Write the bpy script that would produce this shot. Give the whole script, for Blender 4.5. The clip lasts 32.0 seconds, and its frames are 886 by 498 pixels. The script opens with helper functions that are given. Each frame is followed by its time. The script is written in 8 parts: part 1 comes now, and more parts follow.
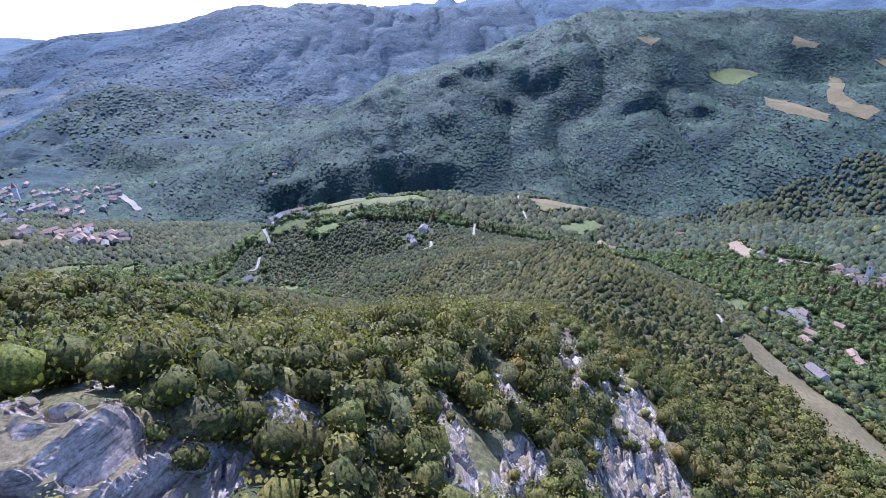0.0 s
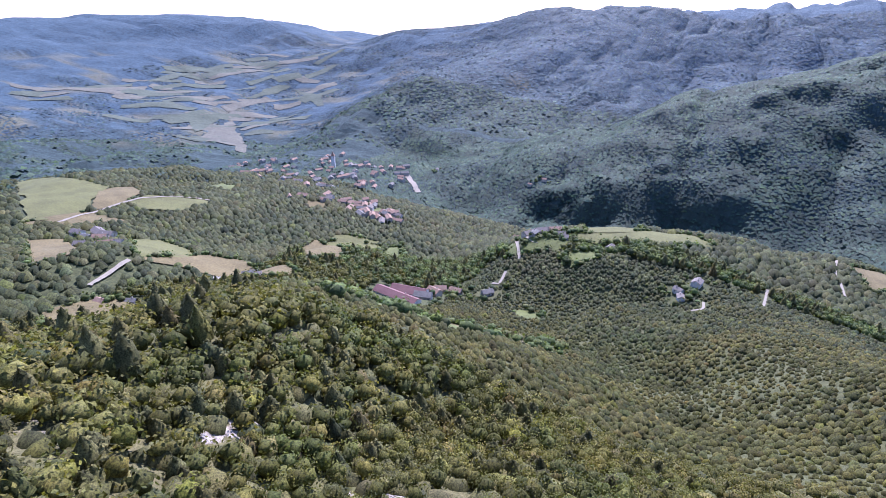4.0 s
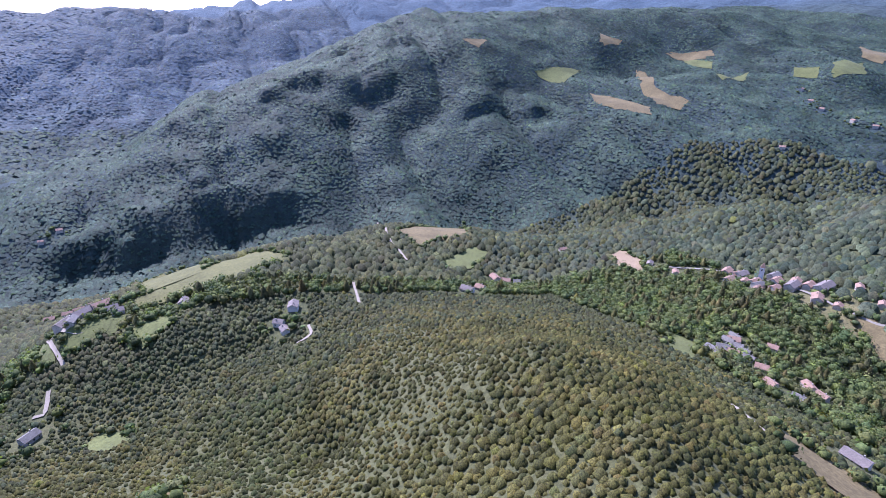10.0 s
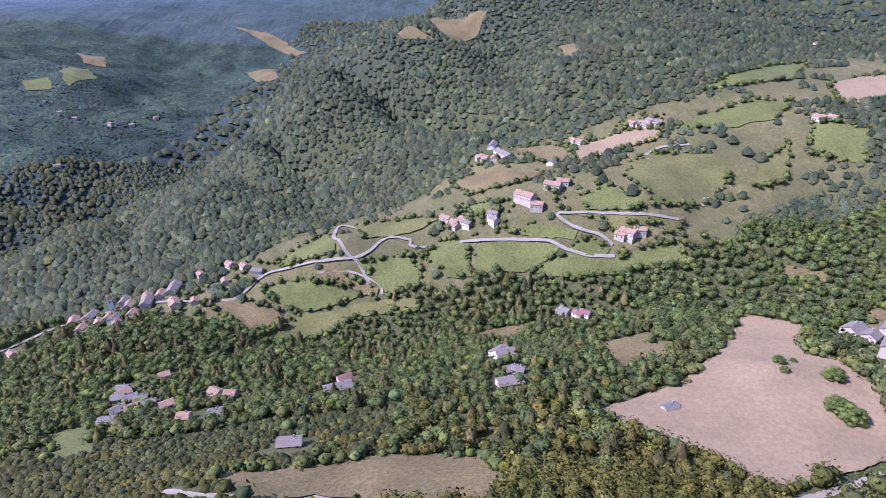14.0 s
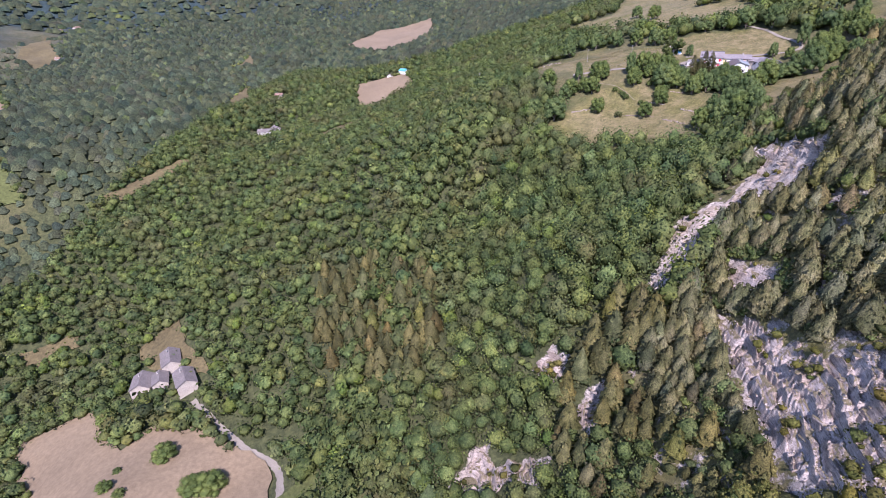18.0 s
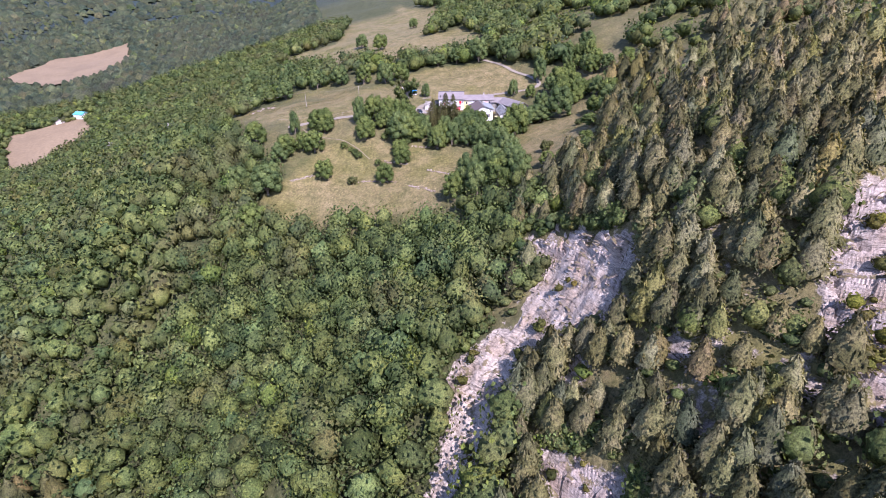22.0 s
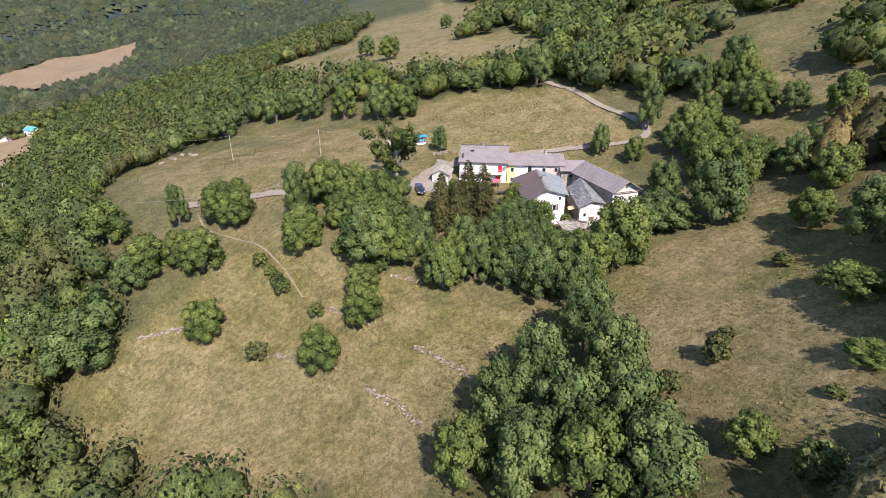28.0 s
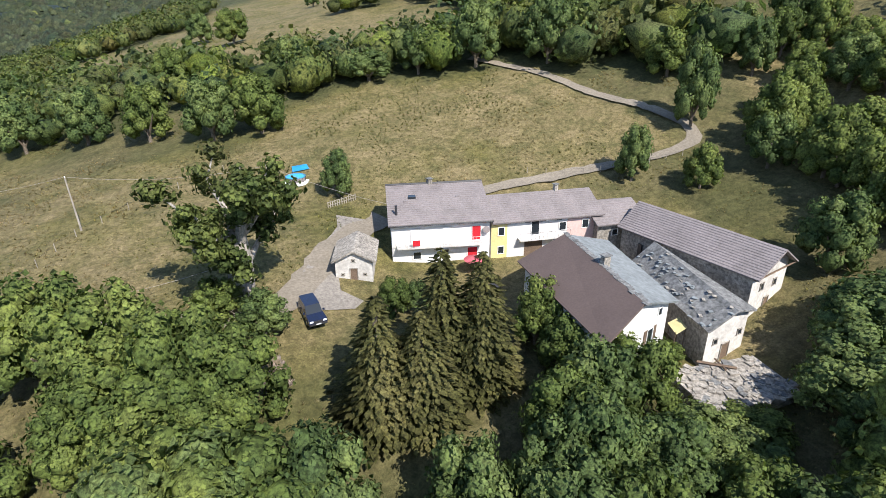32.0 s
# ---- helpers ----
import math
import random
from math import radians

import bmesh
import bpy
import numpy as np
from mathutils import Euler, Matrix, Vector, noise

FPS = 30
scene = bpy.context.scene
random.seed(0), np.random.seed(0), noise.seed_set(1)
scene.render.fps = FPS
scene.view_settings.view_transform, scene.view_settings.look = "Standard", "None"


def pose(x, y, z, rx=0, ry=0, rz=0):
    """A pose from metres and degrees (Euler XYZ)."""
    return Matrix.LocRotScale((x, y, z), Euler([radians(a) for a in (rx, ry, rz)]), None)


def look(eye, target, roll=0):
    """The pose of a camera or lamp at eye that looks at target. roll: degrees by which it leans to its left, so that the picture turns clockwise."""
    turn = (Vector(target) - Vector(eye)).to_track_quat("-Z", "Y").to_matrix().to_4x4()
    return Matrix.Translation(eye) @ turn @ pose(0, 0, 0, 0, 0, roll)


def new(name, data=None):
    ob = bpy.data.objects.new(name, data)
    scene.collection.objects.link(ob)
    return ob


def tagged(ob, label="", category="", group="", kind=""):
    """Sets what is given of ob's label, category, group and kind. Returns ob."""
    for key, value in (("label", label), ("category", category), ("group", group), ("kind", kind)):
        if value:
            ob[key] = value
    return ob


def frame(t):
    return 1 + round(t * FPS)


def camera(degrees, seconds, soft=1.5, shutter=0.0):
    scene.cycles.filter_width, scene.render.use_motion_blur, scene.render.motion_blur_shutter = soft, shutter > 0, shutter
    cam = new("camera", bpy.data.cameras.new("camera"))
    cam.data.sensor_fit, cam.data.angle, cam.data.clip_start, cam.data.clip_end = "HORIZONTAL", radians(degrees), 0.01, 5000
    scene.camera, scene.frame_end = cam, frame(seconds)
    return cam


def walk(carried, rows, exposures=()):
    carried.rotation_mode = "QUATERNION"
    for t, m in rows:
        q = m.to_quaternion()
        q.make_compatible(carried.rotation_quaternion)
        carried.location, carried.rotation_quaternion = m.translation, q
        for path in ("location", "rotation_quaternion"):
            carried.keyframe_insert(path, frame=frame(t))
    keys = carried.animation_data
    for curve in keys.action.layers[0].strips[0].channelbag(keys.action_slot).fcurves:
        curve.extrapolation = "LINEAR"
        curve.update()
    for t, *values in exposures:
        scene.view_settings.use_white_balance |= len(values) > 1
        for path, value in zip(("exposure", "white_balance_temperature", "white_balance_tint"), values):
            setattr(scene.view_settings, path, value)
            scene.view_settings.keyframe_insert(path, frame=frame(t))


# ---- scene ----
cam = camera(78.33, 32.0, 0.55)
# seconds, x, y, z, heading, pitch, roll of the drone camera
PATH = [
    (0.0, 0.04, -0.02, -0.14, -2.41, -25.12, -0.47),
    (0.5, 0.75, 7.63, -0.49, 3.09, -25.00, -0.15),
    (1.0, 0.87, 15.42, -0.48, 6.82, -25.02, 0.04),
    (1.5, 0.29, 22.88, -0.47, 11.74, -25.03, 0.30),
    (2.0, -0.95, 30.28, -0.36, 15.20, -25.09, 0.41),
    (2.5, -2.74, 37.70, -0.19, 16.80, -25.06, 0.39),
    (3.0, -4.86, 44.84, -0.03, 21.11, -24.98, 0.48),
    (3.5, -7.36, 52.05, 0.25, 24.00, -24.94, 0.53),
    (4.0, -10.48, 60.15, 1.12, 26.49, -24.86, 0.18),
    (4.5, -13.98, 68.61, 2.23, 28.02, -24.88, 0.09),
    (5.0, -17.63, 76.88, 3.21, 28.03, -25.09, 0.39),
    (5.5, -21.17, 84.42, 3.72, 25.95, -25.46, 1.00),
    (6.0, -24.37, 90.71, 3.42, 21.21, -25.30, 0.73),
    (6.5, -26.72, 97.02, 3.33, 17.30, -25.20, 0.47),
    (7.0, -28.44, 103.71, 3.37, 12.18, -25.11, 0.22),
    (7.5, -29.85, 110.42, 3.43, 8.91, -25.10, 0.17),
    (8.0, -30.00, 116.98, 3.02, 5.10, -25.06, 0.00),
    (8.5, -29.63, 123.59, 2.66, -1.45, -25.05, -0.23),
    (9.0, -28.29, 130.38, 1.95, -8.18, -25.07, -0.40),
    (9.5, -26.13, 137.29, 1.12, -14.24, -25.09, -0.51),
    (10.0, -23.16, 143.59, 0.50, -21.28, -25.16, -0.69),
    (10.5, -19.94, 149.58, 0.15, -26.81, -25.23, -0.74),
    (11.0, -15.65, 155.13, -0.19, -34.67, -25.30, -0.88),
    (11.5, -10.54, 160.28, -0.70, -42.43, -25.37, -1.02),
    (12.0, -4.62, 165.28, -1.53, -51.94, -25.45, -1.05),
    (12.5, 2.27, 169.52, -1.99, -62.02, -25.52, -1.01),
    (13.0, 10.34, 172.77, -3.05, -72.00, -25.52, -1.07),
    (13.5, 18.99, 174.47, -4.02, -81.62, -25.44, -1.04),
    (14.0, 27.63, 173.94, -3.32, -89.63, -25.03, -0.33),
    (14.5, 36.30, 171.60, -1.59, -96.77, -24.89, -0.13),
    (15.0, 45.00, 167.87, 0.50, -103.75, -25.13, -0.76),
    (15.5, 53.77, 163.22, 2.27, -111.30, -25.73, -2.12),
    (16.0, 62.65, 158.09, 3.05, -120.13, -25.85, -2.04),
    (16.5, 71.73, 151.55, 3.42, -129.38, -25.88, -1.99),
    (17.0, 80.22, 142.96, 3.35, -139.31, -25.87, -1.88),
    (17.5, 87.51, 132.44, 2.85, -150.61, -25.81, -1.81),
    (18.0, 92.80, 119.98, 2.09, -167.10, -25.77, -1.80),
    (18.5, 95.95, 107.43, 1.75, -184.26, -25.73, -1.83),
    (19.0, 96.10, 95.08, 1.81, -190.31, -25.44, -1.55),
    (19.5, 94.09, 83.07, 1.90, -191.30, -25.16, -1.19),
    (20.0, 91.06, 71.05, 1.91, -191.80, -24.88, -0.90),
    (20.5, 87.49, 59.01, 2.05, -192.19, -24.65, -0.66),
    (21.0, 83.44, 46.73, 2.13, -192.45, -24.44, -0.47),
    (21.5, 79.13, 34.47, 2.41, -192.68, -24.33, -0.31),
    (22.0, 75.03, 22.33, 2.19, -192.89, -24.18, -0.15),
    (22.5, 70.86, 10.51, 1.87, -193.08, -24.06, -0.01),
    (23.0, 66.58, -1.18, 1.40, -193.28, -23.94, 0.07),
    (23.5, 62.37, -12.53, 0.87, -193.52, -23.87, 0.23),
    (24.0, 58.37, -23.49, 0.33, -193.07, -23.83, 0.40),
    (24.5, 54.51, -34.52, 0.01, -189.32, -23.87, 0.84),
    (25.0, 51.32, -45.22, 0.02, -188.35, -23.87, 0.95),
    (25.5, 48.59, -56.61, 0.02, -188.04, -23.93, 0.96),
    (26.0, 46.21, -67.75, -0.04, -187.86, -24.54, 0.34),
    (26.5, 44.09, -78.62, -0.28, -187.80, -24.78, 0.07),
    (27.0, 42.17, -89.17, -0.81, -187.80, -24.59, 0.18),
    (27.5, 40.38, -99.40, -1.76, -187.84, -24.09, 0.50),
    (28.0, 38.65, -109.25, -3.21, -187.87, -24.10, 0.37),
    (28.5, 37.24, -119.23, -4.80, -187.89, -24.13, 0.30),
    (29.0, 36.22, -129.21, -6.55, -188.06, -24.08, 0.28),
    (29.5, 35.40, -139.16, -8.24, -188.19, -24.03, 0.22),
    (30.0, 34.70, -148.86, -10.16, -188.34, -23.95, 0.23),
    (30.5, 34.14, -158.48, -12.02, -188.51, -23.92, 0.21),
    (31.0, 33.54, -168.03, -13.74, -188.58, -23.88, 0.23),
    (31.5, 32.87, -177.47, -14.88, -195.36, -24.00, -0.24),
    (32.0, 31.39, -186.72, -16.14, -200.78, -24.07, -0.72),
]
walk(cam, [(t, pose(x, y, z, 90 + pitch, 0, yaw) @ pose(0, 0, 0, 0, 0, roll)) for t, x, y, z, yaw, pitch, roll in PATH],
     exposures=[(0, 1.32, 4980, 28), (2, 1.28, 5280, 31), (9, 1.32, 5230, 35), (13, 1.22, 5320, 43), (16, 0.8, 5500, 32), (20, 1.02, 5720, 38), (24, 1.05, 5750, 33), (28, 0.78, 6450, 22), (30, 0.70, 6450, 13), (32, 0.66, 6350, 12)])

# ---- light ----
SUN_AZ, SUN_EL = math.atan2(-0.22, 0.975), radians(47)
world = bpy.data.worlds.new("sky")
scene.world = world
world.use_nodes = True
sky = world.node_tree.nodes.new("ShaderNodeTexSky")
sky.sky_type = "NISHITA"
sky.sun_disc = False
sky.sun_elevation, sky.sun_rotation = SUN_EL, SUN_AZ
sky.altitude, sky.air_density, sky.dust_density = 700, 1.0, 0.4
background = world.node_tree.nodes["Background"]
world.node_tree.links.new(sky.outputs[0], background.inputs[0])
background.inputs[1].default_value = 0.15
sun_data = bpy.data.lights.new("sun", "SUN")
sun_data.energy, sun_data.angle, sun_data.color = 5.0, radians(0.53), (1.0, 0.95, 0.86)
sun = new("sun", sun_data)
sun_way = Vector((math.sin(SUN_AZ) * math.cos(SUN_EL), math.cos(SUN_AZ) * math.cos(SUN_EL), math.sin(SUN_EL)))
sun.matrix_world = look(sun_way * 100, (0, 0, 0))

# ---- materials ----
def material(name, rough=0.9, metal=0.0):
    m = bpy.data.materials.new(name)
    m.use_nodes = True
    b = m.node_tree.nodes["Principled BSDF"]
    b.inputs["Roughness"].default_value, b.inputs["Metallic"].default_value = rough, metal
    b.inputs["Specular IOR Level"].default_value = 0.25
    return m, m.node_tree, b


def noise_node(tree, scale, detail=4.0, rough=0.6, stretch=None):
    n = tree.nodes.new("ShaderNodeTexNoise")
    n.inputs["Scale"].default_value, n.inputs["Detail"].default_value, n.inputs["Roughness"].default_value = scale, detail, rough
    geo = tree.nodes.new("ShaderNodeNewGeometry")
    if stretch:
        mp = tree.nodes.new("ShaderNodeMapping")
        mp.inputs["Scale"].default_value = stretch
        tree.links.new(geo.outputs["Position"], mp.inputs[0])
        tree.links.new(mp.outputs[0], n.inputs["Vector"])
    else:
        tree.links.new(geo.outputs["Position"], n.inputs["Vector"])
    return n.outputs[0]


def ramp(tree, value, stops):
    r = tree.nodes.new("ShaderNodeValToRGB")
    while len(r.color_ramp.elements) < len(stops):
        r.color_ramp.elements.new(0.5)
    for e, (p, c) in zip(r.color_ramp.elements, stops):
        e.position, e.color = p, (*c, 1)
    tree.links.new(value, r.inputs[0])
    return r.outputs[0]


def mix(tree, fac, a, b, kind="MIX"):
    m = tree.nodes.new("ShaderNodeMix")
    m.data_type, m.blend_type = "RGBA", kind
    for sock, v in ((m.inputs[0], fac), (m.inputs[6], a), (m.inputs[7], b)):
        if isinstance(v, bpy.types.NodeSocket):
            tree.links.new(v, sock)
        else:
            sock.default_value = (*v, 1) if isinstance(v, tuple) else v
    return m.outputs[2]


def bump(tree, value, strength, distance, bsdf):
    b = tree.nodes.new("ShaderNodeBump")
    b.inputs["Strength"].default_value, b.inputs["Distance"].default_value = strength, distance
    tree.links.new(value, b.inputs["Height"])
    tree.links.new(b.outputs[0], bsdf.inputs["Normal"])


def scaled(c, k):
    return tuple(min(1.0, v * k) for v in c)


def surface(name, colour, rough=0.9, grain=2.0, stain=0.15, vary=0.25, relief=0.3, metal=0.0, stretch=None, dark=0.6):
    """A worn surface: colour with fine grain, large stains and relief, sizes in cycles a metre."""
    m, t, b = material(name, rough, metal)
    fine = ramp(t, noise_node(t, grain, 5, 0.65, stretch), [(0.36, scaled(colour, 1 - vary)), (0.64, scaled(colour, 1 + vary))])
    big = ramp(t, noise_node(t, stain, 3, 0.6), [(0.35, (dark,) * 3), (0.6, (1.0,) * 3)])
    t.links.new(mix(t, 0.7, fine, big, "MULTIPLY"), b.inputs["Base Color"])
    if relief:
        bump(t, noise_node(t, grain * 1.7, 6, 0.7, stretch), relief, 0.3 / grain, b)
    return m


def foliage(name, dark, mid, light, patch=0.15, leaf=1.3, odd=None, thin=0.3, fleck=0.55):
    """Leaves: a colour from crown to crown, another from clump to clump, single leaves in the relief."""
    m, t, b = material(name, 0.75)
    geo = t.nodes.new("ShaderNodeNewGeometry")
    crown = ramp(t, noise_node(t, patch, 3, 0.7), [(0.40, dark), (0.5, mid), (0.60, light)])
    if odd:
        crown = mix(t, ramp(t, noise_node(t, patch * 0.22, 3, 0.6), [(0.5, (0, 0, 0)), (0.66, (1, 1, 1))]), crown, odd)
    kind = t.nodes.new("ShaderNodeAttribute")
    kind.attribute_name = "tint"
    crown = mix(t, 1.0, crown, kind.outputs["Color"], "MULTIPLY")
    island = ramp(t, geo.outputs["Random Per Island"], [(0.0, (0.78,) * 3), (0.5, (0.98,) * 3), (1.0, (1.24, 1.22, 1.12))])
    col = mix(t, 0.9, crown, island, "MULTIPLY")
    fine = ramp(t, noise_node(t, leaf, 5, 0.75), [(0.42, (1 - fleck,) * 3), (0.58, (1 + fleck, 1 + fleck, 1 + 0.8 * fleck))])
    col = mix(t, 0.9, col, fine, "MULTIPLY")
    t.links.new(col, b.inputs["Base Color"])
    b.inputs["Specular IOR Level"].default_value = 0.15
    bump(t, noise_node(t, leaf * 1.6, 4, 0.75), 0.45, 0.3 / leaf, b)
    if thin:
        leaf_light = t.nodes.new("ShaderNodeBsdfTranslucent")
        t.links.new(mix(t, 1.0, col, (1.25, 1.3, 0.8), "MULTIPLY"), leaf_light.inputs[0])
        both = t.nodes.new("ShaderNodeMixShader")
        both.inputs[0].default_value = thin
        t.links.new(b.outputs[0], both.inputs[1])
        t.links.new(leaf_light.outputs[0], both.inputs[2])
        t.links.new(both.outputs[0], t.nodes["Material Output"].inputs[0])
    return m


def tint_mesh(me, values=None):
    """Gives each vertex of a leafy mesh the tint of its tree."""
    col = me.color_attributes.new("tint", "FLOAT_COLOR", "POINT")
    n = len(me.vertices)
    rgba = np.ones((n, 4), np.float32)
    if values is not None:
        rgba[:, :3] = values
    col.data.foreach_set("color", rgba.ravel())
    return me


def tree_tints(rng, n, spread=0.18):
    """A tint a tree: lighter and darker, some yellower, greyer or browner."""
    k = np.exp(rng.normal(size=(n, 1)) * spread)
    warm = rng.normal(size=n) * 0.045
    t = np.stack([1 + warm, 1 + 0.15 * warm, 1 - 1.2 * warm], 1) * k
    kind = rng.random(n)
    t = np.where((kind < 0.04)[:, None], t * (1.18, 1.22, 0.85), t)
    t = np.where((kind > 0.93)[:, None], t * (1.16, 1.02, 1.08), t)
    return np.where(((kind > 0.86) & (kind <= 0.93))[:, None], t * (0.72, 0.82, 0.9), t)


BROADLEAF = foliage("broadleaf_foliage", (0.049, 0.071, 0.023), (0.080, 0.104, 0.033), (0.116, 0.140, 0.043), leaf=2.8, odd=(0.092, 0.096, 0.038))
BROADLEAF_LIGHT = foliage("light_broadleaf_foliage", (0.072, 0.102, 0.030), (0.108, 0.142, 0.040), (0.150, 0.182, 0.052), leaf=2.8)
DRYLEAF = foliage("dry_hill_foliage", (0.070, 0.068, 0.016), (0.098, 0.091, 0.022), (0.130, 0.115, 0.032), leaf=2.8, odd=(0.072, 0.082, 0.020))
VALLEY_LEAF = foliage("valley_foliage", (0.038, 0.046, 0.019), (0.054, 0.061, 0.025), (0.074, 0.080, 0.033), patch=0.05, leaf=0.9, odd=(0.070, 0.070, 0.028))
PINE = foliage("pine_foliage", (0.084, 0.084, 0.036), (0.126, 0.118, 0.054), (0.172, 0.154, 0.080), patch=0.14, leaf=2.6)
HILL_PINE = foliage("hill_pine_foliage", (0.062, 0.061, 0.022), (0.094, 0.088, 0.032), (0.134, 0.120, 0.047), patch=0.14, leaf=2.6)
SPRUCE = foliage("spruce_foliage", (0.074, 0.076, 0.028), (0.108, 0.106, 0.040), (0.150, 0.138, 0.056), patch=0.2, leaf=3.5)
# bluer, greyer copy of the valley leaves, with haze in its colour
HAZED_EAST_LEAF = foliage("hazed_east_foliage", (0.036, 0.050, 0.030), (0.054, 0.068, 0.038), (0.078, 0.090, 0.048), patch=0.05, leaf=0.9, odd=(0.060, 0.068, 0.040))
# mountainside leaves: green with some bluish haze mixed into the colour
HAZED_MOUNTAIN_LEAF = foliage("hazed_mountain_foliage", (0.029, 0.047, 0.037), (0.038, 0.063, 0.047), (0.053, 0.082, 0.058), patch=0.012, leaf=0.22, thin=0.25, fleck=0.3)
# darker copy of the dry hill leaves for the front hill
FRONT_LEAF = foliage("front_hill_foliage", (0.049, 0.050, 0.013), (0.068, 0.066, 0.017), (0.094, 0.086, 0.025), patch=0.03, leaf=1.6, odd=(0.046, 0.058, 0.018))
# leaves of the far hills: distance haze put into the colour as blue
HAZED_WOOD = foliage("hazed_wood_foliage", (0.032, 0.052, 0.068), (0.041, 0.066, 0.084), (0.053, 0.082, 0.098), patch=0.012, leaf=0.22, thin=0.25, fleck=0.2)


def ground_material():
    m, t, b = material("ground", 0.95)
    att = t.nodes.new("ShaderNodeAttribute")
    att.attribute_name = "cover"
    sep = t.nodes.new("ShaderNodeSeparateColor")
    t.links.new(att.outputs["Color"], sep.inputs[0])
    green = ramp(t, noise_node(t, 0.35, 6, 0.7), [(0.38, (0.034, 0.040, 0.016)), (0.62, (0.075, 0.080, 0.032))])
    dry = ramp(t, noise_node(t, 0.22, 7, 0.75), [(0.34, (0.092, 0.088, 0.036)), (0.5, (0.158, 0.132, 0.063)), (0.66, (0.210, 0.168, 0.092))])
    patch = ramp(t, noise_node(t, 0.045, 4, 0.6), [(0.38, (0.70, 0.78, 0.52)), (0.52, (1.0, 1.0, 1.0))])
    dry = mix(t, 0.8, dry, patch, "MULTIPLY")
    blades = ramp(t, noise_node(t, 1.1, 6, 0.8), [(0.40, (0.6, 0.6, 0.52)), (0.60, (1.35, 1.32, 1.3))])
    dry = mix(t, 0.85, dry, blades, "MULTIPLY")
    straw = ramp(t, noise_node(t, 4.5, 5, 0.85), [(0.38, (0.5, 0.5, 0.45)), (0.62, (1.5, 1.48, 1.45))])
    dry = mix(t, 0.7, dry, straw, "MULTIPLY")
    green = mix(t, 0.7, green, blades, "MULTIPLY")
    rock = ramp(t, noise_node(t, 0.55, 8, 0.72, (0.3, 0.3, 3.2)), [(0.39, (0.10, 0.086, 0.075)), (0.45, (0.32, 0.272, 0.23)), (0.58, (0.48, 0.41, 0.345))])
    rubble = ramp(t, noise_node(t, 1.6, 7, 0.8), [(0.40, (0.45, 0.43, 0.42)), (0.56, (1.2,) * 3)])
    rock = mix(t, 0.85, rock, rubble, "MULTIPLY")
    # wooded ground far off: haze put into the colour, bluer with distance
    hazed_wood = mix(t, 0.8, ramp(t, noise_node(t, 0.012, 6, 0.65), [(0.35, (0.031, 0.053, 0.070)), (0.65, (0.045, 0.073, 0.095))]), ramp(t, noise_node(t, 0.06, 4, 0.8), [(0.41, (0.72,) * 3), (0.59, (1.28,) * 3)]), "MULTIPLY")
    half_hazed_wood = mix(t, 1.0, hazed_wood, (0.78, 0.74, 0.54), "MULTIPLY")
    hazed_wood = mix(t, ramp(t, sep.outputs[2], [(0.5, (0, 0, 0)), (1.0, (1, 1, 1))]), half_hazed_wood, hazed_wood)
    green = mix(t, ramp(t, sep.outputs[2], [(0.0, (0, 0, 0)), (0.5, (1, 1, 1))]), green, hazed_wood)
    col = mix(t, sep.outputs[0], green, dry)
    edge = t.nodes.new("ShaderNodeMath")
    edge.operation = "ADD"
    wob = t.nodes.new("ShaderNodeMath")
    wob.operation = "MULTIPLY_ADD"
    t.links.new(noise_node(t, 0.3, 5, 0.7), wob.inputs[0])
    wob.inputs[1].default_value, wob.inputs[2].default_value = 1.6, -0.8
    t.links.new(wob.outputs[0], edge.inputs[0])
    t.links.new(sep.outputs[1], edge.inputs[1])
    bare = ramp(t, edge.outputs[0], [(0.42, (0, 0, 0)), (0.58, (1, 1, 1))])
    col = mix(t, bare, col, rock)
    t.links.new(col, b.inputs["Base Color"])
    rough = mix(t, sep.outputs[2], noise_node(t, 1.2, 7, 0.75), noise_node(t, 0.075, 4, 0.8))
    rough = mix(t, bare, rough, noise_node(t, 0.5, 9, 0.78, (0.35, 0.35, 3.0)))
    relief = t.nodes.new('ShaderNodeBump')
    depth = t.nodes.new('ShaderNodeMath')
    depth.operation = 'MULTIPLY_ADD'
    depth.inputs[1].default_value, depth.inputs[2].default_value = 6.0, 0.35
    t.links.new(sep.outputs[2], depth.inputs[0])
    deeper = t.nodes.new('ShaderNodeMath')
    deeper.operation = 'MULTIPLY_ADD'
    deeper.inputs[1].default_value = 1.3
    t.links.new(bare, deeper.inputs[0])
    t.links.new(depth.outputs[0], deeper.inputs[2])
    t.links.new(deeper.outputs[0], relief.inputs['Distance'])
    relief.inputs['Strength'].default_value = 0.85
    t.links.new(rough, relief.inputs['Height'])
    t.links.new(relief.outputs[0], b.inputs['Normal'])
    return m


GROUND = ground_material()
BARK = surface("bark", (0.16, 0.13, 0.10), 0.95, 6.0, 0.8, 0.35, 0.8)

# ---- the lie of the land ----
RNG = np.random.default_rng(7)
TABLE = RNG.random((256, 256))


def vnoise(x, y):
    """Smooth value noise between 0 and 1."""
    xi, yi = np.floor(x).astype(int), np.floor(y).astype(int)
    fx, fy = x - xi, y - yi
    fx, fy = fx * fx * (3 - 2 * fx), fy * fy * (3 - 2 * fy)
    a, b = TABLE[xi & 255, yi & 255], TABLE[(xi + 1) & 255, yi & 255]
    c, d = TABLE[xi & 255, (yi + 1) & 255], TABLE[(xi + 1) & 255, (yi + 1) & 255]
    return (a * (1 - fx) + b * fx) * (1 - fy) + (c * (1 - fx) + d * fx) * fy


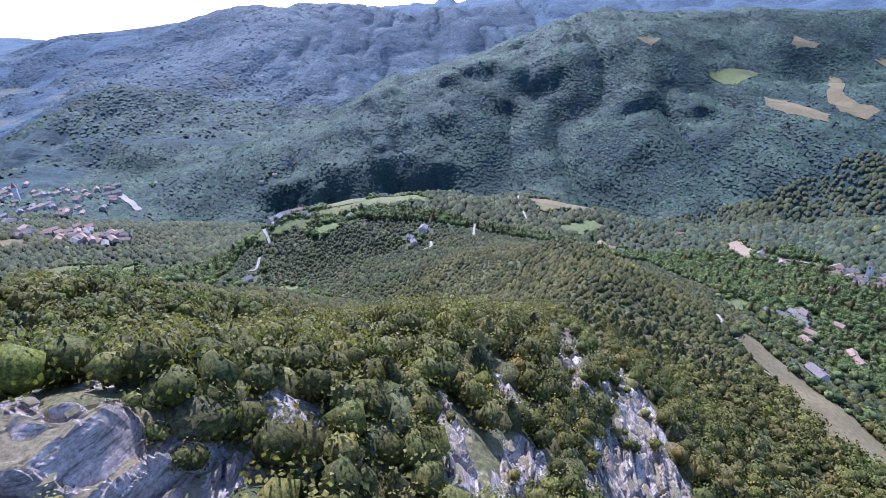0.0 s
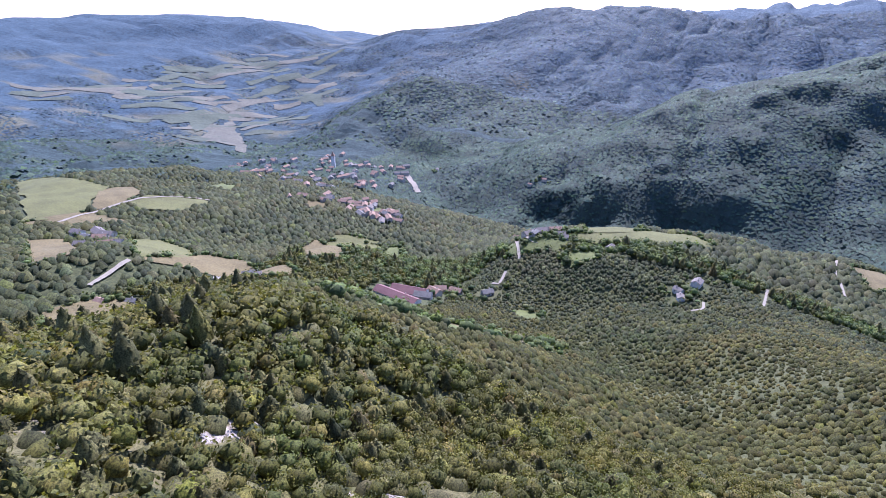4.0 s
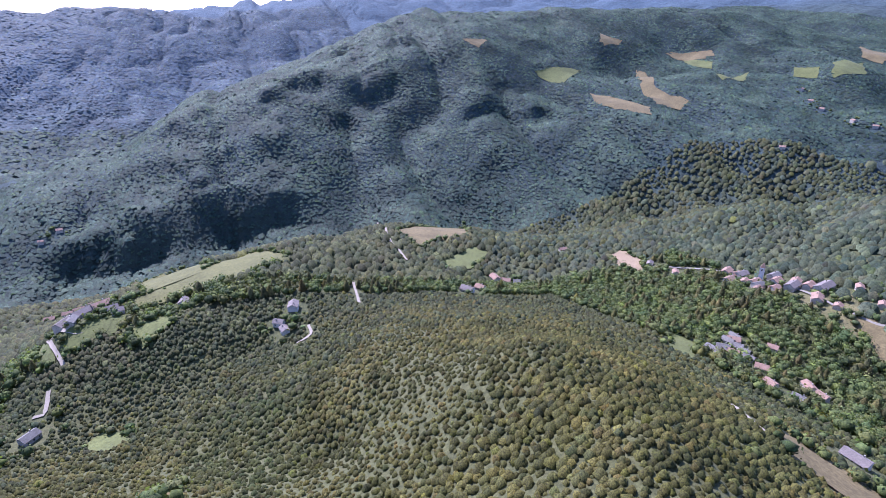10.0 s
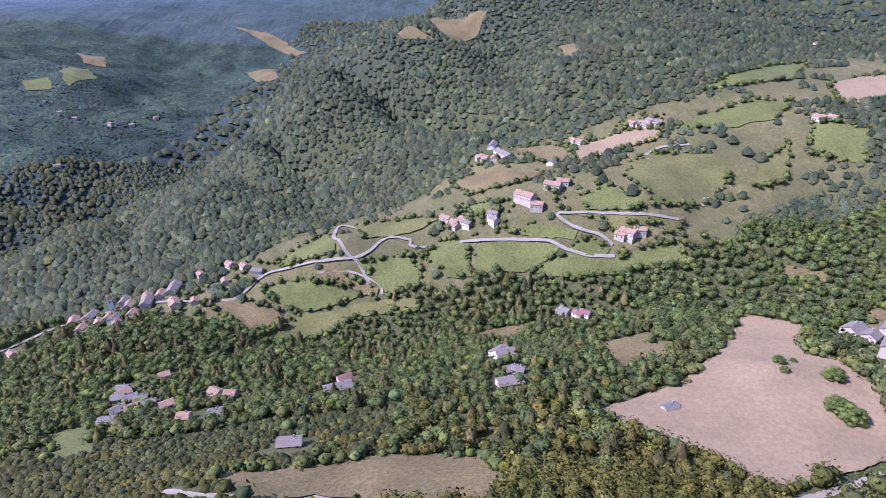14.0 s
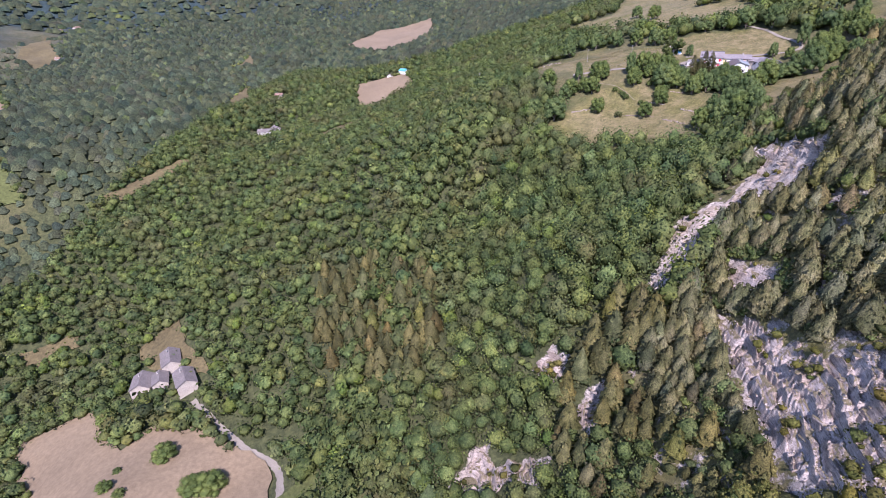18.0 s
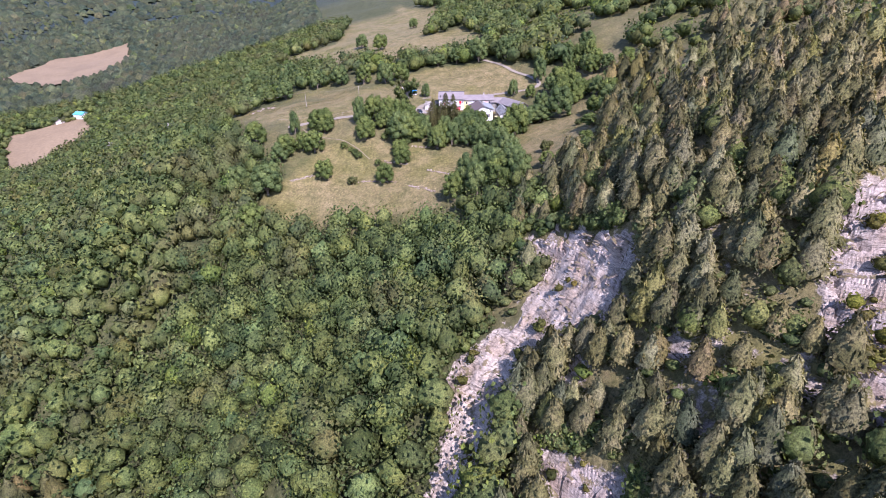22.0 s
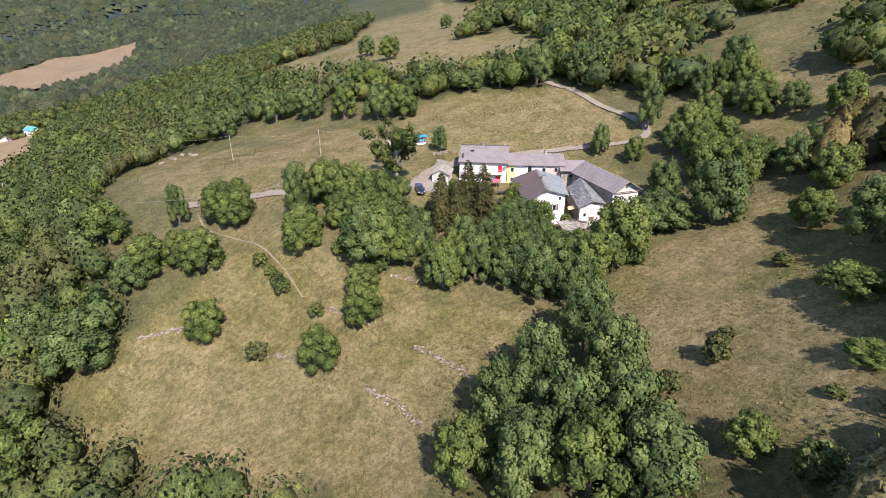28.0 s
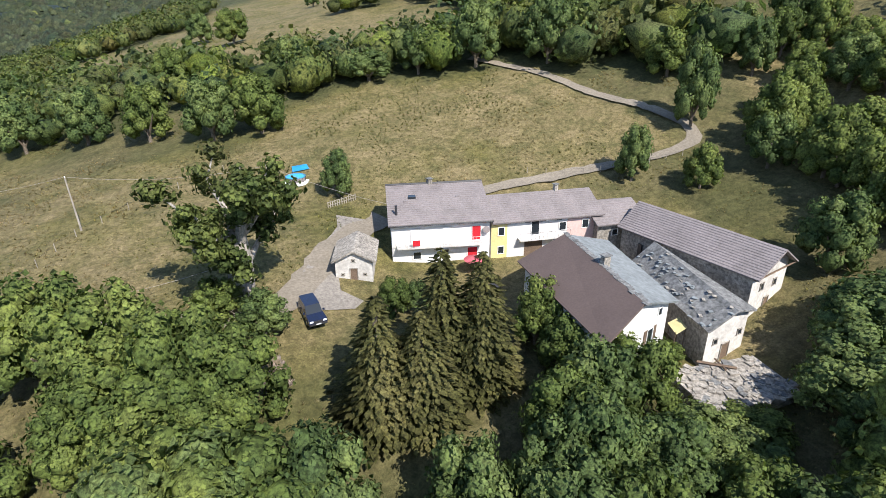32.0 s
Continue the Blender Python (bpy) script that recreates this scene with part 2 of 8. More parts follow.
def fbm(x, y, octaves=4):
    total, amp = 0.0, 1.0
    for o in range(octaves):
        total = total + amp * (vnoise(x * 2**o + 17 * o, y * 2**o + 31 * o) - 0.5)
        amp *= 0.5
    return total


# crests, gullies, terraces and valley floors, as lines of x, y, z
LAND = {}
LAND["west_crest"] = [(-400, -1500, 60), (-300, -1000, 50), (-240, -600, 40), (-190, -350, 18), (-150, -200, 8), (-100, -80, -8), (-60, -10, -26), (-62, 45, -44), (-97, 106, -76), (-130, 168, -90), (-190, 240, -130)]
LAND["west_back"] = [(-700, -1200, -100), (-600, -500, -120), (-450, -200, -150), (-350, 0, -170), (-330, 130, -190)]
LAND["north_brow"] = [(-28, 34, -28), (-7, 51, -43), (5, 96, -66), (18, 113, -75), (44, 141, -97), (60, 190, -122), (98, 249, -135), (90, 292, -144), (92, 333, -149), (49, 368, -181), (21, 403, -202)]
LAND["north_gully"] = [(0, 225, -150), (5, 284, -181), (-1, 363, -217), (-63, 391, -232), (-133, 483, -268), (-177, 527, -266)]
LAND["north_west_flank"] = [(-63, 110, -86), (-60, 170, -120), (-74, 204, -121), (-73, 251, -142), (-76, 359, -209), (-172, 338, -205), (-236, 445, -253)]
LAND["north_east_flank"] = [(100, 170, -140), (129, 231, -158), (189, 234, -188), (229, 226, -206), (154, 316, -170), (229, 314, -218)]
LAND["east_terrace"] = [(280, 402, -253), (331, 246, -254), (321, 136, -221), (249, 59, -198), (273, -8, -189), (290, -78, -189), (207, -31, -189)]
LAND["east_hollow"] = [(401, -38, -231), (416, -11, -232), (430, 130, -262), (440, 300, -290)]
LAND["foot_slope"] = [(124, -2, -160), (111, -18, -152), (91, -51, -128), (85, -88, -101), (84, -118, -100), (115, -177, -96), (158, -179, -101)]
LAND["wood_slope"] = [(175, -82, -155), (159, -111, -129), (180, -143, -126), (137, -154, -121), (154, -215, -79)]
LAND["cliff_foot"] = [(60, 60, -122), (44, 5, -104), (40, -38, -98), (47, -47, -95), (29, -83, -74), (40, -136, -74)]
LAND["cliff_mid"] = [(15, -4, -70), (9, -49, -54), (11, -86, -55), (18, -97, -63)]
LAND["cliff_top"] = [(-6, -18, -56), (-27, -26, -42), (-23, -56, -29), (2, -89, -39), (-15, -89, -27), (-51, -146, -24)]
LAND["meadow"] = [(57, -212, -61), (66, -225, -57), (77, -211, -66), (61, -205, -66), (50, -195, -66), (35, -190, -62), (12, -188, -56), (-8, -178, -49), (-38, -192, -41)]
LAND["yard"] = [(30, -228, -45.5), (22, -240, -45), (10, -246, -45.5), (-6, -246, -45.5), (-20, -238, -46), (-8, -212, -49), (10, -214, -49)]
LAND["road_bank"] = [(45, -226, -47.5), (60, -232, -49), (85, -243, -52), (118, -264, -55)]
LAND["upper_field"] = [(22, -256, -43), (-24, -272, -36), (-36, -262, -37), (-60, -257, -32), (-67, -227, -29), (-70, -274, -21)]
LAND["far_field"] = [(2, -360, -22), (3, -344, -23), (49, -404, -31), (82, -364, -40), (108, -366, -51), (70, -300, -45)]
LAND["back_rise"] = [(-37, -417, -10), (-71, -347, -12), (16, -750, -6), (52, -486, -27), (130, -1052, -8)]
LAND["pool_spur"] = [(283, -476, -108), (290, -553, -97), (319, -810, -74), (417, -859, -76), (525, -1066, -48), (696, -1323, -12)]
LAND["hamlet_spur"] = [(407, -419, -138), (473, -422, -122), (514, -254, -150), (528, -181, -186)]
LAND["upper_valley"] = [(590, -223, -126), (650, -330, -110), (836, -413, -94), (1195, -502, -55), (1083, -817, -58), (784, -1054, -66), (1600, -900, -20)]
LAND["field_shelf"] = [(505, -54, -186), (508, -11, -170), (540, 60, -180), (532, 96, -188), (628, 117, -182), (668, 6, -163), (693, -57, -126)]
LAND["field_slope"] = [(537, 281, -225), (566, 242, -232), (480, 190, -246), (468, 65, -222), (620, 357, -246)]
LAND["village_shelf"] = [(488, 492, -282), (450, 560, -296), (430, 650, -316), (370, 560, -306), (663, 615, -305), (573, 786, -330)]
LAND["north_shelf"] = [(271, 815, -318), (233, 636, -308), (150, 750, -293), (153, 834, -300), (330, 720, -322)]
LAND["villa_hill"] = [(-40, 520, -250), (-2, 545, -234), (40, 590, -246), (90, 690, -270), (153, 834, -300), (190, 920, -330)]
LAND["villa_terrace"] = [(-86, 563, -229), (-106, 600, -240)]
LAND["villa_plateau"] = [(-170, 605, -234), (-146, 637, -241), (-104, 665, -242), (-63, 677, -242), (-2, 690, -249), (62, 774, -271)]
LAND["scar_hill"] = [(768, -57, -112), (830, 20, -90), (983, 53, -80), (984, -56, -60), (1157, 262, -30), (1300, 100, 10), (908, -182, -60), (1300, -350, 0)]
LAND["scar_front"] = [(643, 813, -368), (703, 716, -310), (778, 560, -292), (908, 485, -205), (1040, 376, -100), (1157, 262, -32)]
LAND["scar_slope"] = [(671, 334, -268), (688, 227, -233), (730, 144, -187), (826, 329, -218), (909, 213, -165)]
LAND["gorge"] = [(1300, 640, -330), (1005, 700, -350), (864, 780, -372), (700, 900, -390), (560, 960, -405), (406, 1020, -412), (187, 1080, -410), (-46, 1090, -425), (-273, 1090, -440), (-458, 1110, -442), (-616, 1119, -428)]
LAND["mountain_mid"] = [(-293, 1383, -346), (-87, 1359, -310), (118, 1352, -292), (302, 1346, -296), (482, 1283, -302), (646, 1219, -282), (818, 1091, -294), (1005, 876, -292)]
LAND["mountain_spur"] = [(-463, 1356, -382), (-311, 1420, -340), (-102, 1578, -262), (-59, 1780, -242), (114, 1875, -202), (257, 1887, -166), (401, 1981, -86), (670, 2058, -40), (1093, 1906, -54), (1443, 1833, -72), (1750, 1700, -90)]
LAND["mountain_shelf"] = [(675, 1678, -132), (739, 1557, -180), (851, 1467, -208), (1005, 1352, -222), (1156, 1350, -220), (1048, 1481, -240)]
LAND["far_east"] = [(1393, 1574, -205), (1566, 1208, -208), (1290, 894, -281), (1967, 849, -272), (2354, 1224, -146), (2107, 1824, -110), (2700, 700, -120), (2900, 1700, -30)]
LAND["behind_mountain"] = [(60, 2600, -300), (500, 2700, -260), (1200, 2600, -200)]
LAND["back_crest"] = [(-2325, 3379, -262), (-1941, 3329, -200), (-1657, 3370, -168), (-1366, 3446, -128), (-930, 3589, -64), (-569, 3663, -52), (-369, 3738, -60), (-5, 3804, -66), (436, 3825, -54), (1300, 3700, -30), (2400, 3000, -20)]
LAND["back_spur"] = [(-676, 3084, -134), (-845, 2730, -205), (-998, 2354, -250), (-1064, 2101, -274), (-1130, 1773, -334), (-1163, 1603, -376), (-1178, 1436, -418)]
LAND["back_gully"] = [(60, 3150, -260), (-40, 2850, -350), (-150, 2560, -400)]
LAND["back_hollow"] = [(-1250, 3150, -245), (-1400, 2700, -345), (-1480, 2300, -410)]
LAND["back_valley"] = [(-115, 2329, -353), (-301, 2011, -426), (-399, 1841, -424), (-579, 1632, -430), (-746, 1448, -436), (-789, 1305, -430)]
LAND["river_plain"] = [(-2188, 2448, -457), (-1772, 2278, -486), (-1399, 1543, -490), (-1375, 1280, -462), (-2032, 1213, -443), (-2168, 2043, -478)]
LAND["plain_hills"] = [(-3122, 1925, -366), (-2993, 2463, -354), (-2604, 3531, -330), (-4100, 2205, -180), (-3940, 2505, -180), (-3604, 2818, -178), (-3152, 3326, -185), (-2860, 3714, -290), (-2407, 4142, -340), (-1600, 4400, -330)]
LAND["town_shelf"] = [(-1042, 977, -385), (-909, 974, -386), (-923, 1164, -402), (-724, 1187, -400), (-629, 1127, -416), (-540, 889, -372), (-728, 936, -376)]
LAND["west_fields"] = [(-953, 581, -294), (-775, 587, -288), (-695, 613, -293), (-629, 551, -300), (-586, 660, -304)]
LAND["west_farm"] = [(-487, 329, -206), (-475, 349, -219), (-421, 426, -268), (-369, 251, -207), (-370, 501, -252), (-458, 562, -313)]
LAND["west_brook"] = [(-177, 527, -267), (-304, 644, -321), (-364, 633, -318), (-366, 770, -336), (-248, 859, -362), (-200, 980, -400)]
LAND["far_west"] = [(-1800, 200, -330), (-2600, 500, -300), (-1500, -800, -260), (-3800, 900, -200)]
LAND["far_south"] = [(-600, -2200, 60), (300, -2200, 40), (1500, -2000, 60), (2600, -900, 80), (3300, 200, 20)]


def line_points():
    pts = []
    for name, line in LAND.items():
        for a, b in zip(line, line[1:]):
            a, b = np.array(a, float), np.array(b, float)
            far = np.hypot(*(a + b)[:2] / 2) > 700
            n = max(1, int(np.hypot(*(b - a)[:2]) / (160 if far else 45)))
            pts += [a + (b - a) * k / n for k in range(n)]
        pts.append(np.array(line[-1], float))
    pts = np.array(pts)
    keep = []
    for i, p in enumerate(pts):
        if all(np.hypot(*(p - pts[j])[:2]) > 6 for j in keep):
            keep.append(i)
    return pts[keep]


KNOTS = line_points()
_d = np.hypot(KNOTS[:, None, 0] - KNOTS[None, :, 0], KNOTS[:, None, 1] - KNOTS[None, :, 1])
_n = len(KNOTS)
_A = np.zeros((_n + 3, _n + 3))
_A[:_n, :_n] = -_d + np.eye(_n) * 1.5
_A[:_n, _n], _A[:_n, _n + 1:] = 1, KNOTS[:, :2] / 1000
_A[_n:, :_n] = _A[:_n, _n:].T
_W = np.linalg.solve(_A, np.r_[KNOTS[:, 2], 0, 0, 0])


def spread(*stops):
    """Grid lines: from stop to stop at the step that follows each."""
    out = []
    for (a, step), (b, _) in zip(stops, stops[1:]):
        n = max(1, round((b - a) / step))
        out += [a + (b - a) * k / n for k in range(n)]
    return np.array(out + [stops[-1][0]])


GX = spread((-4700, 110), (-2300, 60), (-1500, 34), (-700, 16), (-240, 7), (-110, 3.2), (-55, 1.7), (75, 3.2), (200, 6), (420, 13), (900, 28), (1900, 90), (3600, 90))
GY = spread((-2300, 120), (-1300, 40), (-560, 12), (-320, 2.8), (-120, 1.8), (130, 4.5), (260, 8), (560, 14), (1100, 22), (2100, 36), (3750, 90), (4800, 90))


# steep wooded scarps and hollows of the mountain across the gorge: x, y, half width, rise
SCARPS = [(-270, 1172, 80, 26), (-190, 1180, 50, 24), (-65, 1222, 55, 26), (25, 1206, 70, 26), (172, 1611, 62, 34), (94, 1540, 40, 26), (303, 1860, 60, 30), (340, 1552, 60, 34), (-53, 1392, 34, 20), (62, 1373, 40, 20), (560, 1400, 60, 26), (690, 1330, 50, 26), (230, 1450, 45, 20), (-150, 1480, 50, 20), (470, 1700, 60, 26)]


def land_height(x, y):
    """The smooth lie of the land with its gullies and hummocks."""
    x, y = np.asarray(x, float), np.asarray(y, float)
    z = np.empty(x.size)
    fx, fy = x.ravel(), y.ravel()
    for s in range(0, fx.size, 20000):
        d = np.hypot(fx[s:s + 20000, None] - KNOTS[None, :, 0], fy[s:s + 20000, None] - KNOTS[None, :, 1])
        z[s:s + 20000] = -d @ _W[:_n] + _W[_n] + fx[s:s + 20000] / 1000 * _W[_n + 1] + fy[s:s + 20000] / 1000 * _W[_n + 2]
    z = z.reshape(x.shape)
    r = np.hypot(x, y + 60)
    far = np.clip((r - 750) / 500, 0, 1)
    gully = 1 - np.abs(2 * vnoise(x / 95 + 0.2 * fbm(x / 200, y / 200), y / 420) - 1)
    big = np.clip((y - 1900) / 500, 0, 1) + np.clip((-1500 - x) / 500, 0, 1)
    ravine = 1 - np.abs(2 * vnoise(x / 210 + 0.5 * fbm(x / 300, y / 300), y / 620 + 3) - 1)
    big = np.clip(big, 0, 1)
    z = z + far * (fbm(x / 330, y / 330, 5) * (45 - 22 * big) - (1 - big) * (gully**2 * 26 - 10)) - big * (ravine**2 * 34 - 11)
    rib = 1 - np.abs(2 * vnoise(x / 105 + 0.5 * fbm(x / 160, y / 160) + 11, y / 360) - 1)
    z = z - big * np.clip((x + 900) / 400, 0.25, 1) * (rib**2 * 30 - 10)
    for a, b, wide, rise in SCARPS:
        near = (np.abs(x - a) < wide * 2.5) & (np.abs(y - b) < 160)
        u, w = (y[near] - b + 60 * fbm(x[near] / 45, y[near] / 45, 3)) / 44, (x[near] - a) / wide
        z[near] = z[near] + rise * (1.5 if b < 1300 else 0.95) * u * np.exp(-u * u - w**4)
    z = z + np.clip((r - 120) / 300, 0, 1) * fbm(x / 90, y / 90, 4) * 7
    along, down = x * 0.68 - y * 0.73, x * 0.73 + y * 0.68
    cleft = 1 - np.abs(2 * vnoise(along / 125 + 0.4 * fbm(x / 200, y / 200), down / 520 + 5) - 1)
    z = z - np.exp(-((x - 930) / 270) ** 4 - ((y - 330) / 380) ** 4) * (cleft**2 * 62 - 20)
    return z + fbm(x / 14, y / 14, 3) * 0.9


XX, YY = np.meshgrid(GX, GY, indexing="ij")
ZZ = land_height(XX, YY)


def H(x, y):
    """Height of the built ground at x, y."""
    x, y = np.asarray(x, float), np.asarray(y, float)
    i = np.clip(np.searchsorted(GX, x) - 1, 0, len(GX) - 2)
    j = np.clip(np.searchsorted(GY, y) - 1, 0, len(GY) - 2)
    u, v = (x - GX[i]) / (GX[i + 1] - GX[i]), (y - GY[j]) / (GY[j + 1] - GY[j])
    u, v = np.clip(u, 0, 1), np.clip(v, 0, 1)
    return (ZZ[i, j] * (1 - u) + ZZ[i + 1, j] * u) * (1 - v) + (ZZ[i, j + 1] * (1 - u) + ZZ[i + 1, j + 1] * u) * v


# ---- fields, roads and clearings on the plan ----
FIELDS = []
FIELDS += [
    ("meadow", [(-1182, 589), (-921, 572), (-876, 570), (-789, 491), (-742, 441), (-784, 399)]),
    ("hay", [(-868, 556), (-871, 611), (-810, 589), (-773, 528), (-770, 479)]),
    ("meadow", [(-769, 534), (-787, 581), (-717, 624), (-691, 612), (-691, 563), (-736, 527)]),
    ("hay", [(-780, 397), (-767, 470), (-696, 483), (-707, 421), (-766, 390)]),
    ("meadow", [(-603, 420), (-584, 450), (-509, 435), (-473, 396), (-469, 339)]),
    ("hay", [(-464, 341), (-497, 433), (-464, 454), (-339, 408), (-319, 400), (-345, 367), (-422, 390), (-444, 373)]),
]
FIELDS += [
    ("hay", [(-689, 353), (-656, 381), (-525, 330), (-507, 298), (-510, 273)]),
    ("hay", [(-429, 236), (-428, 267), (-402, 287), (-361, 264), (-399, 223)]),
    ("hay", [(-481, 548), (-497, 621), (-435, 614), (-337, 478), (-358, 452)]),
    ("meadow", [(-498, 634), (-476, 670), (-420, 686), (-436, 642)]),
    ("green", [(-402, 646), (-394, 690), (-320, 572), (-315, 518)]),
    ("meadow", [(-263, 362), (-246, 397), (-208, 356), (-147, 238)]),
]
FIELDS += [
    ("hay", [(-151, 328), (-159, 371), (-144, 395), (-123, 383), (-114, 349), (-94, 339), (-73, 368), (-78, 338), (-95, 310), (-100, 283), (-107, 276), (-127, 283)]),
    ("green", [(-144, 480), (-136, 489), (-119, 478), (-115, 463), (-126, 453), (-140, 467)]),
    ("green", [(-216, 655), (-187, 601), (-177, 572), (-191, 576)]),
    ("green", [(-177, 594), (-145, 605), (-137, 599), (-142, 581), (-171, 573)]),
    ("green", [(-128, 570), (-111, 581), (-92, 592), (-87, 569), (-99, 557), (-118, 553)]),
]
FIELDS += [
    ("meadow", [(-214, 1021), (-134, 1108), (-64, 690), (-69, 659), (-117, 626)]),
    ("meadow", [(-64, 684), (-26, 737), (11, 690), (-3, 666), (-39, 623), (-57, 647)]),
    ("hay", [(169, 818), (388, 1079), (272, 794), (212, 774), (179, 743)]),
    ("green", [(188, 694), (258, 756), (272, 733), (227, 681), (194, 671)]),
    ("bare", [(418, 668), (442, 671), (437, 625), (409, 594), (401, 630)]),
    ("green", [(787, 1509), (851, 1510), (939, 1504), (829, 1426), (786, 1487)]),
]
FIELDS += [
    ("hay", [(855, 1345), (887, 1305), (921, 1191), (887, 1147), (841, 1219), (832, 1286)]),
    ("hay", [(1141, 1523), (1161, 1494), (1019, 1284), (1017, 1178), (989, 1164), (947, 1199), (998, 1319)]),
    ("hay", [(1131, 1697), (1179, 1645), (1097, 1626)]),
    ("hay", [(1332, 1616), (1442, 1561), (1398, 1509), (1349, 1566)]),
    ("hay", [(629, 1653), (704, 1636), (656, 1598)]),
    ("hay", [(1131, 1696), (1182, 1647), (1158, 1633), (1091, 1643)]),
    ("hay", [(1349, 1619), (1460, 1550), (1428, 1504), (1369, 1579)]),
    ("green", [(1364, 1575), (1394, 1477), (1347, 1429), (1323, 1497)]),
]
FIELDS += [
    ("green", [(1229, 1302), (1397, 1341), (1327, 1291), (1214, 1265)]),
    ("green", [(1489, 1276), (1511, 1219), (1468, 1186), (1457, 1248)]),
    ("green", [(1565, 1223), (1700, 1226), (1586, 1139), (1477, 1152)]),
    ("hay", [(1999, 1443), (1990, 1340), (1866, 1271), (1866, 1339)]),
    ("hay", [(2501, 1066), (2440, 903), (2217, 698), (2212, 742), (2321, 892)]),
    ("hay", [(2080, 898), (2103, 803), (1893, 723), (1875, 796)]),
    ("hay", [(1051, 259), (1076, 238), (1033, 192), (1034, 247)]),
    ("hay", [(1168, 221), (1110, 98), (1079, 114), (1065, 140), (1044, 166), (1086, 187)]),
]
FIELDS += [
    ("hay", [(956, -7), (944, -26), (888, -34), (888, -4)]),
    ("hay", [(699, 89), (685, 45), (659, 29), (608, 34), (622, 62), (669, 85)]),
    ("bare", [(662, 20), (666, -25), (655, -72), (633, -67), (623, -21), (601, 30)]),
    ("hay", [(642, 167), (640, 143), (591, 61), (578, 87), (587, 148)]),
    ("green", [(570, 161), (561, 133), (540, 118), (541, 137)]),
    ("green", [(523, 44), (539, 18), (503, -8), (498, -4), (503, 23), (510, 43)]),
]
FIELDS += [
    ("green", [(553, -2), (596, -38), (606, -70), (511, -45), (498, -19), (521, -15)]),
    ("meadow", [(512, 59), (492, -15), (486, -40), (472, -37), (484, -7), (480, 17), (492, 27)]),
    ("green", [(512, 140), (502, 107), (485, 68), (480, 72), (472, 102), (476, 146), (503, 147)]),
    ("green", [(525, 203), (517, 155), (477, 149), (481, 173), (504, 193)]),
    ("green", [(514, 262), (521, 215), (493, 197), (476, 201), (476, 229), (496, 247)]),
]
FIELDS += [
    ("meadow", [(596, 279), (589, 211), (567, 180), (556, 213), (550, 260)]),
    ("green", [(533, 352), (576, 304), (524, 285), (526, 343)]),
    ("green", [(498, 360), (501, 329), (488, 277), (477, 257), (466, 312), (477, 334)]),
    ("hay", [(504, 305), (506, 275), (483, 239), (474, 240), (486, 265)]),
    ("meadow", [(425, 345), (464, 311), (471, 267), (466, 202), (450, 199), (459, 242), (453, 268), (426, 334)]),
    ("hay", [(479, 408), (489, 389), (469, 337), (457, 324), (435, 349)]),
]
FIELDS += [
    ("green", [(511, 112), (511, 85), (491, 52), (485, 56), (501, 94)]),
    ("green", [(479, 62), (484, 40), (470, 27), (465, 33)]),
    ("green", [(470, 99), (477, 64), (462, 25), (467, -36), (445, -32), (448, 19), (456, 64)]),
    ("green", [(293, 437), (307, 431), (303, 407), (261, 378), (254, 394)]),
    ("hay", [(199, 275), (207, 258), (210, 235), (213, 212), (210, 179), (203, 157), (185, 150), (171, 156), (168, 176), (172, 199), (183, 226), (176, 250)]),
]
FIELDS += [
    ("bare", [(379, -47), (336, -67), (291, -35), (284, -51), (256, -51), (228, -42), (208, -33), (192, 12), (181, 47), (248, 98), (264, 66), (274, 39), (328, -10)]),
    ("hay", [(339, -107), (321, -126), (298, -104), (265, -81), (292, -86), (323, -94)]),
    ("green", [(198, -19), (185, -30), (178, -18), (183, -1)]),
    ("green", [(648, -87), (662, -119), (675, -188), (660, -221), (629, -189), (635, -131)]),
    ("green", [(714, -136), (799, -263), (814, -322), (738, -262), (714, -187)]),
]
FIELDS += [
    ("green", [(604, -212), (580, -256), (536, -229), (572, -195)]),
    ("meadow", [(583, -15), (601, -44), (591, -106), (565, -116), (511, -76), (501, -30), (556, -9)]),
    ("bare", [(714, -292), (759, -421), (667, -354), (658, -316), (636, -262)]),
    ("meadow", [(579, -154), (592, -186), (549, -166), (542, -129)]),
    ("hay", [(483, -251), (448, -329), (435, -322), (466, -251)]),
    ("hay", [(491, -471), (510, -557), (469, -500), (471, -461)]),
    ("bare", [(348, -543), (288, -566), (260, -501), (280, -422), (320, -458)]),
]
FIELDS += [
    ("bare", [(452, -783), (431, -927), (348, -968), (320, -859), (340, -753), (377, -721)]),
    ("hay", [(577, -637), (609, -750), (557, -667)]),
    ("hay", [(1005, -676), (1116, -849), (937, -693), (907, -618)]),
    ("hay", [(329, -372), (294, -385), (280, -354), (313, -344)]),
    ("hay", [(424, -97), (397, -122), (387, -111), (406, -92)]),
    ("hay", [(357, 65), (343, 22), (345, 2), (307, 42), (303, 73)]),
    ("hay", [(416, 153), (421, 120), (417, 101), (405, 108), (396, 140)]),
]
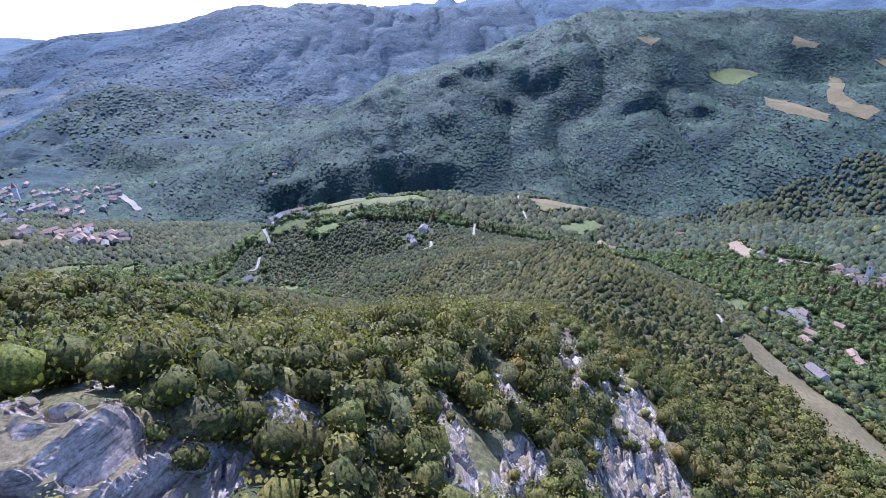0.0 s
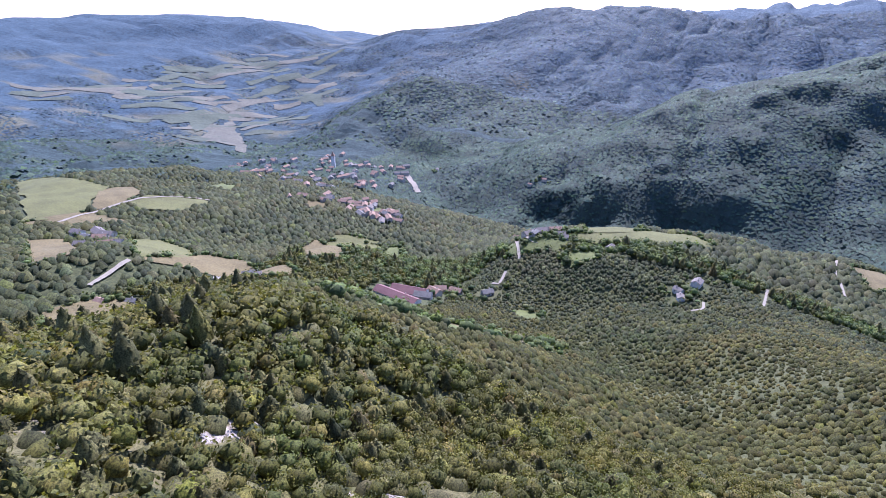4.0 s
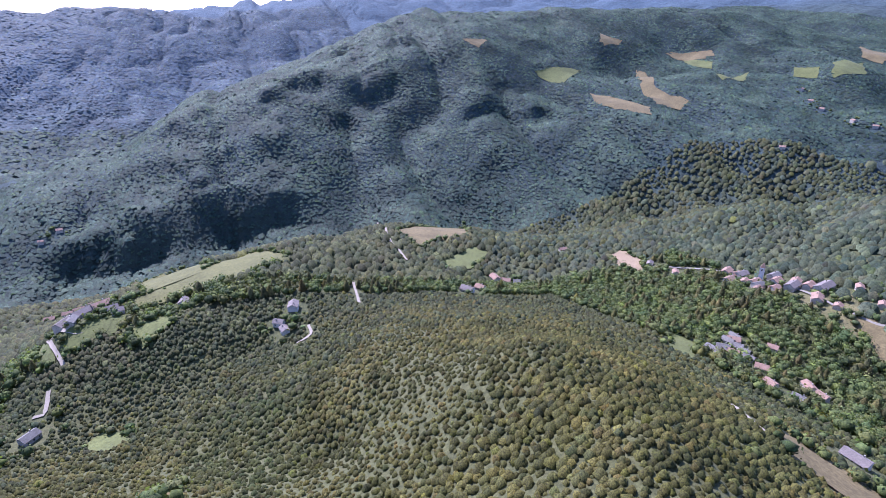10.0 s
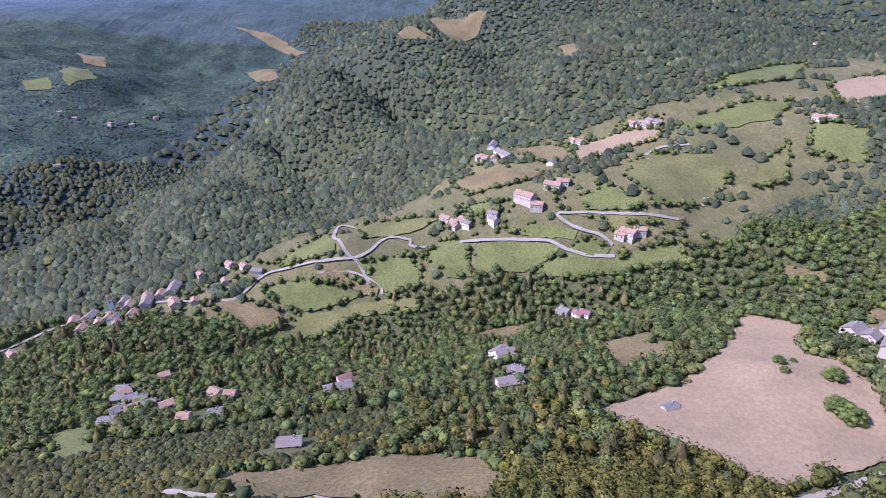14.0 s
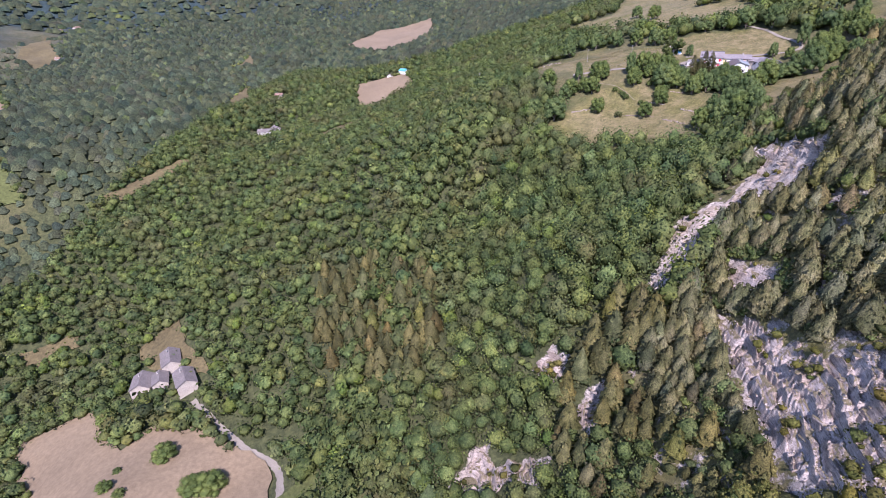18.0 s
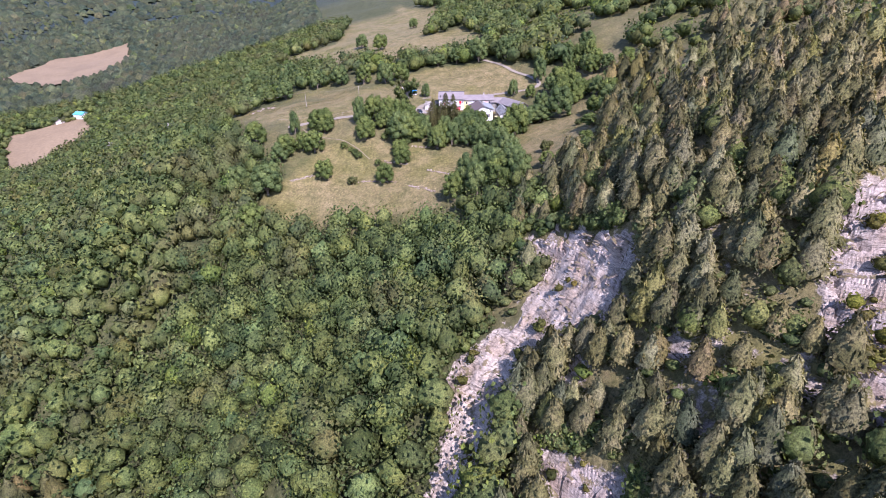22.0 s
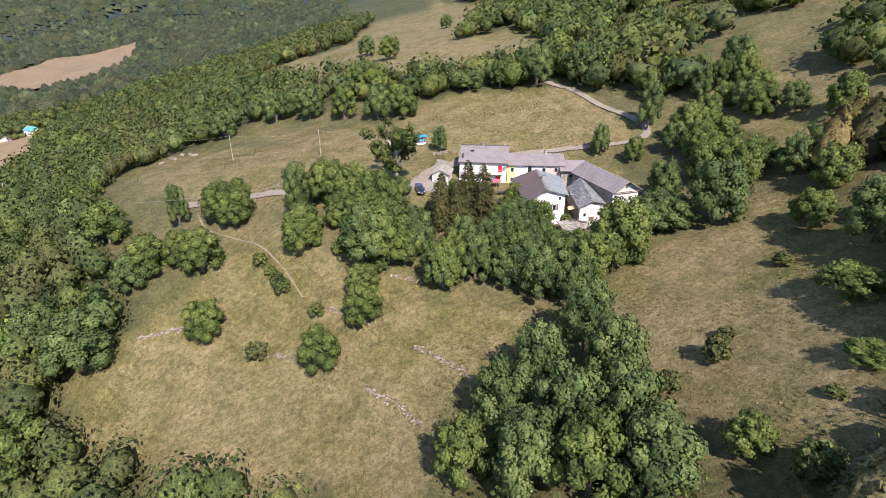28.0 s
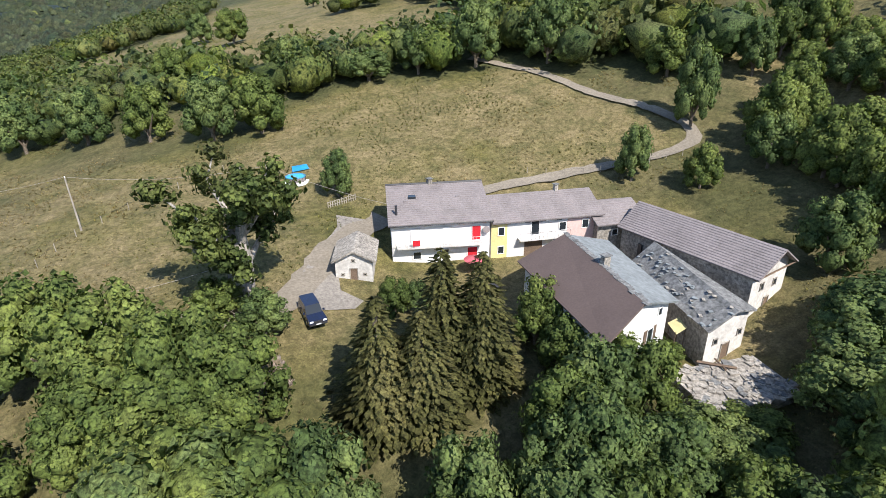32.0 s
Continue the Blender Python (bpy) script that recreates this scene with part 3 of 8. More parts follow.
FIELDS += [
    ("green", [(519, 199), (533, 174), (515, 151), (488, 151), (493, 182)]),
    ("meadow", [(404, 141), (424, 100), (412, 100), (389, 129)]),
    ("hay", [(356, 66), (366, 39), (372, 15), (343, 31), (315, 63), (316, 74)]),
    ("green", [(-168, 247), (-258, 367), (-228, 378), (-223, 397), (-190, 375), (-168, 345), (-171, 325), (-176, 303), (-171, 267)]),
    ("green", [(-155, 231), (-157, 253), (-147, 272), (-141, 301), (-108, 313), (-88, 321), (-74, 367), (-72, 332), (-96, 281), (-102, 254)]),
]
FIELDS += [
    ("meadow", [(-482, 609), (-473, 644), (-411, 670), (-399, 638), (-356, 505)]),
    ("green", [(-324, 528), (-408, 671), (-380, 679), (-321, 567)]),
    ("green", [(-173, 574), (-155, 596), (-141, 613), (-144, 587), (-161, 571)]),
    ("green", [(-127, 568), (-95, 597), (-96, 564), (-112, 549)]),
    ("green", [(-170, 244), (-263, 357), (-241, 384), (-208, 325), (-141, 220)]),
    ("yard", [(19, -259), (16, -257), (22, -247), (23, -242), (21, -239), (22, -237), (25, -237), (27, -238), (30, -238), (27, -245)]),
]
FIELDS += [
    ("green", [(-176, 588), (-137, 606), (-123, 597), (-136, 580), (-170, 572)]),
    ("green", [(-127, 572), (-96, 596), (-89, 572), (-106, 556), (-123, 555)]),
    ("meadow", [(-140, 624), (-103, 641), (-62, 685), (8, 702), (15, 683), (-29, 628), (-83, 619), (-123, 609)]),
    ("hazed_meadow", [(-2243, 2471), (-2196, 2516), (-2182, 2364), (-2174, 2196), (-2186, 2152), (-2231, 2336)]),
    ("hazed_meadow", [(-2163, 2496), (-1871, 2378), (-1724, 2201), (-1971, 2361)]),
    ("hazed_hay", [(-2150, 1955), (-2163, 2272), (-2135, 2278), (-2066, 1918)]),
    ("hazed_hay", [(-1826, 1579), (-1976, 1856), (-1502, 1475), (-1381, 1341), (-1558, 1460), (-1753, 1496)]),
    ("hazed_meadow", [(-2029, 1669), (-2035, 1821), (-2016, 1831), (-1850, 1545)]),
    ("green", [(-814, 715), (-882, 804), (-793, 761), (-743, 707)]),
    ("green", [(-561, 825), (-519, 835), (-493, 793), (-517, 790)]),
    ("hay", [(-632, 767), (-603, 790), (-590, 754), (-616, 738)]),
]
# strips of farmland over the wide plain: kind and place follow the lie of the land
_rng = np.random.default_rng(91)
for _ in range(105):
    cx, cy = _rng.uniform(-2900, -1420), _rng.uniform(1450, 3000)
    if cx + cy * 0.55 > -560 or cx > -1350 - (cy - 1450) * 0.2:
        continue
    a, l, w = 0.9 + _rng.normal() * 0.35, _rng.uniform(50, 130), _rng.uniform(16, 42)
    d, e = np.array((math.cos(a), math.sin(a))), np.array((-math.sin(a), math.cos(a)))
    FIELDS.append((("hazed_hay", "hazed_meadow", "hazed_meadow")[_rng.integers(3)], [tuple(np.array((cx, cy)) + d * l * u * _rng.uniform(0.8, 1.2) + e * w * v * _rng.uniform(0.7, 1.3)) for u, v in ((-1, -1), (0, -1.2), (1, -0.8), (1, 1), (0.1, 1.1), (-1, 0.9))]))
CLEAR_NEAR = {}
CLEAR_NEAR["lower_meadow"] = [(75, -233), (57, -230), (44, -217), (32, -209), (15, -197), (6, -192), (17, -183), (31, -178), (38, -167), (80, -183), (96, -196), (103, -207), (90, -216), (80, -218)]
CLEAR_NEAR["east_meadow"] = [(-15, -203), (-34, -203), (-44, -213), (-46, -201), (-45, -183), (-7, -140), (-3, -145), (1, -156), (2, -169), (0, -189)]
CLEAR_NEAR["upper_field"] = [(87, -330), (56, -294), (30, -289), (19, -306), (2, -310), (-30, -299), (-39, -267), (-46, -255), (-39, -255), (-24, -258), (-15, -249), (34, -239), (52, -241), (79, -242), (120, -293), (112, -312), (67, -292)]
CLEAR_NEAR["hill_grass"] = [(102, -484), (54, -474), (30, -621), (-32, -646), (-56, -561), (-15, -407), (9, -376), (40, -396), (76, -416)]
CLEAR_NEAR["orchard_slope"] = [(105, -455), (75, -466), (0, -390), (-37, -399), (-38, -336), (0, -327), (25, -338), (65, -381)]
CLEAR_NEAR["slope_grass"] = [(-61, -288), (-80, -273), (-86, -232), (-66, -207), (-59, -223), (-56, -256)]
CLEAR_NEAR["yard"] = [(34, -228), (35, -235), (30, -240), (24, -251), (14, -260), (-5, -262), (-26, -249), (-31, -229), (-21, -219), (-9, -212), (-3, -217), (3, -223), (7, -232), (15, -239), (23, -232), (27, -226), (32, -226)]
CLEAR_NEAR["bank"] = [(61, -262), (48, -256), (39, -248), (38, -239), (46, -241), (54, -242), (57, -246)]
CLEAR_NEAR["scree"] = [(14, -109), (6, -82), (13, -73), (21, -75), (28, -78), (36, -76), (44, -64), (54, -59), (60, -63), (52, -74), (50, -89), (39, -93), (30, -91), (19, -99)]
CLEAR_NEAR["scree_foot"] = [(19, -118), (13, -103), (9, -88), (18, -98), (20, -107)]
CLEAR_NEAR["scree_head"] = [(17, -109), (13, -110), (9, -97), (6, -83), (7, -78), (11, -82), (16, -91), (19, -100)]
CLEAR_NEAR["scree_block"] = [(13, -88), (11, -85), (11, -75), (15, -68), (17, -71), (17, -79)]
CLEAR_NEAR["low_cliff"] = [(41, -41), (34, -31), (27, -9), (23, -5), (18, 4), (20, 16), (19, 26), (19, 36), (17, 46), (19, 49), (39, 23), (40, 10), (41, -3), (41, -26)]
CLEAR_NEAR["low_block"] = [(37, -58), (31, -51), (27, -43), (29, -36), (37, -46)]
CLEAR_NEAR["ledges"] = [(13, -10), (4, -3), (0, 1), (2, 27), (9, 36), (11, 26), (13, 18), (15, 5), (15, -3)]
CLEAR_NEAR["high_cliff"] = [(-16, -52), (-30, -58), (-60, -50), (-40, -19), (-30, -24), (-17, -31), (-9, -23), (-1, -24), (-6, -31), (-5, -40), (-9, -44)]
CLEAR_NEAR["scarp"] = [(122, -14), (117, -27), (111, -30), (111, -21), (100, -18), (92, -13), (95, -6), (103, -11), (108, -6), (116, -9)]
CLEAR_NEAR["scarp_side"] = [(98, -51), (92, -57), (86, -49), (89, -39)]
CLEAR_NEAR["scarp_low"] = [(82, -26), (78, -34), (73, -36), (74, -26), (79, -18)]
CLEAR_NEAR["crag"] = [(-36, 37), (-29, 35), (-24, 37), (-21, 36), (-20, 33), (-17, 35), (-17, 32), (-19, 29), (-30, 25), (-40, 28)]
CLEAR_NEAR["rib_a"] = [(59, 122), (67, 126), (61, 106), (64, 93), (29, 68), (29, 76), (46, 99)]
CLEAR_NEAR["rib_b"] = [(45, 173), (52, 180), (42, 119), (40, 101), (33, 99)]
CLEAR_NEAR["rib_c"] = [(59, 170), (65, 168), (57, 118), (49, 109)]
CLEAR_NEAR["rib_d"] = [(12, 90), (17, 88), (18, 77), (13, 77)]
CLEAR_NEAR["rib_e"] = [(13, 67), (18, 71), (20, 61), (9, 50)]
CLEAR_NEAR["rib_f"] = [(2, 67), (6, 62), (8, 55), (9, 50), (3, 45), (1, 58)]
ROADS = {}
ROADS["lane_b"] = (1.2, [(592.0, -36.3), (566.7, -53.8), (542.9, -85.9), (527.8, -83.1), (513.8, -65.7), (507.9, -68.0)])
ROADS["farm_lane"] = (1.6, [(271.9, -67.4), (229.9, -43.4), (205.1, -32.4), (191.6, -3.0), (174.0, 41.7)])
ROADS["lane_c"] = (1.8, [(597.3, -38.8), (611.7, -57.9), (612.7, -90.8)])
ROADS["main_road"] = (1.8, [(489.6, 248.4), (513.7, 262.2), (521.1, 272.8), (553.4, 292.4), (596.9, 295.4), (590.0, 277.3), (555.6, 236.9), (541.6, 211.5), (529.5, 207.2), (520.6, 155.7), (507.2, 121.2), (492.8, 80.6), (478.9, 64.0), (468.2, 44.1), (462.8, 24.3)])
ROADS["main_road_b"] = (1.7, [(471.9, 24.6), (481.0, 32.1), (493.0, 51.7), (511.5, 68.0), (508.7, 51.0), (491.6, -7.1), (487.9, -38.1)])
ROADS["bend_track"] = (1.3, [(476.2, 234.8), (489.6, 240.0), (503.2, 268.7), (504.6, 301.9)])
ROADS["village_road"] = (1.8, [(541.6, 211.5), (548.9, 235.9), (518.0, 266.1), (518.9, 353.7), (485.4, 380.9), (486.0, 421.2), (494.0, 482.4), (476.8, 540.2), (451.0, 576.2), (429.7, 606.9)])
ROADS["white_road"] = (1.5, [(220.7, 1127.1), (154.0, 809.3), (148.8, 745.3), (145.6, 695.1)])
ROADS["brook_road"] = (1.6, [(-179.2, 548.4), (-178.5, 524.7), (-186.0, 526.6)])
ROADS["west_road"] = (1.5, [(-214.0, 1020.7), (-154.6, 626.2), (-183.1, 605.8), (-191.0, 612.0), (-170.8, 565.6)])
ROADS["villa_track"] = (1.2, [(65.5, 616.8), (57.6, 555.4)])
ROADS["villa_track_b"] = (1.2, [(9.2, 524.1), (8.8, 507.9), (-2.4, 501.5)])
ROADS["farm_road"] = (2.2, [(-447.1, 282.7), (-455.6, 306.0), (-464.1, 331.3)])
ROADS["farm_road_b"] = (3.2, [(-367.0, 324.2), (-404.2, 368.6), (-423.2, 387.5)])
ROADS["ridge_road"] = (2.4, [(-734.8, 411.5), (-758.6, 471.7), (-774.0, 545.9), (-751.2, 611.4), (-706.3, 630.2)])
ROADS["river_bed"] = (7.0, [(-696.7, 1219.9), (-659.3, 1181.3), (-606.1, 1125.1)])
ROADS["yard_road"] = (1.9, [(55.3, -244.3), (49.4, -242.3), (45.2, -241.1), (38.9, -239.9), (30.7, -239.3), (26.6, -243.7), (21.1, -251.6), (13.6, -256.9)])
ROADS["yard_road_west"] = (1.7, [(88.8, -250.4), (84.2, -249.6), (74.9, -248.7), (65.4, -247.4), (55.6, -244.3), (48.9, -242.7), (45.3, -242.0)])
ROADS["meadow_lane"] = (1.3, [(-162.6, 230.3), (-166.0, 244.6), (-165.5, 259.9), (-156.7, 278.0), (-170.2, 315.3), (-175.8, 335.6)])
ROADS["hill_road"] = (1.15, [(-22.0, -309.0), (-27.6, -299.7), (-32.2, -290.5), (-36.5, -276.5), (-40.5, -266.3), (-42.0, -259.5), (-38.0, -255.8), (-25.9, -257.6), (-13.5, -259.6), (-4.8, -260.2), (3.0, -259.0)])
ROADS["foot_path"] = (0.2, [(82.0, -243.9), (78.4, -237.7), (70.2, -232.6), (64.7, -228.6), (59.5, -221.6), (56.6, -217.0), (54.1, -212.8)])
ROADS["strip_track"] = (1.6, [(187.0, 290.5), (178.6, 267.9), (181.2, 247.1), (182.8, 226.3), (173.7, 199.4), (170.8, 176.7), (168.9, 159.8)])
PINE_SLOPE = [(-140, -200), (-60, -215), (0, -170), (25, -110), (40, -60), (70, -30), (50, 2), (10, 0), (-60, -10), (-140, -20)]
PINE_FOOT = [(85, -57), (67, -61), (51, -46), (43, -25), (42, 25), (85, 2), (89, -16)]
PLANTATION = [(231, -145), (155, -121), (135, -66), (157, -56), (207, -83)]
PINE_HILL = [(60, 170), (130, 180), (200, 230), (180, 340), (90, 380), (60, 300)]
PINE_WEST = [(-170, 60), (-40, 70), (-60, 200), (-170, 260)]
FARM_GROUND = [(110, -250), (70, -180), (40, -158), (-6, -140), (-45, -180), (-62, -240), (-45, -285), (30, -312), (90, -330), (125, -295)]
FARMLAND = [(472, 470), (453, 406), (449, 307), (470, 203), (466, 85), (457, 17), (463, -76), (524, -158), (544, -222), (598, -216), (837, -513), (1150, -984), (1207, -837), (794, -299), (698, -155), (711, 26), (670, 155), (608, 312), (537, 402)]
WEST_OPEN = [(-46, -205), (-52, -170), (-75, -128), (-135, -150), (-170, -200), (-170, -280), (-120, -350), (-60, -390), (-40, -340), (-50, -300), (-62, -290), (-62, -240)]
SCRUB_SLOPE = [(-55, -95), (12, -75), (62, -45), (70, 30), (30, 60), (-30, 50)]
NORTH_SLOPE = [(-90, 15), (60, 15), (90, 120), (60, 190), (-60, 140), (-140, 160)]
ROCKS = ("scree", "scree_foot", "scree_head", "scree_block", "low_cliff", "low_block", "ledges", "high_cliff", "scarp", "scarp_side", "scarp_low", "crag", "rib_a", "rib_b", "rib_c", "rib_d", "rib_e", "rib_f")
LANES = [(line, half) for half, line in ROADS.values()]
CLEARINGS = [poly for _, poly in FIELDS] + list(CLEAR_NEAR.values())


# ---- where the single trees and the houses stand ----
# kind, x, y, radius, height
TREE_PLAN = []
TREE_PLAN += [
    ('b', 110.8, -218.0, 4.2, 7.0),
    ('d', 98.3, -209.2, 5.2, 8.5),
    ('b', 104.3, -193.2, 5.0, 8.5),
    ('b', 74.1, -210.4, 3.0, 5.6),
    ('s', 62.8, -202.9, 1.6, 2.2),
    ('b', 49.7, -195.8, 2.9, 5.4),
    ('b', 41.3, -201.6, 2.9, 5.6),
    ('s', 51.0, -207.7, 1.2, 1.6),
    ('s', 58.6, -215.8, 1.4, 1.8),
    ('s', 61.5, -220.6, 1.2, 1.6),
    ('d', 25.8, -205.4, 3.9, 7.0),
    ('b', 39.1, -214.5, 4.6, 8.5),
    ('b', 31.9, -214.1, 3.4, 7.0),
    ('b', 53.3, -222.8, 3.0, 6.2),
    ('l', 74.3, -239.1, 4.6, 7.6),
    ('b', 77.3, -226.1, 4.3, 7.5),
    ('b', 89.3, -228.5, 4.4, 7.0),
]
TREE_PLAN += [
    ('b', 103.6, -243.1, 4.6, 8.0),
    ('b', 92.6, -226.2, 3.8, 6.5),
    ('b', 82.1, -228.4, 3.2, 6.5),
    ('p', 85.4, -240.7, 2.2, 8.0),
    ('p', 55.8, -233.3, 2.8, 9.5),
    ('b', 43.1, -226.8, 3.8, 6.5),
    ('d', 12.9, -201.1, 3.6, 6.5),
    ('d', 8.3, -195.6, 3.8, 7.0),
    ('d', 3.1, -192.0, 3.6, 6.5),
    ('d', 7.7, -208.2, 3.2, 6.0),
    ('b', 2.3, -204.2, 3.0, 5.5),
    ('b', -7.8, -199.3, 2.8, 5.0),
    ('d', 14.4, -210.5, 3.2, 6.5),
    ('b', 20.2, -211.2, 3.2, 7.0),
    ('d', -22.9, -208.7, 5.2, 9.5),
    ('d', -30.5, -205.2, 5.4, 10.0),
    ('b', -38.0, -222.5, 4.0, 8.0),
]
TREE_PLAN += [
    ('d', -42.0, -216.3, 4.5, 8.5),
    ('d', -28.8, -222.9, 3.6, 7.0),
    ('d', 6.0, -179.5, 4.2, 9.5),
    ('d', 14.6, -175.1, 4.4, 9.0),
    ('d', 6.0, -168.3, 4.4, 9.5),
    ('b', 21.0, -170.4, 4.6, 9.0),
    ('d', 14.3, -163.1, 5.0, 10.0),
    ('b', 8.7, -158.5, 4.6, 9.5),
    ('l', 27.8, -165.2, 4.2, 8.0),
    ('d', 20.6, -159.3, 4.8, 9.5),
    ('d', 8.5, -151.6, 4.6, 9.0),
    ('b', 14.4, -154.6, 4.8, 9.0),
    ('s', -7.6, -166.4, 1.6, 3.2),
    ('s', -11.3, -169.9, 1.2, 2.6),
]
TREE_PLAN += [
    ('b', -2.0, -151.1, 2.6, 4.0),
    ('s', -4.5, -144.7, 2.2, 3.6),
    ('s', -0.5, -165.3, 1.5, 2.4),
    ('s', -12.6, -152.5, 1.2, 1.6),
    ('s', -28.6, -183.0, 1.4, 1.8),
    ('b', -18.1, -155.3, 2.6, 3.6),
    ('b', -27.0, -168.2, 4.2, 6.0),
    ('b', -40.1, -191.9, 3.6, 5.5),
    ('d', -39.1, -178.4, 4.5, 8.0),
    ('b', -49.0, -219.5, 3.6, 6.0),
    ('b', -50.3, -210.7, 3.6, 6.5),
    ('b', -50.2, -200.1, 3.8, 6.5),
    ('b', 16.5, -316.6, 4.2, 7.5),
    ('d', 1.7, -310.1, 5.4, 9.5),
    ('b', -9.4, -308.6, 4.2, 7.0),
    ('d', -21.7, -304.1, 5.6, 10.0),
    ('d', -35.5, -296.3, 5.8, 10.0),
]
TREE_PLAN += [
    ('d', 27.1, -378.8, 5.0, 7.5),
    ('d', 37.4, -409.3, 4.5, 7.5),
    ('b', -12.2, -468.4, 3.6, 6.0),
    ('p', -42.2, -259.5, 3.4, 10.0),
    ('p', -25.6, -253.1, 2.6, 6.5),
    ('b', -32.2, -245.8, 2.6, 5.0),
    ('b', -54.5, -251.2, 3.8, 7.0),
    ('b', -44.0, -236.1, 4.0, 7.5),
    ('b', -41.6, -243.0, 3.2, 6.0),
    ('b', -63.8, -242.8, 4.0, 7.0),
    ('b', -68.9, -237.5, 3.6, 6.0),
    ('b', -72.3, -225.7, 4.0, 7.0),
    ('b', -72.1, -268.0, 4.4, 8.0),
    ('d', 91.6, -321.0, 4.6, 7.5),
    ('b', 104.6, -330.1, 4.6, 7.0),
    ('d', 91.5, -353.9, 4.6, 8.5),
    ('d', 72.8, -323.4, 4.6, 8.5),
]
TREE_PLAN += [
    ('d', 59.3, -314.3, 4.6, 8.5),
    ('b', 46.7, -304.4, 4.4, 8.0),
    ('d', 35.1, -296.4, 4.6, 8.5),
    ('d', 26.6, -294.5, 4.6, 8.0),
    ('d', 87.6, -374.9, 4.8, 8.0),
    ('b', 115.5, -404.1, 4.8, 8.0),
    ('b', 42.8, -330.6, 4.6, 8.0),
    ('s', 37.5, -212.3, 1.6, 2.6),
    ('b', 41.4, -207.9, 2.6, 4.5),
    ('b', 54.4, -222.5, 3.6, 6.5),
    ('l', 71.8, -239.9, 4.2, 7.5),
    ('l', 40.0, -217.5, 4.2, 8.5),
    ('b', 32.3, -212.8, 3.8, 7.5),
    ('l', 36.2, -221.2, 3.4, 6.5),
]
TREE_PLAN += [
    ('b', 46.2, -226.4, 2.8, 5.5),
    ('l', 43.2, -230.8, 4.0, 8.5),
    ('l', 48.6, -234.4, 4.2, 8.5),
    ('b', 38.0, -226.5, 4.0, 8.5),
    ('l', 52.7, -239.7, 3.0, 5.0),
    ('b', 18.5, -235.2, 1.7, 3.6),
    ('b', 16.0, -235.2, 1.3, 3.0),
    ('d', 5.2, -227.3, 2.6, 5.2),
    ('d', 1.7, -227.3, 2.2, 4.6),
    ('l', -5.1, -220.6, 1.5, 3.2),
    ('d', 7.0, -215.6, 3.4, 6.5),
    ('b', 2.9, -215.7, 3.2, 6.0),
    ('d', -0.5, -211.3, 3.4, 4.6),
    ('b', -4.8, -210.2, 3.0, 4.2),
    ('b', 11.1, -213.6, 3.4, 6.5),
    ('d', -11.7, -207.3, 4.5, 9.0),
    ('d', -20.1, -211.5, 5.0, 10.0),
]
TREE_PLAN += [
    ('s', 48.3, -238.5, 1.4, 2.2),
    ('b', 35.7, -239.7, 2.4, 3.2),
    ('b', 31.6, -235.2, 2.6, 3.4),
    ('s', 5.6, -221.4, 1.2, 2.2),
    ('l', 71.9, -238.0, 4.2, 7.5),
    ('b', 54.1, -224.8, 4.0, 7.0),
    ('l', 40.9, -217.2, 4.2, 8.0),
    ('b', 35.2, -213.9, 4.4, 8.0),
    ('b', 40.1, -223.5, 3.8, 7.0),
    ('l', 34.4, -225.2, 3.6, 7.0),
    ('b', 29.7, -214.7, 3.8, 7.5),
    ('d', 10.8, -210.4, 3.4, 7.5),
    ('d', 14.8, -207.6, 3.6, 7.5),
    ('b', 10.9, -204.3, 3.6, 7.5),
    ('d', 5.7, -208.2, 3.2, 6.0),
    ('d', 0.7, -209.4, 3.2, 5.0),
    ('b', -2.2, -208.1, 3.0, 4.5),
]
TREE_PLAN += [
    ('b', 22.2, -207.1, 3.8, 7.5),
    ('d', 19.0, -204.8, 3.6, 7.5),
    ('b', 25.4, -204.9, 3.8, 7.5),
    ('d', 8.7, -199.9, 4.0, 7.0),
    ('d', 2.7, -199.5, 4.0, 7.0),
    ('d', -15.0, -208.7, 4.8, 9.0),
    ('d', -22.6, -213.2, 4.8, 9.0),
    ('d', -7.3, -198.9, 5.5, 10.5),
    ('d', -0.8, -197.1, 4.6, 8.0),
    ('d', 6.1, -222.0, 2.4, 4.6),
    ('d', 6.4, -226.8, 2.2, 4.2),
    ('s', 46.3, -219.4, 1.6, 2.2),
    ('s', 64.3, -224.2, 1.6, 2.2),
    ('s', 60.0, -218.0, 1.5, 2.0),
]
TREE_PLAN += [
    ('b', -46.2, -288.8, 3.0, 5.6),
    ('d', -54.3, -286.4, 3.4, 6.5),
    ('d', -57.0, -276.0, 3.8, 7.4),
    ('b', -63.7, -273.1, 4.2, 5.6),
    ('d', -66.1, -264.6, 3.0, 6.5),
    ('d', -69.8, -259.7, 3.4, 7.4),
    ('b', -70.4, -252.8, 3.8, 5.6),
    ('d', -49.2, -274.6, 4.2, 6.5),
    ('d', -59.7, -264.4, 3.0, 7.4),
    ('b', -63.1, -256.5, 3.4, 5.6),
    ('d', -64.3, -249.4, 3.8, 6.5),
    ('d', -47.0, -247.8, 4.2, 7.4),
    ('b', -51.5, -245.9, 3.0, 5.6),
    ('d', -43.4, -233.6, 3.4, 6.5),
    ('d', -41.7, -227.7, 3.8, 7.4),
    ('b', -51.3, -236.8, 4.2, 5.6),
]
# look, x, y, length, width, height of wall
HOUSE_PLAN = []
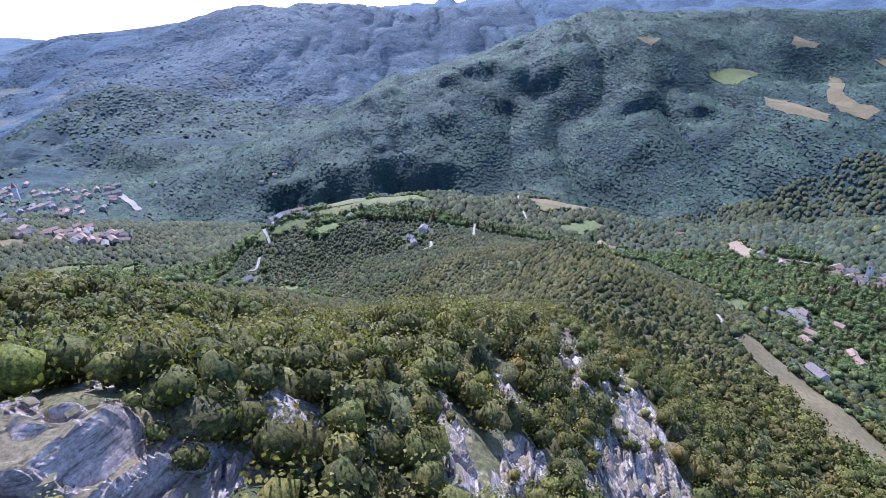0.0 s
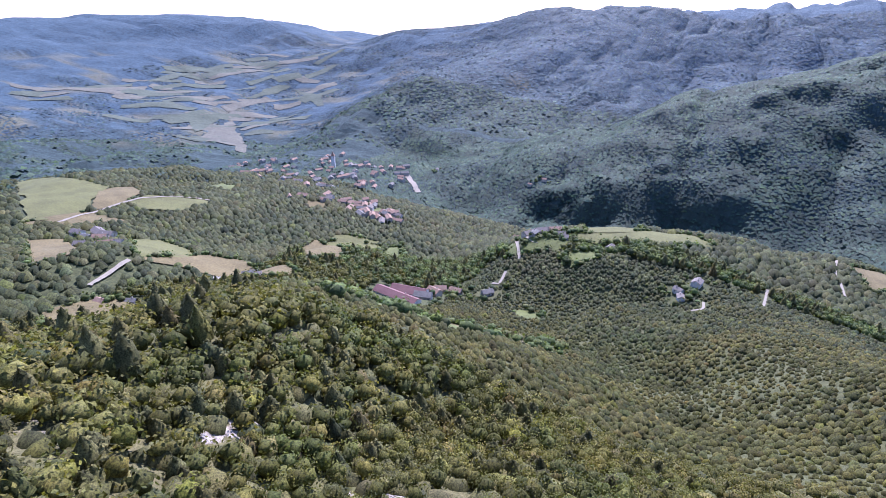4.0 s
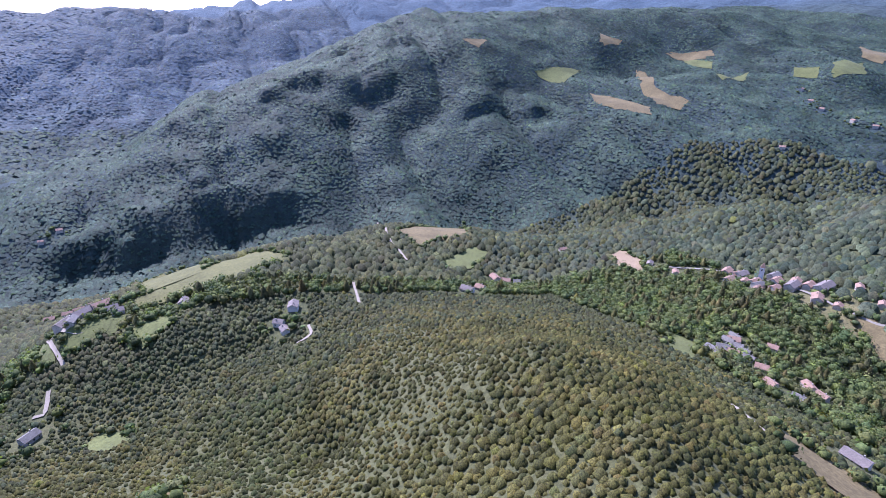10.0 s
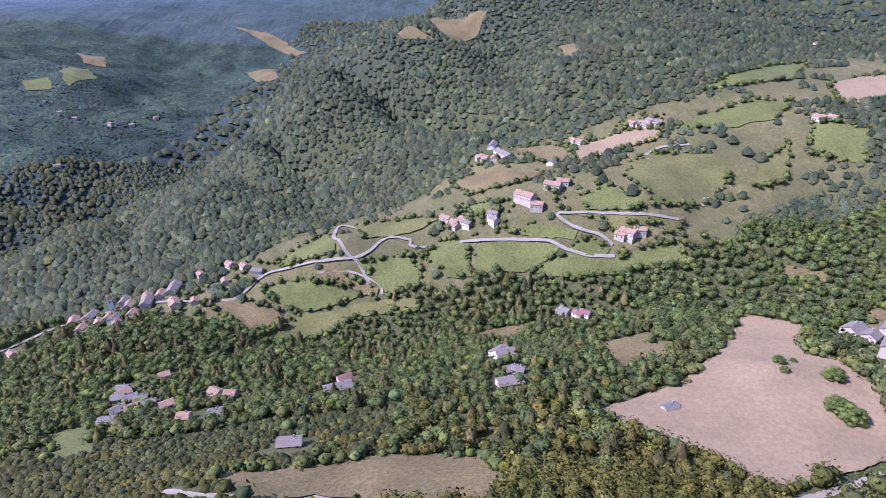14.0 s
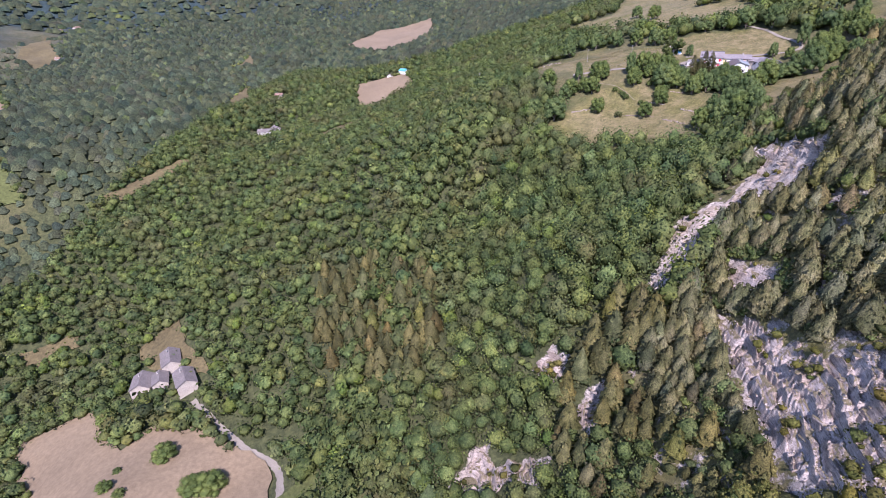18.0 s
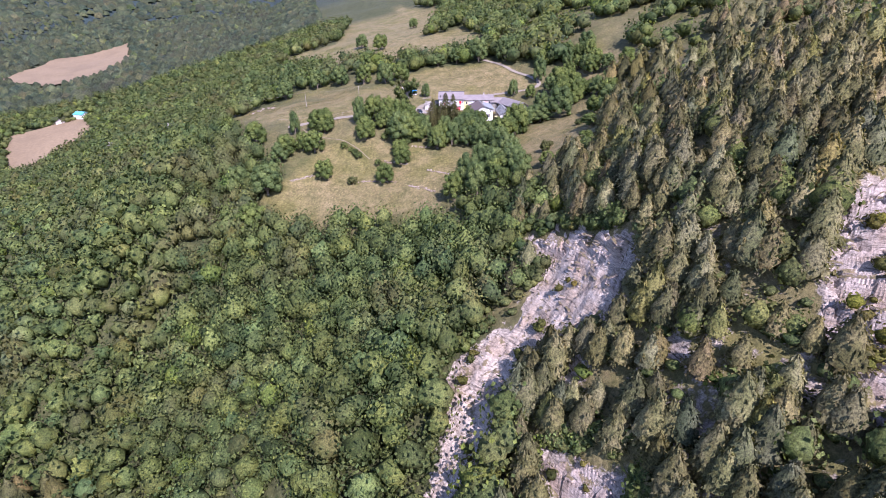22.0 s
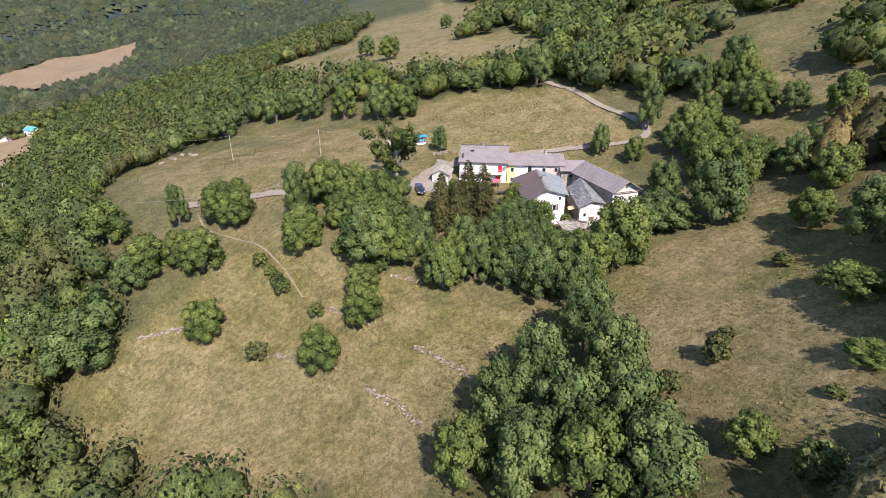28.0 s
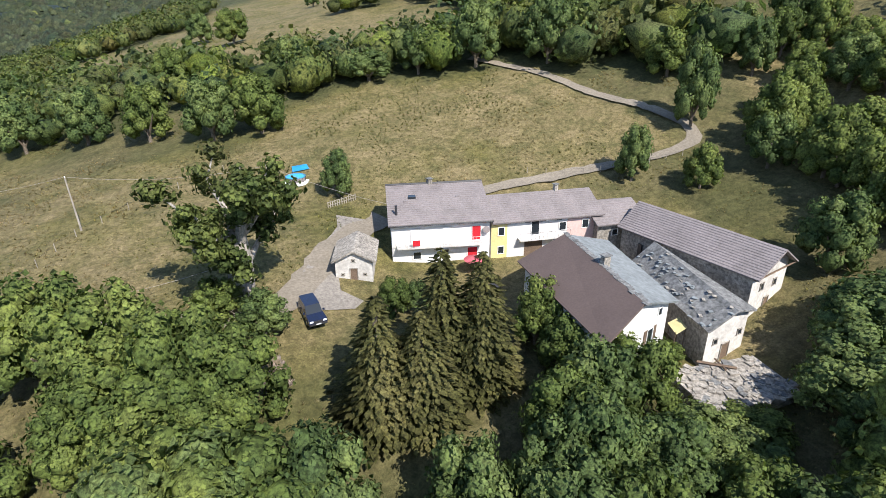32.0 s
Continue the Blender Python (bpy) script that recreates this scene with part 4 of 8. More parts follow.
HOUSE_PLAN += [
    ('slate', 214, -386, 10, 7, 6),
    ('slate', 161, -332, 11, 7, 7),
    ('grey', 716, 114, 26, 9, 5),
    ('grey', 675, 104, 32, 11, 5),
    ('tile', 678, 127, 14, 9, 5),
    ('tile', 665, 116, 14, 9, 6),
    ('tile', 683, 133, 12, 8, 5),
    ('grey', 613, 56, 15, 8, 4),
    ('tile', 544, 68, 16, 10, 7),
    ('tile', 550, 57, 12, 9, 6),
    ('tile', 535, 96, 20, 11, 7),
    ('tile', 524, 86, 12, 9, 6),
    ('tile', 478, 10, 14, 9, 6),
    ('tile', 478, 0, 11, 8, 6),
]
HOUSE_PLAN += [
    ('tile', 478, 17, 9, 7, 5),
    ('grey', 535, 127, 10, 8, 6),
    ('tile', 562, 174, 12, 8, 5),
    ('tile', 546, 154, 14, 9, 5),
    ('tile', 546, 165, 10, 8, 5),
    ('tile', 665, -58, 13, 8, 6),
    ('grey', 662, -71, 10, 8, 6),
    ('tile', 676, -47, 9, 7, 5),
    ('tile', 680, 19, 10, 8, 5),
    ('tile', 608, -221, 13, 8, 6),
]
HOUSE_PLAN += [
    ('tile', 601, -230, 10, 8, 6),
    ('grey', 405, -407, 15, 8, 6),
    ('grey', 397, -417, 11, 8, 6),
    ('tile', 441, -514, 9, 7, 5),
    ('teal', 292, -563, 11, 8, 6),
    ('grey', 310, -559, 9, 7, 3),
    ('tile', 980, -431, 10, 8, 6),
    ('tile', 1145, -962, 14, 9, 6),
    ('tile', 1135, -907, 9, 7, 5),
    ('tile', 930, -683, 8, 7, 5),
    ('old', 312, -78, 13, 10, 7),
    ('old', 303, -93, 15, 10, 7),
    ('old', 300, -79, 10, 8, 6),
    ('old', 281, -76, 14, 10, 8),
    ('slate', 247, 59, 8, 5, 3),
]
HOUSE_PLAN += [
    ('grey', 350, 136, 13, 10, 5),
    ('grey', 303, 133, 8, 6, 3),
    ('slate', 426, 76, 8, 6, 4),
    ('red', 419, 63, 9, 7, 4),
    ('slate', 323, 248, 19, 9, 6),
    ('red', 346, 248, 10, 8, 7),
    ('grey', 328, 135, 13, 9, 6),
    ('grey', 284, 137, 15, 8, 4),
    ('slate', 301, 130, 8, 6, 4),
    ('tile', 477, 525, 12, 8, 7),
]
HOUSE_PLAN += [
    ('tile', 466, 505, 10, 8, 6),
    ('tile', 471, 497, 12, 8, 7),
    ('slate', 499, 497, 13, 9, 9),
    ('tile', 500, 474, 15, 9, 8),
    ('tile', 458, 483, 9, 7, 6),
    ('tile', 481, 437, 14, 10, 7),
    ('tile', 483, 418, 8, 7, 5),
    ('tile', 537, 434, 9, 7, 6),
    ('tile', 547, 405, 10, 8, 6),
    ('tile', 537, 386, 9, 8, 6),
    ('slate', 522, 367, 11, 8, 6),
    ('tile', 514, 399, 9, 7, 6),
    ('tile', 549, 165, 10, 8, 6),
    ('grey', 539, 152, 9, 8, 6),
]
HOUSE_PLAN += [
    ('grey', 528, 126, 9, 8, 6),
    ('slate', 341, 414, 9, 7, 5),
    ('slate', 336, 394, 9, 7, 5),
    ('tile', 324, 394, 8, 7, 5),
    ('tile', 371, 395, 8, 7, 5),
    ('tile', 300, 344, 8, 7, 5),
    ('tile', 341, 342, 9, 7, 5),
    ('tile', 336, 329, 8, 7, 5),
    ('slate', 302, 324, 9, 7, 5),
    ('grey', 234, 253, 12, 7, 4),
]
HOUSE_PLAN += [
    ('slate', 426, 73, 9, 7, 5),
    ('red', 418, 58, 9, 7, 5),
    ('grey', 433, 610, 10, 7, 5),
    ('tile', 1382, 1160, 12, 9, 7),
    ('tile', 1331, 1091, 11, 8, 6),
    ('tile', 1315, 1047, 11, 8, 6),
    ('tile', 1308, 963, 11, 8, 6),
    ('tile', 1310, 914, 11, 8, 6),
    ('tile', 1415, 909, 11, 8, 6),
    ('tile', 989, 884, 11, 8, 6),
    ('tile', 673, 14, 10, 7, 5),
    ('grey', 668, -56, 12, 8, 6),
    ('grey', 668, -65, 10, 8, 6),
    ('red', -235, 419, 46, 12, 5),
]
HOUSE_PLAN += [
    ('red', -238, 446, 34, 14, 7),
    ('slate', -221, 442, 16, 10, 6),
    ('tile', -221, 464, 13, 9, 7),
    ('tile', -223, 481, 12, 8, 7),
    ('tile', -209, 487, 12, 8, 6),
    ('slate', -181, 501, 11, 8, 5),
    ('grey', -171, 340, 9, 6, 4),
    ('tile', -179, 336, 8, 6, 4),
    ('tile', -199, 362, 9, 5, 3),
    ('grey', -12, 537, 8, 6, 5),
]
HOUSE_PLAN += [
    ('grey', 2, 555, 10, 8, 6),
    ('grey', -9, 527, 8, 6, 4),
    ('tile', -276, 877, 12, 8, 6),
    ('tile', -256, 880, 12, 8, 7),
    ('tile', -244, 886, 14, 8, 7),
    ('tile', -233, 905, 10, 8, 6),
    ('grey', -135, 606, 9, 7, 5),
    ('grey', -84, 600, 9, 7, 5),
    ('grey', 177, 590, 13, 9, 6),
    ('tile', 198, 603, 10, 8, 6),
    ('tile', 241, 653, 12, 9, 7),
    ('tile', 252, 645, 10, 8, 6),
    ('slate', 262, 638, 8, 7, 5),
    ('tile', 435, 570, 9, 7, 5),
]
HOUSE_PLAN += [
    ('grey', -633, 1275, 9, 7, 6),
    ('tile', -340, 1243, 10, 8, 6),
    ('tile', -366, 1221, 9, 7, 6),
    ('slate', 305, 399, 10, 8, 5),
    ('slate', 321, 402, 10, 8, 5),
    ('tile', 346, 413, 10, 8, 6),
    ('tile', 380, 720, 10, 7, 5),
    ('grey', -591, 361, 15, 9, 6),
    ('slate', -562, 356, 12, 8, 6),
    ('tile', -568, 373, 15, 9, 7),
]
HOUSE_PLAN += [
    ('slate', -582, 393, 12, 8, 6),
    ('tile', -614, 396, 10, 8, 5),
    ('slate', -398, 404, 12, 8, 6),
    ('grey', -358, 377, 9, 7, 5),
    ('tile', -417, 272, 9, 6, 3),
    ('slate', -401, 285, 10, 6, 3),
]
HOUSE_PLAN += [
    ('old', -176, 612, 16, 9, 6), ('old', -162, 618, 18, 9, 6), ('tile', -150, 624, 14, 9, 6), ('slate', -168, 603, 10, 7, 5), ('old', -140, 612, 9, 7, 5),
    ('tile', 474, 535, 13, 9, 8), ('old', 480, 521, 14, 9, 8), ('tile', 458, 517, 11, 8, 7), ('slate', 466, 489, 12, 8, 7), ('tile', 488, 486, 12, 9, 8), ('old', 491, 470, 16, 10, 8), ('tile', 504, 462, 12, 8, 7), ('tile', 471, 474, 10, 8, 7), ('old', 512, 452, 22, 11, 7),
    ('slate', 340, 404, 9, 7, 5), ('slate', 329, 384, 9, 7, 5), ('tile', 323, 368, 9, 7, 5), ('slate', 356, 420, 9, 7, 5),
    ('grey', -660, 420, 22, 12, 7), ('old', -640, 418, 18, 11, 7), ('grey', -672, 402, 16, 10, 8), ('slate', -645, 396, 14, 9, 6), ('tile', -628, 402, 16, 9, 7),
]
TOWN_PLAN = []
TOWN_PLAN += [
    (105, [(-1291, 1188), (-1043, 1156), (-976, 1300), (-878, 1315), (-722, 1294), (-669, 1172), (-670, 970), (-701, 814), (-920, 908)]),
    (38, [(-671, 752), (-643, 818), (-569, 861), (-432, 801), (-452, 748), (-576, 774)]),
]
POLE_PLAN = [(117.6, -317.3), (79.7, -277.7), (52.7, -267.7), (51.5, -243.0), (28.0, -261.9)]

TREE_PLAN += [('b', 262, -32, 4.2, 5.0), ('b', 236, -17, 4.6, 5.4), ('d', 230, -20, 4.8, 5.6), ('d', 276, -11, 2.6, 3.4), ('s', 267, -9, 2.0, 2.2), ('s', 280, -22, 1.6, 1.8), ('b', 318, -56, 4.0, 5.0), ('b', 290, -62, 2.4, 3.0), ('b', 284, -58, 2.2, 3.0), ('s', 277, -52, 2.0, 2.2)]
WALL_PLAN = []
WALL_PLAN += [
    [(88.6, -213.5), (82.2, -213.2), (79.3, -213.4)],
    [(59.9, -202.6), (52.8, -198.2), (46.2, -193.7)],
    [(48.1, -207.1), (43.5, -203.8), (39.6, -200.8)],
    [(32.1, -192.8), (27.1, -187.8), (23.5, -182.6)],
    [(41.1, -187.3), (36.4, -182.9), (32.7, -176.8)],
    [(35.3, -210.1), (32.0, -208.5), (29.1, -207.1)],
]


# ---- meshes from arrays ----
def mesh_from(name, verts, faces, mat, smooth=False):
    verts, faces = np.asarray(verts, np.float32), np.asarray(faces, np.int32)
    me = bpy.data.meshes.new(name)
    k = faces.shape[1]
    me.vertices.add(len(verts))
    me.vertices.foreach_set("co", verts.ravel())
    me.loops.add(faces.size)
    me.loops.foreach_set("vertex_index", faces.ravel())
    me.polygons.add(len(faces))
    me.polygons.foreach_set("loop_start", np.arange(0, faces.size, k, dtype=np.int32))
    me.polygons.foreach_set("loop_total", np.full(len(faces), k, np.int32))
    me.polygons.foreach_set("use_smooth", np.full(len(faces), smooth))
    me.update(calc_edges=True)
    me.validate()
    if mat:
        me.materials.append(mat)
    return me


def inside(x, y, polygon):
    """Which of the points lie in the polygon."""
    poly = np.array(polygon, float)
    hit = np.zeros(np.shape(x), bool)
    x0, y0 = poly.min(0)
    x1, y1 = poly.max(0)
    near = (x > x0) & (x < x1) & (y > y0) & (y < y1)
    if not near.any():
        return hit
    px, py, res = x[near], y[near], np.zeros(near.sum(), bool)
    for (ax, ay), (bx, by) in zip(poly, np.roll(poly, -1, 0)):
        res ^= ((ay > py) != (by > py)) & (px < (bx - ax) * (py - ay) / (by - ay + 1e-9) + ax)
    hit[near] = res
    return hit


def off_line(x, y, line):
    """Distance of the points from a line of x, y."""
    best = np.full(np.shape(x), 1e9)
    for (ax, ay), (bx, by) in zip(line, line[1:]):
        dx, dy = bx - ax, by - ay
        u = np.clip(((x - ax) * dx + (y - ay) * dy) / (dx * dx + dy * dy + 1e-9), 0, 1)
        best = np.minimum(best, np.hypot(x - ax - u * dx, y - ay - u * dy))
    return best


# ---- ground ----
def soft_inside(x, y, polygon, edge):
    """1 inside the polygon, 0 well outside, ragged between."""
    near = inside(x, y, polygon).astype(float)
    d = off_line(x, y, list(polygon) + [polygon[0]])
    wob = fbm(x / 7, y / 7, 3) * edge * 1.2
    return np.clip(0.5 + np.where(near > 0, d + wob, -d + wob) / edge, 0, 1)


rock = np.zeros(XX.shape)
dry = np.zeros(XX.shape)
core = (XX > -200) & (XX < 260) & (YY > -660) & (YY < 520)
cx, cy = XX[core], YY[core]
rc, dc = np.zeros(cx.shape), np.zeros(cx.shape)
faces = np.zeros(XX.shape)
fc = np.zeros(cx.shape)
for name, poly in CLEAR_NEAR.items():
    if name in ROCKS:
        rc = np.maximum(rc, soft_inside(cx, cy, poly, 5.0))
        fc = np.maximum(fc, np.clip(np.where(inside(cx, cy, poly), off_line(cx, cy, poly + [poly[0]]), -1) / 1.5, 0, 1))
    else:
        dc = np.maximum(dc, soft_inside(cx, cy, poly, 5.0))
scrub = soft_inside(cx, cy, SCRUB_SLOPE, 12.0)
rc = np.maximum(rc, scrub * np.clip(0.75 * vnoise(cx / 9 + 3, cy / 9) + 0.02, 0, 1))
dc = np.maximum(dc, scrub * 0.8)
north = soft_inside(cx, cy, NORTH_SLOPE, 15.0)
dc = np.maximum(dc, north * 0.5)
ridge_land = (cy > 20) & (cx < 240)
dc = np.where(ridge_land, np.maximum(dc, 0.12), dc)
rc = np.maximum(rc, north * np.clip(vnoise(cx / 7 + 13, cy / 16) * 1.5 - 0.62, 0, 0.7))
pines = soft_inside(cx, cy, PINE_SLOPE, 14.0)
dc = np.maximum(dc, pines * 0.7)
rc = np.maximum(rc, pines * np.clip(vnoise(cx / 11 + 5, cy / 11) * 1.5 - 0.85, 0, 0.6) * (cy > -150))
dc = np.maximum(dc, soft_inside(cx, cy, FARM_GROUND, 14.0) * (0.25 + 0.5 * vnoise(cx / 12, cy / 12)))
dc = np.maximum(dc, soft_inside(cx, cy, WEST_OPEN, 14.0) * (0.25 + 0.5 * vnoise(cx / 9 + 2, cy / 9)))
rock[core], dry[core], faces[core] = rc, dc, fc
farm_land = soft_inside(XX, YY, FARMLAND, 30.0)
dry = np.maximum(dry, farm_land * np.clip(0.2 + 0.6 * vnoise(XX / 60, YY / 60), 0, 1))
# beds of limestone: the slope breaks into ledges where the rock is bare
beds = ZZ + 0.10 * XX - 0.06 * YY + fbm(XX / 14, YY / 14, 3) * 2.0
step = 4.2
ledge = (np.floor(beds / step) + np.clip((beds / step % 1 - 0.55) / 0.3, 0, 1) - beds / step) * step + 0.5 * step
crack = 1 - np.abs(2 * vnoise(XX / 2.6 + 9, YY / 6.5) - 1)
ZZ = ZZ + rock * (1 - faces) * (ledge * 0.6 - crack**6 * 0.9 + fbm(XX / 4.5, YY / 4.5, 2) * 0.7) - faces * 1.3
i, j = np.meshgrid(np.arange(len(GX) - 1), np.arange(len(GY) - 1), indexing="ij")
a = (i * len(GY) + j).ravel()
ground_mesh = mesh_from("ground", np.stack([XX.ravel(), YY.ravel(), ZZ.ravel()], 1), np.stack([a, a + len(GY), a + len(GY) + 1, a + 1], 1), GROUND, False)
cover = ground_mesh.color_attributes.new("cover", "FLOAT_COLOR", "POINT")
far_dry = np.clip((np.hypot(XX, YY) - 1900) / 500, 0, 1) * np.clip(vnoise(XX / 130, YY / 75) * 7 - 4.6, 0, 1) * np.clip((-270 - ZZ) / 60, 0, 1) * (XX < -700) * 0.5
# third channel: painted haze of the ground, growing outward from the middle
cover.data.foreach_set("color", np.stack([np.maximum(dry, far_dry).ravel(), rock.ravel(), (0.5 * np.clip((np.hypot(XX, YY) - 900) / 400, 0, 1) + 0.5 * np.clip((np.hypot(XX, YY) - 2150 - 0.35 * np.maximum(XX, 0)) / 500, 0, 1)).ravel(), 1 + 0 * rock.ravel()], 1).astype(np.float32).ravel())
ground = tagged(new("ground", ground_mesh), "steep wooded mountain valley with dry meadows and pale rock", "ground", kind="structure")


# ---- trees: crowns as arrays ----
def ico(sub):
    bm = bmesh.new()
    bmesh.ops.create_icosphere(bm, subdivisions=sub, radius=1)
    v, f = np.array([p.co[:] for p in bm.verts]), np.array([[q.index for q in t.verts] for t in bm.faces])
    bm.free()
    return v, f


def lumpy(sub, seed, amount=0.28):
    """A crown's core: an uneven, domed body, about 1 wide in radius and 1.9 high, standing on 0."""
    rng = np.random.default_rng(seed)
    v, f = ico(sub)
    lobes = rng.normal(size=(12, 3))
    lobes /= np.linalg.norm(lobes, axis=1)[:, None]
    lobes[:, 2] = np.abs(lobes[:, 2])
    k = 1 + amount * (np.exp(-((1 - v @ lobes.T) * 5) ** 2).max(1) * 1.6 - 0.8) + rng.normal(size=len(v)) * (0.05 if sub < 2 else 0.04)
    v = v * k[:, None]
    v[:, 2] = np.where(v[:, 2] > 0, v[:, 2] * 1.0, v[:, 2] * 0.75) + 0.85
    return v, f


def unit(n):
    return n / (np.linalg.norm(n, axis=-1, keepdims=True) + 1e-9)


def normals_of(v, f):
    """Vertex normals of a closed body."""
    n = np.zeros(v.shape)
    fn = np.cross(v[f[:, 1]] - v[f[:, 0]], v[f[:, 2]] - v[f[:, 0]])
    for k in range(3):
        np.add.at(n, f[:, k], fn)
    return unit(n)


def clumps(points, normals, size, rng, per=1, tilt=0.45):
    """Leaf clumps: bent quads round the given points, leaning out along the normals."""
    v, f, g = [], [], []
    for p, n in zip(points, normals):
        for _ in range(per):
            t = np.cross(n, rng.normal(size=3))
            t /= np.linalg.norm(t) + 1e-9
            s = np.cross(n, t) + n * rng.uniform(-tilt, tilt)
            w = size * rng.uniform(0.6, 1.3)
            q = p + rng.normal(size=3) * size * 0.3
            b = len(v)
            v += [q - t * w, q + s * w * 0.8 + n * w * 0.5, q + t * w + n * w * 0.2, q - s * w * 0.7]
            f += [[b, b + 2, b + 1], [b, b + 3, b + 2]]
            own = np.cross(s, t)
            own = own * (1 if own @ n > 0 else -1)
            lit = unit(n + own * 0.35 + rng.normal(size=3) * 0.12)
            g += [lit] * 4
    return np.array(v), np.array(f), np.array(g)


def join(*pieces):
    v, f, g, k = [], [], [], 0
    for pv, pf, pn in pieces:
        v.append(pv), f.append(pf + k), g.append(pn)
        k += len(pv)
    return np.concatenate(v), np.concatenate(f), np.concatenate(g)


def leafy(sub, seed, count, size, body=0.80):
    """A crown: a lobed body under many small clumps of leaves, shaded as one rounded form."""
    rng = np.random.default_rng(seed + 50)
    cv, cf = lumpy(sub, seed, 0.46)
    cn = normals_of(cv, cf)
    cf = cf[cv[cf][:, :, 2].mean(1) > 0.2]
    fv, ff = lumpy(3, seed, 0.46)
    fn = unit(normals_of(fv, ff) + 0.35 * unit(fv - (0, 0, 0.7)))
    pick = rng.permutation(len(fv))[:count]
    pick = pick[fv[pick][:, 2] > 0.1]
    deep = rng.uniform(body + 0.06, 1.06, (len(pick), 1))
    return join((cv * (body, body, body + 0.04), cf, cn), clumps(fv[pick] * deep, fn[pick], size, rng))


def pine(seed, tiers, arms, along=(0.35, 0.58, 0.8, 1.0)):
    """A bushy pine 1 wide in radius and 1 high: uneven boughs with flat tufts of needles."""
    rng = np.random.default_rng(seed)
    v, f, g = [], [], []
    sides = 7
    for k in range(5):
        h = (0.06, 0.2, 0.42, 0.68, 0.97)[k]
        for m in range(sides):
            a = 6.283 * (m + 0.5 * (k % 2)) / sides
            q = (0.3, 0.74, 0.62, 0.4, 0.01)[k] * rng.uniform(0.8, 1.2)
            v.append(np.array((math.cos(a) * q, math.sin(a) * q, h + rng.uniform(-0.03, 0.03))))
            g.append(unit(np.array((math.cos(a), math.sin(a), 0.35 + 0.5 * h))))
            if k:
                b, c = (k - 1) * sides, (m + 1) % sides
                f += [[b + m, b + c, b + sides + m], [b + c, b + sides + c, b + sides + m]]
    for k in range(tiers):
        h = 0.10 + 0.88 * (k + rng.uniform(-0.3, 0.3)) / tiers
        r = (1 - h) ** 0.72 * min(1.0, 0.6 + 2.2 * h) * rng.uniform(0.8, 1.12) + 0.06
        n = max(3, round(arms * (0.4 + 0.6 * (1 - h))))
        turn = rng.uniform(0, 6.28)
        for m in range(n):
            a = turn + 6.283 * m / n + rng.uniform(-0.45, 0.45)
            reach, lift = r * rng.uniform(0.65, 1.2), rng.uniform(-0.5, 0.5) / tiers
            d, s = np.array([math.cos(a), math.sin(a), 0]), np.array([-math.sin(a), math.cos(a), 0])
            for u in along:
                w = (0.046 + 0.052 * r) * rng.uniform(0.7, 1.35) * (1.6 if len(along) < 3 else 1.0)
                c = d * reach * u + s * rng.normal() * 0.11 * r + (0, 0, h + lift + 0.035 * (1 - u) + rng.normal() * 0.012)
                tip, roll = rng.uniform(-0.05, 0.035), rng.uniform(-0.045, 0.045)
                b = len(v)
                v += [c - d * w + (0, 0, 0.035), c + s * w * 0.6 + (0, 0, roll), c + d * w + (0, 0, tip), c - s * w * 0.6 - (0, 0, roll)]
                f += [[b, b + 2, b + 1], [b, b + 3, b + 2]]
                g += [unit(d * (0.4 + 0.6 * u) + (0, 0, 0.75 - 0.5 * (1 - h)) + rng.normal(size=3) * 0.22)] * 4
    return np.array(v), np.array(f), np.array(g)


def spruce(seed, tiers, arms):
    """A spruce 1 high: drooping boughs, each hung with small sprays."""
    rng = np.random.default_rng(seed)
    v, f, g = [], [], []
    for k in range(tiers):
        h = 0.03 + 0.96 * k / tiers
        r = (1 - h) ** 0.66 * rng.uniform(0.85, 1.12) + 0.02
        n = max(5, round(arms * (0.3 + 0.7 * (1 - h))))
        for m in range(n):
            a = rng.uniform(0, 6.283)
            reach = r * rng.uniform(0.72, 1.12)
            d, s = np.array([math.cos(a), math.sin(a), 0]), np.array([-math.sin(a), math.cos(a), 0])
            for u in (0.42, 0.62, 0.82, 1.0):
                w = (0.05 + 0.055 * r) * rng.uniform(0.7, 1.3)
                c = d * reach * u + s * rng.normal() * 0.05 * r + (0, 0, h + 0.03 - 0.075 * u * u * r + rng.normal() * 0.004)
                tilt = rng.uniform(-0.5, 0.5)
                b = len(v)
                v += [c - d * w, c + s * w * 0.6 + (0, 0, 0.012 * tilt), c + d * w - (0, 0, 0.03 * w / 0.1 * 0.5), c - s * w * 0.6 - (0, 0, 0.012 * tilt + 0.006)]
                f += [[b, b + 2, b + 1], [b, b + 3, b + 2]]
                g += [unit(d * (0.3 + 0.7 * u) + (0, 0, 0.5) + rng.normal(size=3) * 0.25)] * 4
    return np.array(v), np.array(f), np.array(g)


def trunk_array(r, h, sides=5):
    a = np.arange(sides) * 6.283 / sides
    ring = np.stack([np.cos(a), np.sin(a), 0 * a], 1)
    v = np.concatenate([ring * r - (0, 0, 0.25 * h), ring * r * 0.55 + (0, 0, h)])
    f = [[k, (k + 1) % sides, sides + (k + 1) % sides] for k in range(sides)] + [[k, sides + (k + 1) % sides, sides + k] for k in range(sides)]
    return v, np.array(f)


def leaf_mesh(name, v, f, g, mat):
    """The crown of a single tree."""
    me = tint_mesh(mesh_from(name, v, f, mat, True))
    me.normals_split_custom_set_from_vertices(np.asarray(g, np.float32))
    return me


